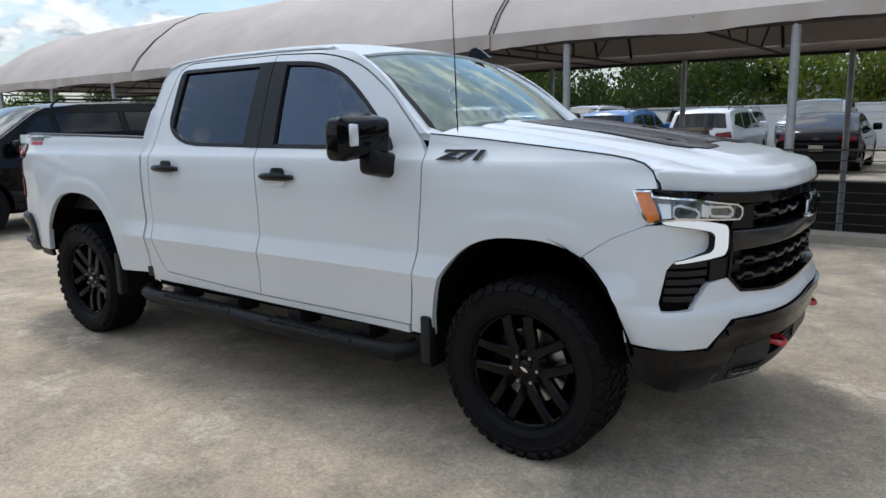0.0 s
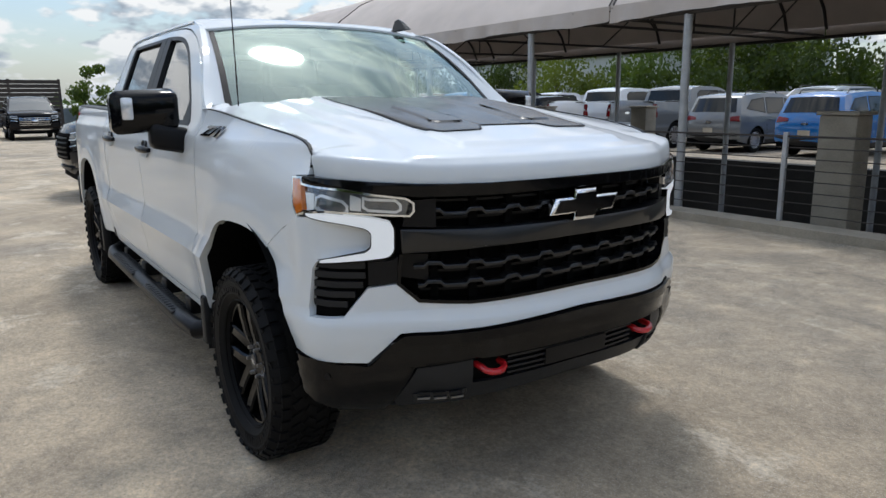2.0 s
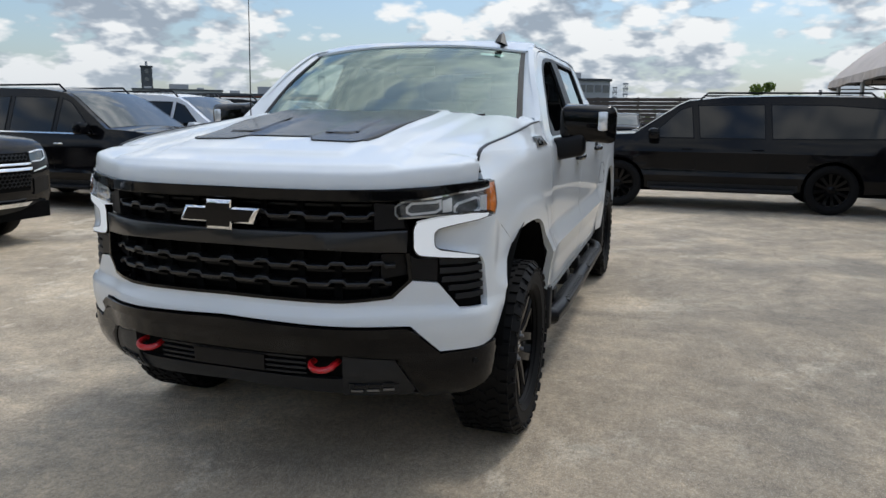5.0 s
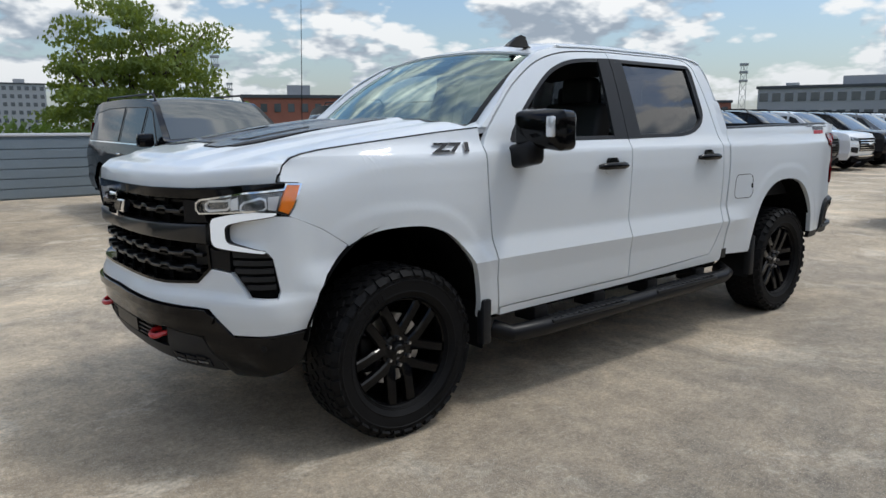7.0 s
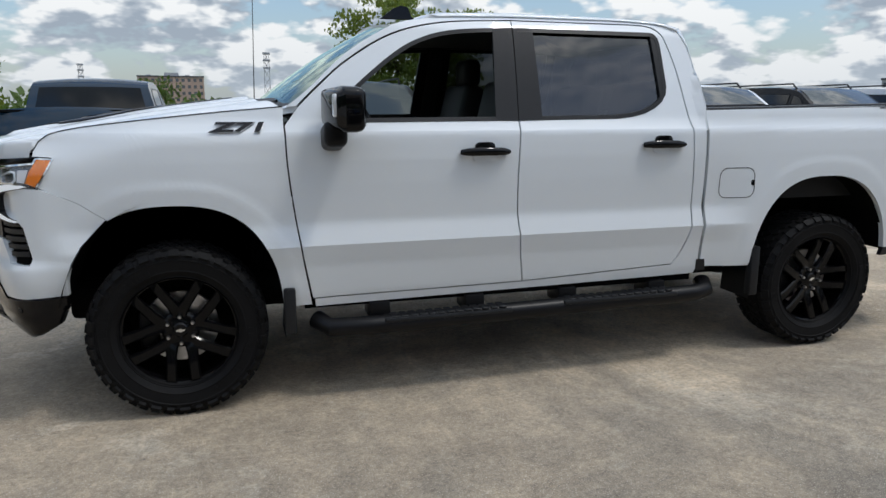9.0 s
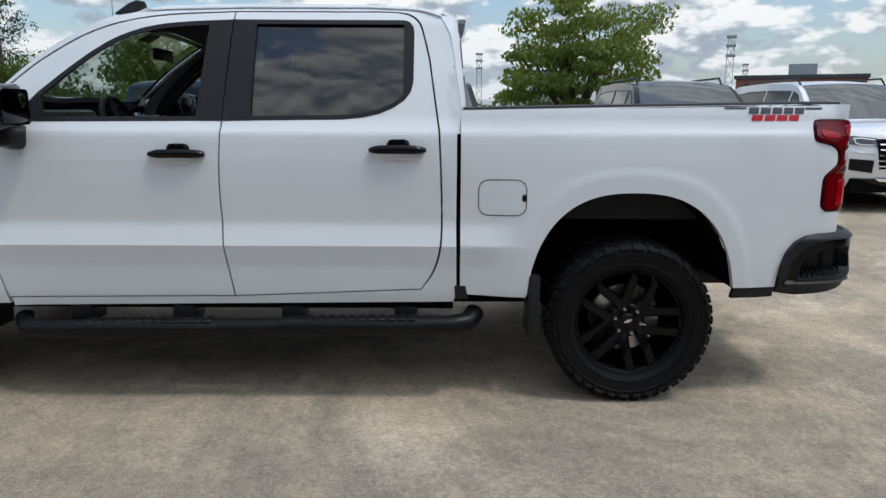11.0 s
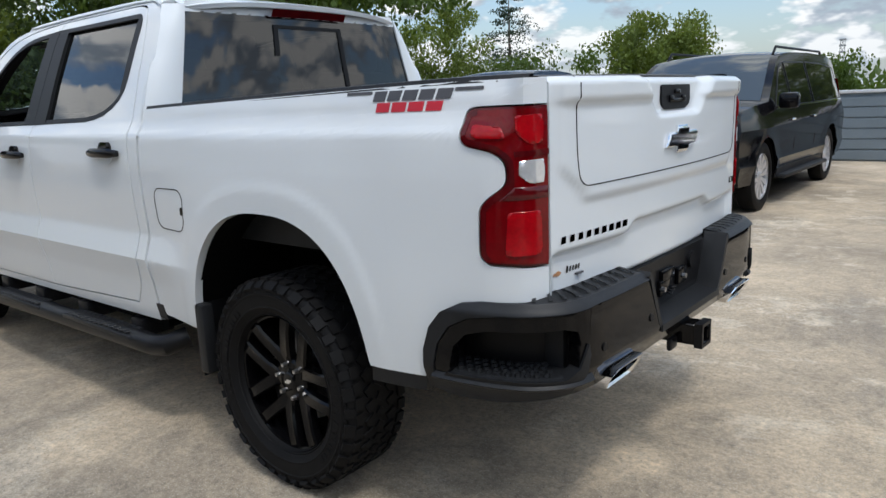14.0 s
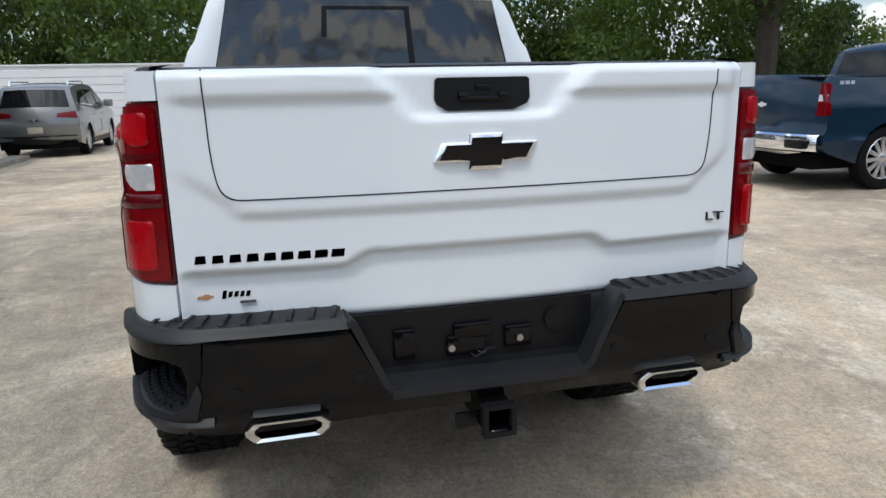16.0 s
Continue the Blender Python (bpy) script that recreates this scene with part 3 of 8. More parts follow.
# front fenders
HOOD_SIDE = [(0.562, 1.28), (0.54, 1.32), (0.50, 1.350), (0.45, 1.365), (0.36, 1.382), (0.20, 1.402), (0.0, 1.424), (-0.25, 1.450), (-0.53, 1.474)]
seam = [(0.285, 0.972), (0.40, 1.05), (0.550, 1.118)]
fender = seam + [(0.528, 1.165), (0.486, 1.252), (0.568, 1.257)] + HOOD_SIDE + [*bend([(-0.527, 1.385), (-0.537, 1.15), (-0.582, 0.80), (-0.632, 0.50)]), (-0.50, 0.50)]
fender += [p for p in arch_path(FRONT_ARCH, -0.4949, 0.4949, 90) if p[0] < 0.28 and p[1] > 0.52]
both_sides("fender", fender, WHITE_PAINT, depth=0.035, step=0.028, step_v=0.02)

for i, flip in enumerate((False, True)):
    bm = ribbon(fine([(0.278, 0.966)] + seam, 0.03), 0.0012, side_map(-0.001), 0.010)
    part("fender_seam", mirror(bm) if flip else bm, BLACK_SATIN, truck, "thin dark panel gap")

both("bonnet_gap", lambda: ribbon(fine(HOOD_SIDE, 0.03), 0.005, side_map(0.0015), 0.012, side=-1.0), BLACK_SATIN, "thin dark gap along the bonnet")

# bed sides: one panel that wraps round the rear corner, cut out for the tail lamp and the bumper
TAIL = Plan([(-4.575, 0.935), (-4.67, 0.930), (-4.735, 0.912), (-4.787, 0.876), (-4.812, 0.806)])
TAIL_END = float(TAIL.u[-1])


def corner_map(off=0.0, s=1):
    """The rear corner, unrolled: u runs back and round from the bed side."""
    def fn(u, z, w):
        if u < 0:
            return Vector((-4.575 - u, s * (side_y(-4.575 - u, z) + off - w), z))
        x, y, nx, ny = TAIL.at(u)
        k = smooth(-4.70, -4.80, x)
        y = side_y(x, z) * (1 - k) + y * k
        return Vector((x + nx * (off - w), s * (y + ny * (off - w)), z))
    return fn


# outline of the tail lamp, unrolled
LAMP = [(0.060, 1.416), (0.032, 1.408), (0.026, 1.335), (0.042, 1.312), (0.132, 1.292), (0.168, 1.266), (0.172, 1.205), (0.116, 1.166), (0.090, 1.138), (0.088, 1.002), (0.108, 0.978), (TAIL_END, 0.968)]
LAMP = soft_open([(TAIL_END, 1.418)] + LAMP, 0.022)
lamp_cut = [(TAIL_END, 1.423)] + [(u - 0.005, z + (0.005 if z > 1.40 else -0.005 if z < 0.98 else 0.0)) for u, z in LAMP[1:-1]] + [(TAIL_END, 0.963)]
bed = [(-2.893, 1.458), (-3.67, 1.475), (-4.55, 1.492)] + [(-4.575 - u, z) for u, z in [(TAIL_END, 1.492)] + lamp_cut + [(TAIL_END, 0.868), (0.10, 0.862), (0.03, 0.850)]]
bed += [(-4.55, 0.825), (-4.50, 0.755), (-4.468, 0.66), (-4.462, 0.60), (-4.245, 0.60)]
bed += [p for p in arch_path(REAR_ARCH, -4.2499, -3.2201, 90) if p[1] > (0.60 if p[0] < -3.735 else 0.55)] + [(-3.217, 0.545), (-3.07, 0.548), (-2.93, 0.555)]
bed += fine([(-2.893, 0.60), (-2.893, 1.36)], 0.06)
both("bed_side", lambda: sheet(bed, lambda x, z, w: corner_map()(-4.575 - x, z, w), 0.028, 0.035, 0.02), WHITE_PAINT)
both("lower_trim", lambda: sheet([(-4.25, 0.598), (-4.46, 0.598), (-4.455, 0.548), (-4.24, 0.545)], side_map(-0.004), 0.1, 0.03), BLACK_PLASTIC, "black lower corner trim")
both("cab_gap_seal", lambda: sheet([(-2.86, 0.56), (-2.925, 0.56), (-2.912, 1.46), (-2.872, 1.46)], side_map(-0.03), 0.2, 0.02), VOID)
both("sill_end", lambda: sheet([(-2.865, 0.60), (-2.92, 0.60), (-2.935, 0.53), (-2.87, 0.53)], side_map(0.004), 0.1, 0.03), BLACK_PLASTIC)

# fuel door on the driver's side: a slim outline and a cut-out at its rear edge
def rounded(x0, x1, z0, z1, r, n=5):
    out = []
    for cx, cz, a0 in ((x1 - r, z1 - r, 0), (x0 + r, z1 - r, 90), (x0 + r, z0 + r, 180), (x1 - r, z0 + r, 270)):
        out += [(cx + r * math.cos(radians(a0 + 90 * i / n)), cz + r * math.sin(radians(a0 + 90 * i / n))) for i in range(n + 1)]
    return out
fuel_path = rounded(-3.213, -2.978, 0.955, 1.132, 0.05)
part("fuel_door_gap", ribbon(fine(fuel_path, 0.03, True), 0.004, side_map(0.0012), 0.004, True), BLACK_SATIN, truck, "thin gap round the fuel door")
part("fuel_door_notch", sheet(rounded(-3.211, -3.190, 1.026, 1.060, 0.010), side_map(0.002), 0.05, 0.004), BLACK_GLOSS, truck)

# ---- nose ----
NOSE = Plan([(0.972, 0), (0.968, 0.2), (0.945, 0.4), (0.89, 0.55), (0.822, 0.66), (0.742, 0.81), (0.672, 0.908), (0.60, 0.943), (0.50, 0.960), (0.40, 0.978), (0.22, 0.995)])


def nose_map(off=0.0, tuck=True):
    def fn(u, z, w):
        x, y, nx, ny = NOSE.at(abs(u))
        k = off - w
        x, y = x + nx * k, y + ny * k
        if tuck and z < 0.56:
            t = (0.56 - z) / 0.16
            x -= 0.075 * t * t * (nx * 0.8 + 0.2)
            y -= 0.03 * t * t
        if z > 1.15:
            y -= 0.030 * smooth(1.15, 1.27, z) * smooth(0.75, 1.0, abs(u))
        b = 0.012 * smooth(0.60, 0.70, z) * (1 - smooth(0.74, 0.80, z))
        if abs(u) > 1.12:
            # run into the fender
            s = smooth(1.09, 1.25, abs(u))
            y = y * (1 - s) + (side_y(x, z) + k) * s
        return Vector((x + nx * b, math.copysign(y + ny * b, u), z))
    return fn


def full(half):
    """An outline that is alike on both sides, from its right half (u >= 0)."""
    return half + [(-u, z) for u, z in half[::-1] if u > 1e-6]


def nose_pair(name, outline, material, off=0.0, depth=0.02, step=0.05, label="", parent=None, parents=None, tuck=True):
    made = []
    for i, s in enumerate((1, -1)):
        bm = sheet([(u * s, z) for u, z in outline], nose_map(off, tuck), step, depth)
        made.append(part(name, bm, material, parents[i] if parents else (parent or truck), label))
    return made


U_ARCH = [(1.195, 0.625), (1.202, 0.70), (1.225, 0.775), (1.27, 0.85), (1.335, 0.92), (1.360, 0.945), (1.382, 0.9685)]
cheek = [(0.0, 0.740), (0.73, 0.714), (0.845, 0.608), (1.02, 0.615)] + U_ARCH + [(1.266, 1.0475), (1.199, 1.078), (1.132, 1.1075), (1.108, 1.113), (1.04, 1.118), (0.914, 1.097), (0.840, 1.080), (0.821, 1.064), (0.821, 1.017), (0.842, 1.002), (0.919, 0.991), (0.993, 0.978),
         (1.015, 0.966), (1.035, 0.94), (1.062, 0.80), (1.05, 0.768), (0.924, 0.772), (0.838, 0.874), (0.738, 0.884), (0.664, 0.818), (0.48, 0.806), (0.0, 0.812)]


def cheek_map(u, z, w):
    """The fascia with its hollow inside the bracket of the running light."""
    a = abs(u)
    dent = 0.028 * smooth(1.08, 0.84, a) * smooth(0.78, 0.80, a) * smooth(0.972, 1.012, z) * smooth(1.125, 1.075, z)
    edge = 0.010 * smooth(0.80, 0.73, z) * smooth(1.15, 1.0, a)
    return nose_map(edge - dent)(u, z, w)


half = cheek[1:-1]
fascia = part("front_fascia", sheet([cheek[0]] + half + [cheek[-1]] + [(-u, z) for u, z in half[::-1]], cheek_map, 0.03, 0.03, 0.018), WHITE_PAINT, truck, "white painted front fascia")

# running lights bracket each lamp
drl = [(1.06, 1.133), (0.913, 1.129), (0.820, 1.117), (0.756, 1.102), (0.744, 1.082), (0.745, 1.002), (0.765, 0.980), (0.845, 0.973), (1.005, 0.964), (0.996, 0.975), (0.919, 0.988), (0.842, 0.999), (0.822, 1.014), (0.820, 1.066), (0.840, 1.082), (0.914, 1.099), (1.05, 1.121)]
lamp = [(0.688, 1.117), (0.80, 1.124), (0.97, 1.138), (1.06, 1.130), (1.108, 1.117), (1.135, 1.150), (1.187, 1.248), (1.112, 1.252), (1.100, 1.230), (0.930, 1.217), (0.829, 1.201), (0.700, 1.183), (0.672, 1.166), (0.672, 1.135)]
lights = nose_pair("headlight", lamp, LAMP_BOWL, -0.016, 0.05, label="clear headlamp with dark projector bowls and amber corner")
for i, hl in enumerate(lights):
    s = 1 if i == 0 else -1
    nm = nose_map(0.002)
    pm = lambda pts: [(u * s, z) for u, z in pts]
    part("running_light", sheet(pm(soft(drl, 0.014)), nm, 0.03, 0.045), DRL, hl, "glowing white running light")
    edge = soft_open([(1.05, 1.121), (0.914, 1.099), (0.840, 1.082), (0.820, 1.066), (0.822, 1.014), (0.842, 0.999), (0.919, 0.988), (1.005, 0.974)], 0.012)
    part("light_gap", ribbon(fine(pm(edge), 0.02), 0.0024, nose_map(0.003), 0.03, side=s), TRIM_GREY, hl, "thin dark gap beside the running light")
    foot = soft_open([(0.756, 1.102), (0.744, 1.082), (0.745, 1.002), (0.765, 0.980), (0.845, 0.973), (1.005, 0.964)], 0.014)
    part("light_gap", ribbon(fine(pm(foot), 0.02), 0.005, nose_map(0.003), 0.03, side=-s), BLACK_GLOSS, hl, "thin dark gap beside the running light")
    part("amber_lens", sheet(pm([(1.066, 1.142), (1.104, 1.126), (1.128, 1.155), (1.176, 1.240), (1.118, 1.243), (1.085, 1.19)]), nm, 0.04, 0.02), LAMP_AMBER, hl, "amber side marker lens")
    part("lamp_rim", ribbon(fine(pm(lamp), 0.04, True), 0.007, nm, 0.03, True, side=s), CHROME, hl, "bright lamp bezel")
    for a, b in ((0.715, 0.85), (0.895, 1.02)):
        hexa = [(a, 1.139), (a + 0.02, 1.129), (b - 0.02, 1.138), (b, 1.152), (b, 1.190), (b - 0.025, 1.198 if a > 0.8 else 1.183), (a + 0.02, 1.178), (a, 1.160)]
        part("projector_rim", ribbon(fine(pm(hexa), 0.03, True), 0.009, nose_map(-0.006), 0.03, True, side=s), LAMP_CLEAR, hl, "silver projector surround")
        part("projector", sheet(pm(hexa), nose_map(-0.02), 0.05, 0.01), SCREEN, hl, "dark projector lens")
    part("lamp_divider", sheet(pm([(0.853, 1.14), (0.89, 1.145), (0.893, 1.196), (0.853, 1.183)]), nose_map(-0.004), 0.05, 0.02), LAMP_CLEAR, hl)
    part("lamp_tail", sheet(pm([(1.022, 1.145), (1.056, 1.141), (1.078, 1.200), (1.03, 1.198)]), nose_map(-0.008), 0.05, 0.02), LAMP_CLEAR, hl)
    cv = part("lamp_cover", sheet(pm(soft(lamp, 0.01)), nose_map(0.004), 0.05, 0.006), LAMP_COVER, hl, "clear lamp cover")
    cv.visible_shadow = False

# grille
grille = tagged(part("grille", sheet(full([(0.0, 0.800), (0.48, 0.796), (0.675, 0.808), (0.745, 0.878), (0.745, 1.0), (0.735, 1.075), (0.70, 1.19), (0.0, 1.20)]), nose_map(-0.085), 0.08, 0.02), VOID, truck, "black lattice grille with wavy bars"))
bar_top = [(0.0, 1.228), (0.42, 1.227), (0.66, 1.229), (0.82, 1.238), (0.92, 1.246), (1.106, 1.255), (1.096, 1.232), (0.930, 1.220), (0.829, 1.205), (0.700, 1.187), (0.66, 1.184), (0.0, 1.186)]
half = bar_top[1:-1]
part("grille_top_bar", sheet([bar_top[0]] + half + [bar_top[-1]] + [(-u, z) for u, z in half[::-1]], nose_map(0.004), 0.06, 0.06, soft=0.005), BLACK_GLOSS, grille, "gloss black top bar")
part("grille_crossbar", sheet(full([(0.0, 1.008), (0.40, 1.006), (0.718, 0.992), (0.722, 1.075), (0.40, 1.070), (0.0, 1.068)]), nose_map(0.006), 0.06, 0.07, soft=0.006), GRILLE, grille, "satin black crossbar")
part("grille_frame", ribbon(fine([(-0.728, 0.99), (-0.738, 0.884), (-0.664, 0.818), (-0.48, 0.806), (0.0, 0.812), (0.48, 0.806), (0.664, 0.818), (0.738, 0.884), (0.728, 0.99)], 0.05), 0.012, nose_map(0.003), 0.07, side=1.0), BLACK_GLOSS, grille)


def wavy(z0, u0, u1, period, rise=0.014, thick=0.014):
    """A lattice bar: flat runs with raised shoulders at each upright."""
    top = []
    n = int((u1 - u0) / 0.005)
    for i in range(n + 1):
        u = u0 + (u1 - u0) * i / n
        d = abs((u / period) - round(u / period)) * period
        top.append((u, z0 + rise * (1 - smooth(0.022, 0.038, d))))
    keep = [top[0]] + [p for a, p, b in zip(top, top[1:], top[2:]) if abs(a[1] - 2 * p[1] + b[1]) > 2e-5] + [top[-1]]
    return [(u, z) for u, z in keep] + [(u, z - thick) for u, z in keep[::-1]]


for z0, span in ((1.130, 0.62), (0.945, 0.68), (0.878, 0.665)):
    part("lattice_bar", sheet(wavy(z0, -span, span, 0.152), nose_map(-0.016), 0.12, 0.05, soft=0.003), GRILLE, grille)
for z0, z1, span in ((1.075, 1.186, 3), (0.812, 0.99, 4)):
    for k in range(-span, span + 1):
        u = k * 0.152
        part("lattice_upright", sheet([(u - 0.017, z0), (u + 0.017, z0), (u + 0.012, z1), (u - 0.012, z1)], nose_map(-0.050), 0.1, 0.03), VOID, grille)
for z0 in (0.845, 0.912, 1.10, 1.160):
    part("lattice_slat", sheet([(-0.66, z0), (0.66, z0), (0.66, z0 + 0.009), (-0.66, z0 + 0.009)], nose_map(-0.06), 0.1, 0.02), BLACK_SATIN, grille)
for s in (1, -1):
    part("grille_shoulder", sheet([(s * 0.60, 1.078), (s * 0.715, 1.082), (s * 0.69, 1.17), (s * 0.60, 1.178)], nose_map(-0.014), 0.06, 0.05), BLACK_SATIN, grille)
    part("grille_shoulder", sheet([(s * 0.63, 0.885), (s * 0.725, 0.90), (s * 0.715, 0.98), (s * 0.63, 0.98)], nose_map(-0.045), 0.06, 0.03), BLACK_SATIN, grille)

# air inlets beside the grille
inlet = [(0.738, 0.887), (0.84, 0.877), (0.926, 0.776), (1.048, 0.772), (1.058, 0.80), (1.032, 0.948), (1.01, 0.972), (0.973, 0.966), (0.758, 0.968), (0.732, 0.985)]
inlets = nose_pair("air_inlet", inlet, VOID, -0.03, 0.03, label="black slatted air inlet")
for i, o in enumerate(inlets):
    s = 1 if i == 0 else -1
    part("inlet_arm", sheet([(u * s, z) for u, z in [(0.736, 0.89), (0.835, 0.882), (0.835, 0.965), (0.758, 0.966), (0.732, 0.98)]], nose_map(-0.004), 0.05, 0.03), BLACK_SATIN, o)
    for k in range(5):
        z = 0.805 + 0.034 * k
        a = 0.845 if z > 0.88 else 0.845 + (0.885 - z) * 0.82
        part("inlet_slat", sheet([(u * s, v) for u, v in [(a, z), (1.045 - 0.1 * (z - 0.8), z + 0.004), (1.045 - 0.1 * (z - 0.8), z + 0.026), (a, z + 0.022)]], nose_map(-0.010), 0.08, 0.025), BLACK_PLASTIC, o)

# lower bumper
bumper = part("front_bumper", sheet([(0.0, 0.730), (0.715, 0.708), (0.765, 0.680), (0.848, 0.600), (1.02, 0.609), (1.192, 0.618), (1.188, 0.57), (1.15, 0.492), (1.06, 0.445), (0.93, 0.408), (0.785, 0.396), (0.68, 0.582), (0.47, 0.606), (0.0, 0.605)]
                                    + [(-u, z) for u, z in [(0.47, 0.606), (0.68, 0.582), (0.785, 0.396), (0.93, 0.408), (1.06, 0.445), (1.15, 0.492), (1.188, 0.57), (1.192, 0.618), (1.02, 0.609), (0.848, 0.600), (0.765, 0.680), (0.715, 0.708)]], nose_map(0.016), 0.05, 0.05, soft=0.009), BLACK_GLOSS, truck, "gloss black lower front bumper")
part("bumper_lip", ribbon(fine([(0.765, 0.680), (0.715, 0.708), (0.0, 0.730), (-0.715, 0.708), (-0.765, 0.680)], 0.06), 0.035, nose_map(0.028), 0.02, side=1.0), BLACK_GLOSS, bumper)
for s in (1, -1):
    pm = lambda pts: [(u * s, z) for u, z in pts]
    part("bumper_wing", sheet(pm([(0.475, 0.602), (0.672, 0.578), (0.755, 0.445), (0.735, 0.415), (0.475, 0.432)]), nose_map(0.008), 0.06, 0.05), BLACK_PLASTIC, bumper, "grained black bumper insert")
    fog = part("fog_lamp", sheet(pm([(0.497, 0.447), (0.683, 0.434), (0.69, 0.476), (0.497, 0.492)]), nose_map(0.012), 0.06, 0.02), SCREEN, bumper, "slim fog lamp")
    for k in range(3):
        part("fog_element", sheet(pm([(0.515 + 0.055 * k, 0.472), (0.56 + 0.055 * k, 0.469), (0.56 + 0.055 * k, 0.483), (0.515 + 0.055 * k, 0.486)]), nose_map(0.016), 0.06, 0.006), TRIM_GREY, fog)
        part("fog_element", sheet(pm([(0.505 + 0.06 * k, 0.452), (0.55 + 0.06 * k, 0.449), (0.55 + 0.06 * k, 0.458), (0.505 + 0.06 * k, 0.461)]), nose_map(0.016), 0.06, 0.006), STEEL, fog)
    # tow hook: a red half ring
    hook = [(0.945 + 0.030 * math.sin(a), s * 0.395 + 0.046 * math.cos(a), 0.568 - 0.014 * math.sin(a)) for a in [math.pi * k / 10 for k in range(11)]]
    part("tow_hook", tube([(0.88, hook[0][1], 0.572)] + hook + [(0.88, hook[-1][1], 0.572)], 0.0125, 8), RED_HOOK, bumper, "red tow hook")
    part("parking_sensor", rod(bmesh.new(), nose_map(0.0)(s * 0.985, 0.560, 0), nose_map(0.0185)(s * 0.985, 0.560, 0), 0.012, 14), BLACK_SATIN, bumper)
part("bumper_mouth", sheet(full([(0.0, 0.50), (0.475, 0.50), (0.475, 0.606), (0.0, 0.606)])[0:4] + [(-0.475, 0.606), (-0.475, 0.50)], nose_map(-0.03), 0.08, 0.02), VOID, bumper)
for k in range(4):
    z = 0.520 + 0.021 * k
    part("mouth_slat", sheet([(-0.33, z), (0.33, z), (0.33, z + 0.008), (-0.33, z + 0.008)], nose_map(-0.008), 0.08, 0.03), BLACK_PLASTIC, bumper)
part("radar_panel", sheet([(-0.16, 0.522), (0.16, 0.522), (0.16, 0.586), (-0.16, 0.586)], nose_map(0.0), 0.08, 0.02), BLACK_SATIN, bumper, "flat radar cover")
part("chin", sheet([(-0.79, 0.41), (-0.47, 0.435), (0.0, 0.455), (0.47, 0.435), (0.79, 0.41), (0.475, 0.505), (0.0, 0.512), (-0.475, 0.505)], nose_map(-0.005), 0.06, 0.05), BLACK_PLASTIC, bumper)


def bowtie(w, h, depth, k=1.0):
    """A slanted cross shape, drawn as a plain outline."""
    a = [(-0.5 * w, -0.26 * h), (-0.42 * w, 0.26 * h), (-0.165 * w, 0.26 * h), (-0.150 * w, 0.5 * h), (0.165 * w, 0.5 * h), (0.155 * w, 0.26 * h), (0.5 * w, 0.26 * h), (0.42 * w, -0.26 * h), (0.165 * w, -0.26 * h), (0.150 * w, -0.5 * h), (-0.165 * w, -0.5 * h), (-0.155 * w, -0.26 * h)]
    return a


emb = part("grille_emblem", sheet([(u, z + 1.123) for u, z in bowtie(0.345, 0.112, 0.02)], nose_map(0.026), 0.1, 0.034, soft=0.012), CHROME, truck, "black cross-shaped emblem with chrome edge")
part("emblem_fill", sheet([(u * 0.90, z * 0.78 + 1.123) for u, z in bowtie(0.345, 0.112, 0.02)], nose_map(0.029), 0.1, 0.01), BLACK_GLOSS, emb)

# ---- hood ----
NOSE_SIDE = ([float(v) for v in NOSE.y[::6]], [float(v) for v in NOSE.x[::6]])


def nose_x(y):
    return float(np.interp(min(abs(y), 0.97), NOSE_SIDE[0], NOSE_SIDE[1]))


HF_Y = np.linspace(0.0, 0.93, 187)
HF_X = np.interp(HF_Y, [0.0, 0.20, 0.40, 0.55, 0.66, 0.80, 0.865, 0.890, 0.905, 0.93], [0.970, 0.966, 0.943, 0.888, 0.820, 0.742, 0.690, 0.640, 0.585, 0.40])
for _ in range(3):
    # eased, so that the nose has no corners
    HF_X[4:170] = [HF_X[max(i - 4, 0):i + 5].mean() for i in range(4, 170)]


def hood_front(y):
    return float(np.interp(abs(y), HF_Y, HF_X))


def hood_wide(x):
    """Half the bonnet's width, just inside the fender's upper edge."""
    z = lerp(HOOD_SIDE[::-1], x)
    return side_y(min(x, 0.56), z) - 0.006


def hood_z(x, y):
    a = min(abs(y) * 0.905 / hood_wide(x), 0.905)
    d = max(hood_front(a) - x, 0.0)
    z0 = 1.229 + 0.030 * smooth(0.55, 0.95, a)
    # an upright front face with a soft fold, then a long flat rise
    rise = 0.062 * (1 - math.exp(-d / 0.006)) + 0.215 * d - 0.040 * d * d
    edge = lerp(HOOD_SIDE[::-1], x)
    w = smooth(0.66, 0.90, a) ** 1.4 * smooth(0.58, 0.46, x)
    z = (z0 + rise) * (1 - w) + (edge - 0.002) * w
    # a raised middle with firm shoulders that ends short of the nose, and a fold outside it that runs out to the corner
    mid = (1 - smooth(0.400, 0.432, a - 0.05 * smooth(0.6, -0.1, x))) * smooth(0.150, 0.185, d)
    z += 0.013 * mid
    z += 0.014 * (1 - smooth(0.575, 0.635, a - 0.10 * smooth(0.65, 0.95, x))) * smooth(0.02, 0.05, d)
    # the middle dips between two low ridges
    z -= 0.007 * (1 - smooth(0.125, 0.165, a)) * smooth(0.42, 0.46, d)
    return z


def hood_map(off=0.0):
    return lambda y, x, w: Vector((x, y, hood_z(x, y) + off - w))


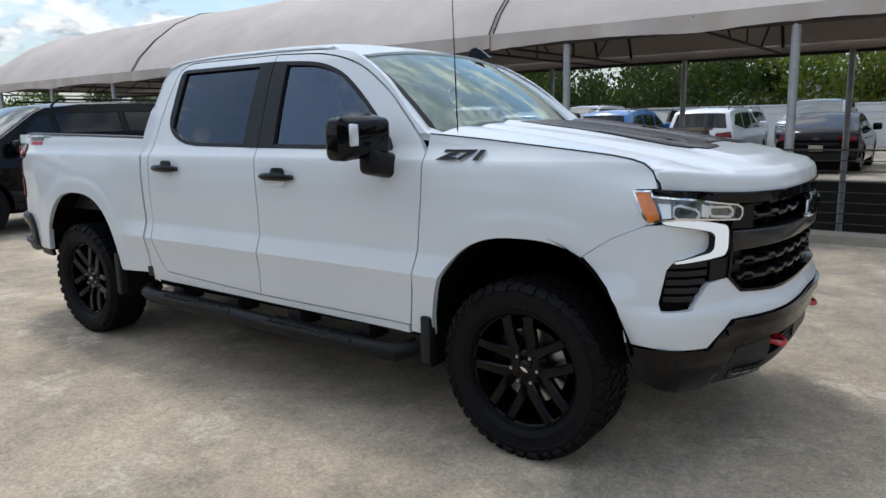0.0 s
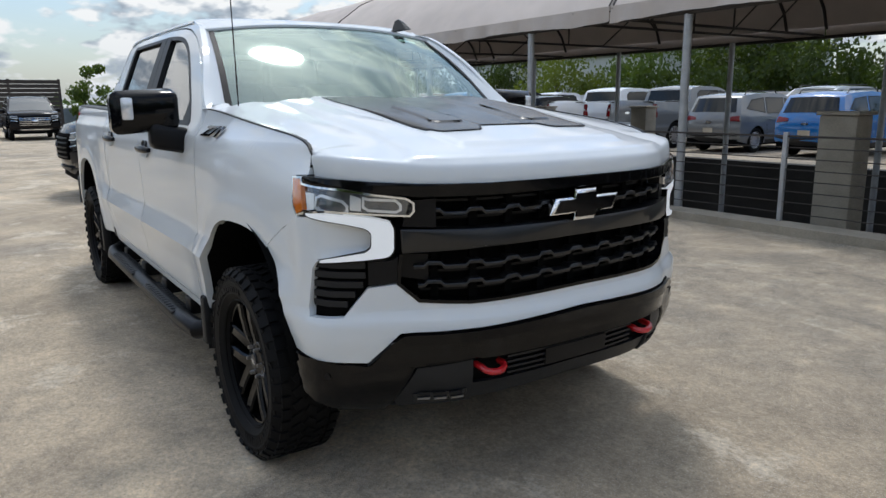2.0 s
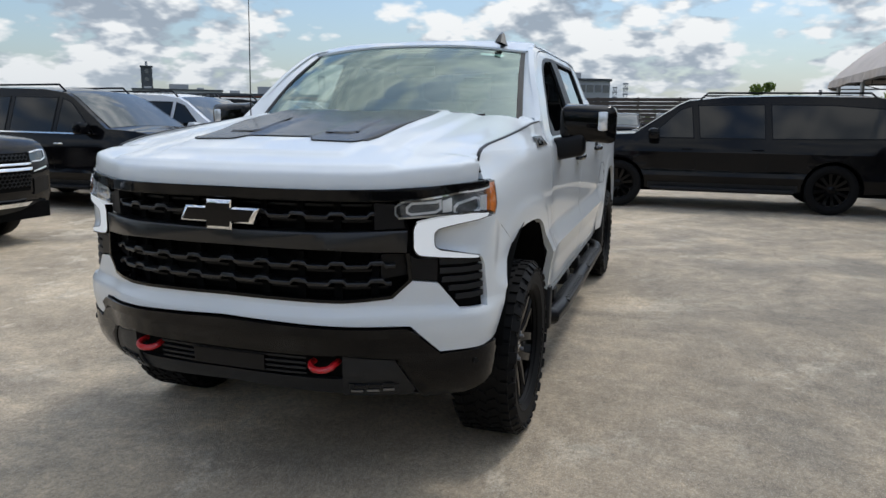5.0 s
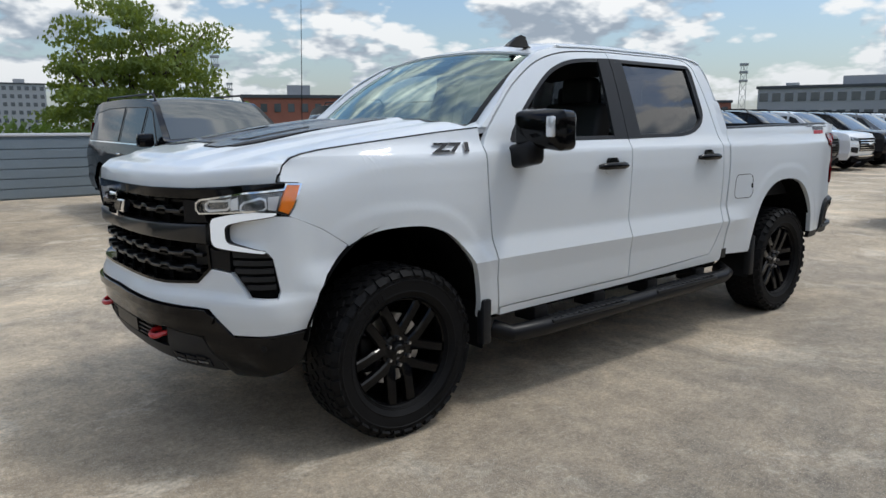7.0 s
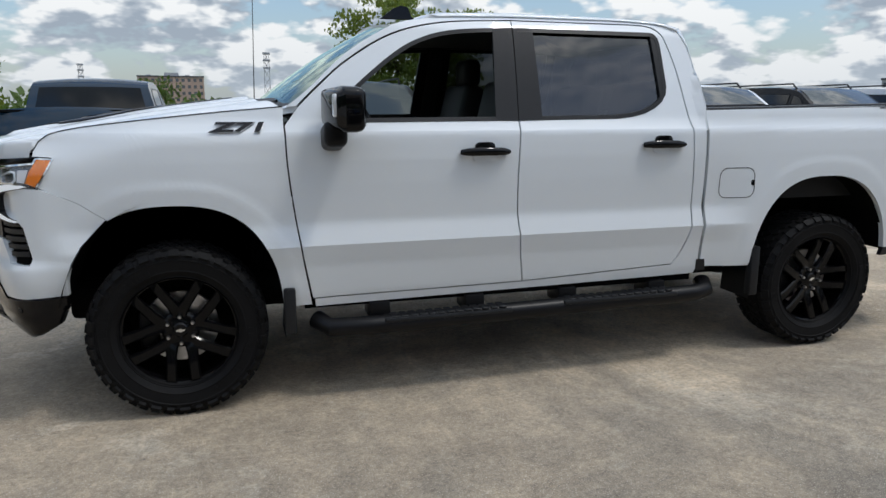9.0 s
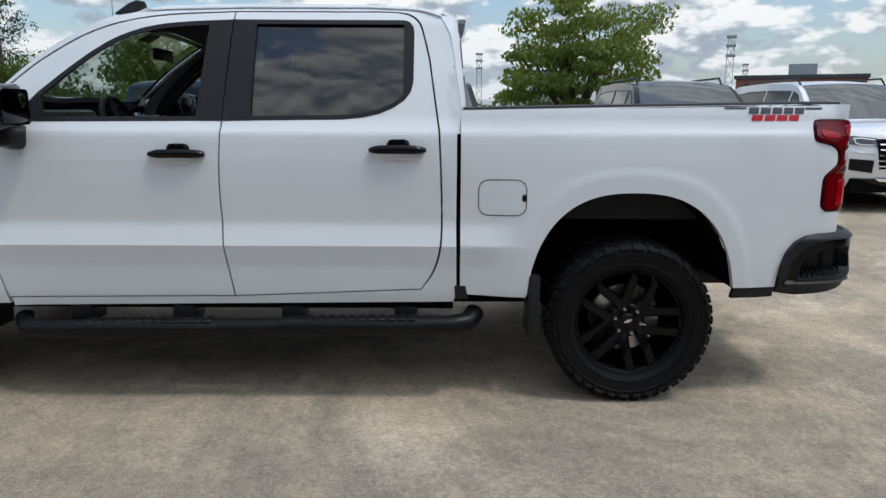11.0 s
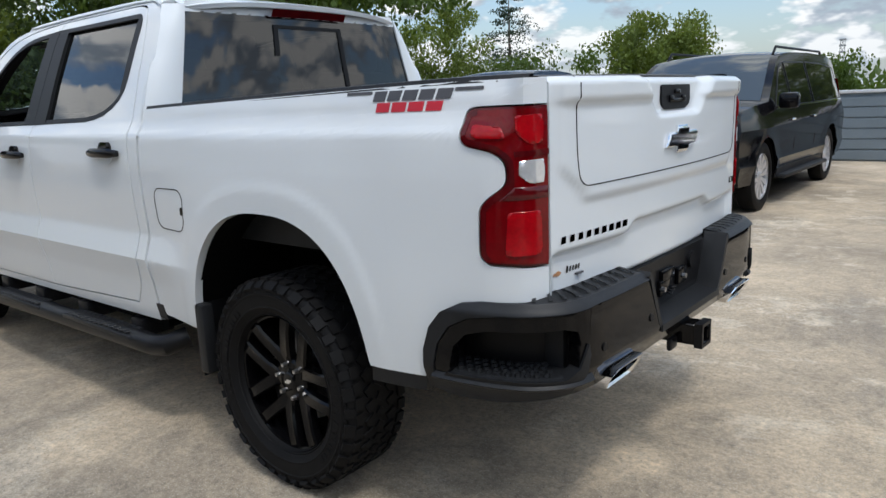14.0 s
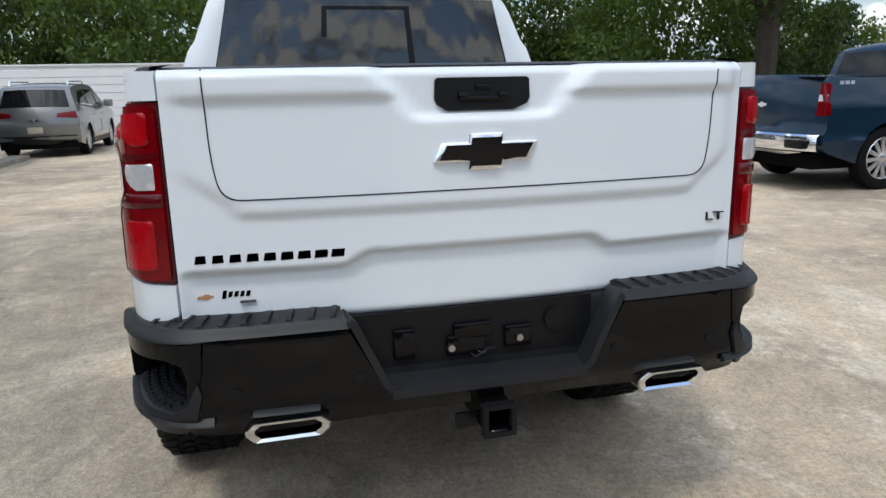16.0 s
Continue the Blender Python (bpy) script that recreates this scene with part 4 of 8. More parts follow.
def build_hood():
    """Rows from the nose to the cowl, closest together over the fold at the front, with a rim turned down all round."""
    bm = bmesh.new()
    steps = [0, 0.0015, 0.003, 0.0045, 0.0065, 0.009, 0.014, 0.02, 0.028, 0.038, 0.052, 0.07, 0.09, 0.115] + lin(0.13, 1.0, 66)
    vs = [-1.001, -1.0, -0.985, -0.97] + lin(-0.955, 0.955, 120) + [0.97, 0.985, 1.0, 1.001]
    rows = []
    for v in vs:
        y0 = max(min(v, 1), -1) * 0.905
        xf = hood_front(y0)
        xb = lerp([(0.0, -0.31), (0.3, -0.335), (0.6, -0.42), (0.86, -0.52), (0.905, -0.50)], abs(y0))
        row = []
        for k in [-1] + steps + [2]:
            x = xf - min(max(k, 0), 1) * (xf - xb)
            y = max(min(v, 1), -1) * hood_wide(x)
            drop = 0.03 if k in (-1, 2) or abs(v) > 1.0 else 0.0
            row.append(bm.verts.new((x - (0.006 if k == -1 else 0), y, hood_z(x, y) - drop)))
        rows.append(row)
    for a, b in zip(rows, rows[1:]):
        for q in range(len(a) - 1):
            bm.faces.new((a[q], b[q], b[q + 1], a[q + 1]))
    return bm


part("hood", build_hood(), WHITE_PAINT, truck, "white bonnet with raised middle", sharp=60)
# white corner between the bonnet, the fender and the windscreen post
both("cowl_corner", lambda: sheet([(0.79, -0.50), (0.855, -0.525), (0.898, -0.51), (0.893, -0.60), (0.79, -0.66)], lambda y, x, w: Vector((x, y, 1.474 - 0.35 * (x + 0.53) * (0.4 if y > 0.88 else 1) - 0.25 * max(y - 0.88, 0) - w)), 0.04, 0.03), WHITE_PAINT)
film = [(0.0, 0.530), (0.125, 0.530), (0.150, 0.545), (0.180, 0.600), (0.200, 0.612), (0.365, 0.610), (0.392, 0.592), (0.405, 0.54), (0.425, 0.30), (0.440, 0.10), (0.450, -0.14), (0.440, -0.30), (0.0, -0.285)]
half = film[1:-1]
decal = part("hood_decal", sheet([film[0]] + half + [film[-1]] + [(-y, x) for y, x in half[::-1]], hood_map(0.004), 0.03, 0.004), DECAL, truck, "dark grey hood graphic")
part("decal_border", ribbon(fine([(-y, x) for y, x in half[:9]][::-1] + half[:9], 0.03), 0.006, hood_map(0.0055), 0.004, side=-1.0), BLACK_SATIN, decal, "black edge line of the graphic")
for s in (1, -1):
    part("decal_ridge", sheet([(s * y, x) for y, x in [(0.150, 0.44), (0.172, 0.47), (0.300, 0.47), (0.315, 0.43), (0.300, 0.08), (0.20, 0.06)]], hood_map(0.009), 0.04, 0.012, soft=0.012), DECAL, decal)
    # badge on the fender: a slanted dark plate with raised figures
    lean = math.degrees(math.atan2(side_y(-0.32, 1.355) - side_y(-0.32, 1.40), 0.045))
    m = pose(-0.32, s * (side_y(-0.32, 1.378) + 0.013), 1.378, 90 - lean, 0, 0 if s < 0 else 180)
    badge = writing("Z71", 0.076, STEEL, m @ Matrix.Diagonal((1.95, 1, 1, 1)), truck, 0.003, "fender_badge", "dark raised letters Z71 with a silver edge", 0.2, 0.0036)
    writing("Z71", 0.076, BLACK_GLOSS, Matrix.Translation((0, 0.0, 0.003)), badge, 0.002, "badge_face", "gloss black letter faces", 0.2, 0.0027)

# cowl and wipers below the windscreen
part("cowl", sheet([(-0.86, -0.50), (-0.6, -0.41), (0.0, -0.30), (0.6, -0.41), (0.86, -0.50), (0.86, -0.62), (0.6, -0.56), (0.0, -0.47), (-0.6, -0.56), (-0.86, -0.62)], lambda y, x, w: Vector((x, y, hood_z(x, y) - 0.02 - w)), 0.1, 0.03), BLACK_PLASTIC, truck, "black windscreen cowl")

# ---- greenhouse ----
def screen_pt(y, t):
    """The windscreen, t = 0 at its foot and 1 at its head."""
    k = abs(y) / 0.80
    xb, zb = -0.40 - 0.20 * k ** 2, 1.475 + 0.015 * k ** 2
    yt = y * (1 - 0.135 * t)
    xt, zt = -1.085 - 0.055 * k ** 2, 1.925 - 0.045 * k ** 2.5
    bow = 0.022 * math.sin(math.pi * t)
    return Vector((xb + (xt - xb) * t + bow * 0.5, yt, zb + (zt - zb) * t + bow))


def grid(fn, us, vs):
    bm = bmesh.new()
    rows = [[bm.verts.new(fn(u, v)) for u in us] for v in vs]
    for a, b in zip(rows, rows[1:]):
        for i in range(len(us) - 1):
            bm.faces.new((a[i], a[i + 1], b[i + 1], b[i]))
    return bm


def thick(bm, d):
    bmesh.ops.recalc_face_normals(bm, faces=bm.faces[:])
    bmesh.ops.solidify(bm, geom=bm.faces[:], thickness=d)
    return bm



screen = part("windscreen", grid(screen_pt, lin(-0.80, 0.80, 24), lin(0, 1, 10)), GLASS, truck, "large sloping windscreen reflecting clouds")
screen.visible_shadow = False
part("screen_band", grid(lambda y, t: screen_pt(y, t) + Vector((-0.006, 0, -0.006)), lin(-0.80, 0.80, 20), [0.0, 0.05]), BLACK_SATIN, screen, "black lower edge band")
part("screen_head", grid(lambda y, t: screen_pt(y, t) + Vector((-0.006, 0, -0.006)), lin(-0.80, 0.80, 20), [0.955, 1.0]), BLACK_SATIN, screen)
for s in (1, -1):
    part("screen_edge", grid(lambda a, t: screen_pt(s * (0.775 + 0.03 * a), t) + Vector((0.002, 0, 0.002)), [0, 1], lin(0, 1, 8)), BLACK_SATIN, screen, "black side edge")
part("screen_sticker", grid(lambda y, t: screen_pt(y, t) + Vector((-0.008, 0, -0.008)), lin(0.50, 0.66, 3), [0.90, 0.945]), mat("sticker", (0.55, 0.75, 0.70), 0.5), screen, "pale sticker inside the glass")
part("rain_sensor", grid(lambda y, t: screen_pt(y, t) + Vector((-0.02, 0, -0.02)), lin(-0.10, 0.10, 3), [0.86, 0.97]), BLACK_PLASTIC, screen)
for y0, y1 in ((-0.05, 0.62), (-0.72, -0.08)):
    a, b = screen_pt(y0, 0.0) + Vector((0.02, 0, 0.002)), screen_pt(y1, 0.025) + Vector((0.012, 0, 0.010))
    bm = rod(bmesh.new(), a, b, 0.008, 6)
    rod(bm, (a + b) / 2 + Vector((0.10, -0.05, -0.02)), (a + b) / 2, 0.008, 6)
    part("wiper", bm, BLACK_SATIN, truck, "black wiper arm")


def roof_z(x, y):
    k = abs(y) / 0.72
    z = lerp([(-2.84, 1.925), (-2.70, 1.955), (-2.3, 1.982), (-1.8, 1.990), (-1.4, 1.978), (-1.2, 1.955), (-1.07, 1.925)], x) - 0.035 * k ** 2.2
    z -= 0.030 * k ** 2.2 * smooth(-1.50, -1.12, x)
    return z + 0.004 * math.cos(y * 18) * smooth(0.66, 0.5, abs(y))


RAIL_Z = [(-2.80, 1.905), (-2.70, 1.942), (-2.44, 1.957), (-1.80, 1.957), (-1.42, 1.945), (-1.25, 1.925), (-1.10, 1.885), (-0.86, 1.742), (-0.64, 1.545), (-0.548, 1.478)]
RAIL_X = np.linspace(-2.80, -0.548, 120)
RAIL_V = np.interp(RAIL_X, [p[0] for p in RAIL_Z], [p[1] for p in RAIL_Z])
RAIL_V[3:-3] = np.convolve(RAIL_V, np.ones(7) / 7, "valid")


def rail_line(x, s):
    z = float(np.interp(x, RAIL_X, RAIL_V))
    return Vector((x, s * side_y(x, z), z))


def roof_pt(a, t):
    """The whole roof skin, from rail to rail (t -1 to 1) and from the windscreen's head to the rear edge (a 0 to 1)."""
    x = -1.14 - 1.655 * a
    o = rail_line(x, 1)
    zc = lerp([(-2.84, 1.935), (-2.70, 1.962), (-2.3, 1.984), (-1.8, 1.990), (-1.4, 1.975), (-1.2, 1.948), (-1.07, 1.925)], x)
    ang = t * math.pi / 2
    y = math.copysign(abs(math.sin(ang)) ** 0.78, t) * o.y
    z = o.z + (zc - o.z) * abs(math.cos(ang)) ** 0.78
    p = Vector((x, y, z))
    # ease into the head of the windscreen
    h = screen_pt(max(min(y / 0.865, 0.805), -0.805), 1.0)
    k = 1 - smooth(0.0, 0.16, a)
    p.x += (h.x + 1.14) * (1 - a) * (1 - abs(t) ** 6)
    p.z += (h.z - p.z) * k * (1 - abs(t) ** 8)
    return p


part("roof", thick(grid(roof_pt, lin(-0.0, 1, 44), lin(-1, 1, 48)), -0.012), WHITE_PAINT, truck, "white roof", sharp=50)
# the windscreen posts
for s in (1, -1):
    def post(a, t):
        x = -0.56 - 0.60 * a
        outer = rail_line(x, s)
        inner = screen_pt(s * 0.805, min(max((x + 0.58) / (-1.14 + 0.58), 0), 1))
        p = outer.lerp(inner, t)
        p.z += 0.007 * math.sin(math.pi * t)
        return p
    part("windscreen_post", thick(grid(post, lin(0, 1, 30), lin(0, 1, 5)), 0.01), WHITE_PAINT, truck)
    part("post_lining", grid(lambda a, t: post(0.12 + 0.88 * a, -0.15 + 1.3 * t) + Vector((-0.016, -s * 0.022, -0.022)), lin(0, 1, 20), lin(0, 1, 4)), LEATHER, truck, "dark lining inside the windscreen post")

# back of the cab with its window
def back_pt(y, t):
    """t = 0 at the bed rail, 1 under the roof."""
    k = abs(y) / 0.86
    return Vector((-2.92 + 0.05 * t - 0.02 * (1 - k * k) + 0.015 * k ** 4, y * (1 - 0.155 * t), 1.40 + 0.535 * t))


def post_pt(a, t, s):
    p = back_pt(s * 0.79, t)
    x = lerp([(1.30, -2.872), (1.36, -2.872), (1.47, -2.886), (1.65, -2.862), (1.82, -2.835), (1.91, -2.79), (1.94, -2.70)], p.z)
    q = Vector((x, s * (side_y(x, p.z) - 0.002), p.z))
    r = p.lerp(q, a)
    r.x -= 0.014 * math.sin(math.pi * a)
    return r


part("cab_back", grid(lambda y, t: back_pt(y / (1 - 0.155 * t), t) + Vector((0.012, 0, 0)), lin(-0.86, 0.86, 20), lin(-0.9, 0.10, 4)), WHITE_PAINT, truck)
part("cab_back_top", thick(grid(lambda y, t: back_pt(y, t) + Vector((0.0, 0, 0)), lin(-0.79, 0.79, 20), lin(0.90, 1.0, 2)), 0.01), WHITE_PAINT, truck)
for s in (1, -1):
    part("cab_back_post", thick(grid(lambda a, t: post_pt(a, t, s), lin(0, 1, 5), lin(-0.1, 0.955, 12)), -0.010), WHITE_PAINT, truck)
bw = part("rear_window", grid(back_pt, lin(-0.80, 0.80, 16), lin(0.07, 0.91, 6)), GLASS_DARK, truck, "dark tinted rear window with sliding pane")
bw.visible_shadow = False
for y0, y1, t0, t1 in ((-0.255, -0.225, 0.08, 0.82), (0.225, 0.255, 0.55, 0.82), (-0.255, 0.255, 0.80, 0.83)):
    part("slider_frame", thick(grid(lambda y, t: back_pt(y, t) + Vector((-0.006, 0, 0)), lin(y0, y1, 3), lin(t0, t1, 3)), 0.006), BLACK_SATIN, bw)
part("window_foot", thick(grid(lambda y, t: back_pt(y, t) + Vector((-0.004, 0, 0)), lin(-0.82, 0.82, 16), [0.05, 0.085]), 0.006), BLACK_SATIN, bw)
# spoiler lip over the rear window with the high brake lamp
def lip(y, t):
    k = abs(y) / 0.69
    x = -2.74 - (0.185 - 0.075 * k ** 4) * t
    return Vector((x, y, 1.956 - 0.028 * k ** 2.4 - 0.034 * t ** 1.5 - 0.014 * k ** 4 * t))


part("roof_lip", thick(grid(lip, lin(-0.675, 0.675, 30), lin(0, 1, 8)), -0.022), WHITE_PAINT, truck, "white spoiler lip at the roof's rear edge")
part("high_brake_lamp", grid(lambda y, t: lip(y, 0.99) + Vector((-0.012 + 0.02 * t, 0, -0.006 - 0.035 * t)), lin(-0.24, 0.24, 10), lin(0, 1, 2)), LAMP_DARK, truck, "dark red high brake lamp")

# antenna and roof fin
part("antenna", rod(rod(bmesh.new(), (-0.455, -0.79, 1.47), (-0.48, -0.79, 2.33), 0.0035, 6, 0.002), (-0.455, -0.79, 1.455), (-0.456, -0.79, 1.485), 0.011, 8), BLACK_SATIN, truck, "thin mast antenna")
fin = bmesh.new()
prof = [(-1.09, 0.0), (-1.16, 0.052), (-1.205, 0.072), (-1.245, 0.064), (-1.262, 0.012), (-1.285, 0.0)]
va = [fin.verts.new((x, 0.535 - 0.02 * (1 - h / 0.09), 1.949 + h - 0.006)) for x, h in prof]
vb = [fin.verts.new((x, 0.535 + 0.02 * (1 - h / 0.09), 1.949 + h - 0.006)) for x, h in prof]
fin.faces.new(va[::-1])
fin.faces.new(vb)
for i in range(len(prof) - 1):
    fin.faces.new((va[i], va[i + 1], vb[i + 1], vb[i]))
part("roof_fin", fin, BLACK_GLOSS, truck, "black shark-fin aerial")

# mirrors
MIRROR = mat("mirror_glass", (0.035, 0.038, 0.042), 0.05, metal=1.0)
for i, s in enumerate((1, -1)):
    bm = bmesh.new()
    box(bm, -0.838, -0.706, 0.985, 1.285, 1.372, 1.574, 0.036, 3)
    for v in bm.verts:
        k = (v.co.y - 1.05) / 0.22
        v.co.x -= 0.035 * k
        v.co.z += -0.012 * k
        if v.co.x > -0.765:
            v.co.y = 1.05 + (v.co.y - 1.05) * 0.92
            v.co.z = 1.45 + (v.co.z - 1.45) * 0.88
    mirror_ob = part("mirror", bm if s > 0 else mirror(bm), BLACK_GLOSS, front_doors[i], "gloss black door mirror with side lamp")
    bm = bmesh.new()
    box(bm, -0.812, -0.700, 0.93, 1.13, 1.288, 1.415, 0.034, 3)
    for v in bm.verts:
        v.co.z -= 0.5 * max(1.03 - v.co.y, 0) * 0.8
    part("mirror_arm", bm if s > 0 else mirror(bm), BLACK_SATIN, mirror_ob)
    bm = solid(-0.80, -0.728, 1.192, 1.244, 1.428, 1.532, 0.010)
    part("mirror_lamp", bm if s > 0 else mirror(bm), LAMP_CLEAR, mirror_ob, "white ribbed mirror lamp")
    bm = solid(-0.872, -0.854, 1.035, 1.25, 1.386, 1.547, 0.02)
    part("mirror_glass", bm if s > 0 else mirror(bm), MIRROR, mirror_ob, "dark mirror glass")
    for x0, x1, z, d in ((-1.665, -1.405, 1.252, front_doors[i]), (-2.72, -2.46, 1.275, rear_doors[i])):
        pts = [(x, side_y(x, z) + 0.012 + 0.024 * math.sin(math.pi * (x - x0) / (x1 - x0)) ** 0.6, z) for x in lin(x0, x1, 16)]
        bm = tube(pts, 0.017, 10, 0.95)
        for v in bm.verts:
            k = abs(2 * (v.co.x - x0) / (x1 - x0) - 1)
            v.co.z = z + (v.co.z - z) * (1.35 - 0.55 * k ** 5) - 0.004 * k ** 2
        h = part("door_handle", bm if s > 0 else mirror(bm), BLACK_GLOSS, d, "gloss black pull handle")
        bm = sheet(rounded(x0 + 0.072, x1 - 0.078, z - 0.01, z + 0.046, 0.026), side_map(0.012), 0.03, 0.016, soft=0.006)
        part("handle_cover", bm if s > 0 else mirror(bm), BLACK_GLOSS, h)
        bm = sheet(rounded(x0 + 0.065, x1 - 0.065, z - 0.052, z - 0.002, 0.024), lambda x, v, w: Vector((x, side_y(x, v) + 0.002 + 0.20 * (z - v) - w, v)), 0.03, 0.004)
        part("handle_cup", bm if s > 0 else mirror(bm), WHITE_PAINT, h)

# side steps: a bent black tube with two tread pads, on brackets
for i, s in enumerate((1, -1)):
    path = [(-0.66, 0.90, 0.40), (-0.72, 0.985, 0.375), (-0.95, 1.0, 0.375)] + [(x, 1.0, 0.375 + (0.03 * (x + 1.0) / -1.9)) for x in lin(-1.0, -2.85, 12)] + [(-2.93, 0.985, 0.415), (-2.97, 0.90, 0.44)]
    bm = tube(path, 0.051, 16, 0.95)
    step = part("side_step", bm if s > 0 else mirror(bm), BLACK_SATIN, truck, "black tubular side step with tread pads")
    for x0, x1 in ((-1.02, -1.66), (-2.02, -2.68)):
        bm = bmesh.new()
        for k in range(13):
            x = x0 + (x1 - x0) * (k + 0.5) / 13
            z = 0.406 + 0.03 * (x + 1.0) / -1.9
            box(bm, x - 0.019, x + 0.019, 0.955, 1.043, z + 0.006, z + 0.016, 0.003, 1)
        pad = bmesh.new()
        zc = 0.406 + 0.03 * ((x0 + x1) / 2 + 1.0) / -1.9
        box(pad, x1 - 0.03, x0 + 0.03, 0.945, 1.052, zc - 0.02, zc + 0.006, 0.01, 2)
        p = part("tread_pad", pad if s > 0 else mirror(pad), BLACK_PLASTIC, step, "black ribbed tread pad")
        part("tread_rib", bm if s > 0 else mirror(bm), BLACK_PLASTIC, step)
    for x in (-0.98, -1.50, -2.05, -2.62):
        bm = solid(x - 0.055, x + 0.055, 0.80, 0.965, 0.395, 0.485, 0.01)
        part("step_bracket", bm if s > 0 else mirror(bm), BLACK_SATIN, step)
    # mud flaps
    for x0, z1 in ((-0.495, 0.60), (-3.235, 0.66)):
        bm = bmesh.new()
        f = bm.faces.new([bm.verts.new(p) for p in ((x0, 0.74, 0.34), (x0, 1.0, 0.34), (x0 - 0.02, 1.015, z1), (x0 - 0.02, 0.74, z1))])
        bmesh.ops.solidify(bm, geom=[f], thickness=0.014)
        part("mud_flap", bm if s > 0 else mirror(bm), BLACK_PLASTIC, truck, "black mud flap")
        bm = solid(x0 - 0.055, x0 + 0.004, 0.955, 1.013, 0.36, z1, 0.012)
        part("flap_edge", bm if s > 0 else mirror(bm), BLACK_PLASTIC, truck)

# wheel wells, underside, floor
for cx, a, h in (FRONT_ARCH, REAR_ARCH):
    for s in (1, -1):
        bm = bmesh.new()
        arc = [(cx + (a + 0.03) * math.cos(t), HUB_Z + (h + 0.03) * math.sin(t)) for t in lin(0.25, math.pi - 0.25, 20)]
        rings = [[bm.verts.new((x, s * y, z)) for x, z in arc] for y in (0.50, 0.985)]
        for i in range(len(arc) - 1):
            bm.faces.new((rings[0][i], rings[0][i + 1], rings[1][i + 1], rings[1][i]))
        bm.faces.new(rings[0])
        part("wheel_well", bm, VOID, truck)
part("underbody", solid(-4.10, 0.52, -0.72, 0.72, 0.44, 0.60, 0.03), VOID, truck)
part("frame_rail", solid(-4.45, 0.75, 0.38, 0.50, 0.50, 0.60, 0.01), BLACK_SATIN, truck)
part("frame_rail", solid(-4.45, 0.75, -0.50, -0.38, 0.50, 0.60, 0.01), BLACK_SATIN, truck)
part("sill_floor", solid(-2.86, -0.6, -0.93, 0.93, 0.47, 0.52), VOID, truck)
part("engine_block", solid(-0.35, 0.60, -0.50, 0.50, 0.62, 1.15), VOID, truck)
bm = bmesh.new()
for x in (0.0, -WB):
    rod(bm, (x, -0.75, HUB_Z), (x, 0.75, HUB_Z), 0.06, 12)
    bmesh.ops.create_uvsphere(bm, u_segments=14, v_segments=8, radius=0.16, matrix=Matrix.Translation((x, 0.05, HUB_Z)))
part("axle", bm, BLACK_SATIN, truck)
bm = bmesh.new()
rod(bm, (-4.00, 0.56, 0.40), (-4.05, 0.54, 0.62), 0.022, 10)
part("shock_absorber", bm, RED_HOOK, truck, "red shock absorber")
bm = bmesh.new()
rod(bm, (-4.00, -0.56, 0.40), (-4.05, -0.54, 0.62), 0.022, 10)
part("shock_absorber", bm, RED_HOOK, truck, "red shock absorber")

# bed box
bm = bmesh.new()
box(bm, -4.78, -2.93, -0.80, 0.80, 0.92, 0.95)
part("bed_floor", bm, BLACK_PLASTIC, truck, "black bed liner")
for s in (1, -1):
    bm = solid(-4.76, -2.92, 0.80, 0.84, 0.92, 1.46)
    part("bed_wall", bm if s > 0 else mirror(bm), BLACK_PLASTIC, truck)
    bm = bmesh.new()
    rows = []
    for x in lin(-2.905, -4.765, 24):
        zt = lerp([(-4.765, 1.494), (-4.55, 1.493), (-3.67, 1.477), (-2.9, 1.460)], x) + 0.004
        yo = side_y(x, zt - 0.03) - 0.006
        rows.append([bm.verts.new((x, s * y, z)) for y, z in ((yo, zt - 0.012), (yo - 0.008, zt + 0.006), (yo - 0.06, zt + 0.010), (0.80, zt + 0.006), (0.79, zt - 0.03))])
    for a, b in zip(rows, rows[1:]):
        for k in range(4):
            bm.faces.new((a[k], a[k + 1], b[k + 1], b[k]))
    part("bed_rail_cap", bm, BLACK_PLASTIC, truck, "black bed rail cap")
part("bed_front", solid(-2.955, -2.925, -0.80, 0.80, 0.92, 1.45), BLACK_PLASTIC, truck)

# ---- tail ----
TAIL_X = -4.815


def gate_x(y, z):
    """How far back the tailgate's skin stands: raised frame, sunken field, swage and rounded top."""
    x = TAIL_X - 0.048 * (1 - min(abs(y) / 0.80, 1.0) ** 2.2)
    # the drop panel and a margin round it stand proud and fold away below and beside it
    field = smooth(0.785, 0.735, abs(y) + 0.12 * smooth(1.26, 1.13, z)) * smooth(1.118, 1.150, z)
    x -= 0.013 * field
    # the brow along the top edge overhangs the panel, cut away round the handle
    brow = smooth(1.408, 1.436, z) * smooth(0.80, 0.74, abs(y))
    x -= 0.016 * brow
    step_z = 0.988 + 0.034 * smooth(0.385, 0.31, abs(y))
    x += 0.024 * smooth(step_z + 0.008, step_z - 0.008, z) * smooth(0.80, 0.76, abs(y))
    x += 0.03 * smooth(1.475, 1.50, z) + 0.03 * smooth(0.86, 0.83, z)
    dip = smooth(0.235, 0.185, abs(y) - 0.9 * (z - 1.40)) * smooth(1.355, 1.378, z)
    x += dip * (0.016 * brow + 0.013 * field + 0.012)
    return x


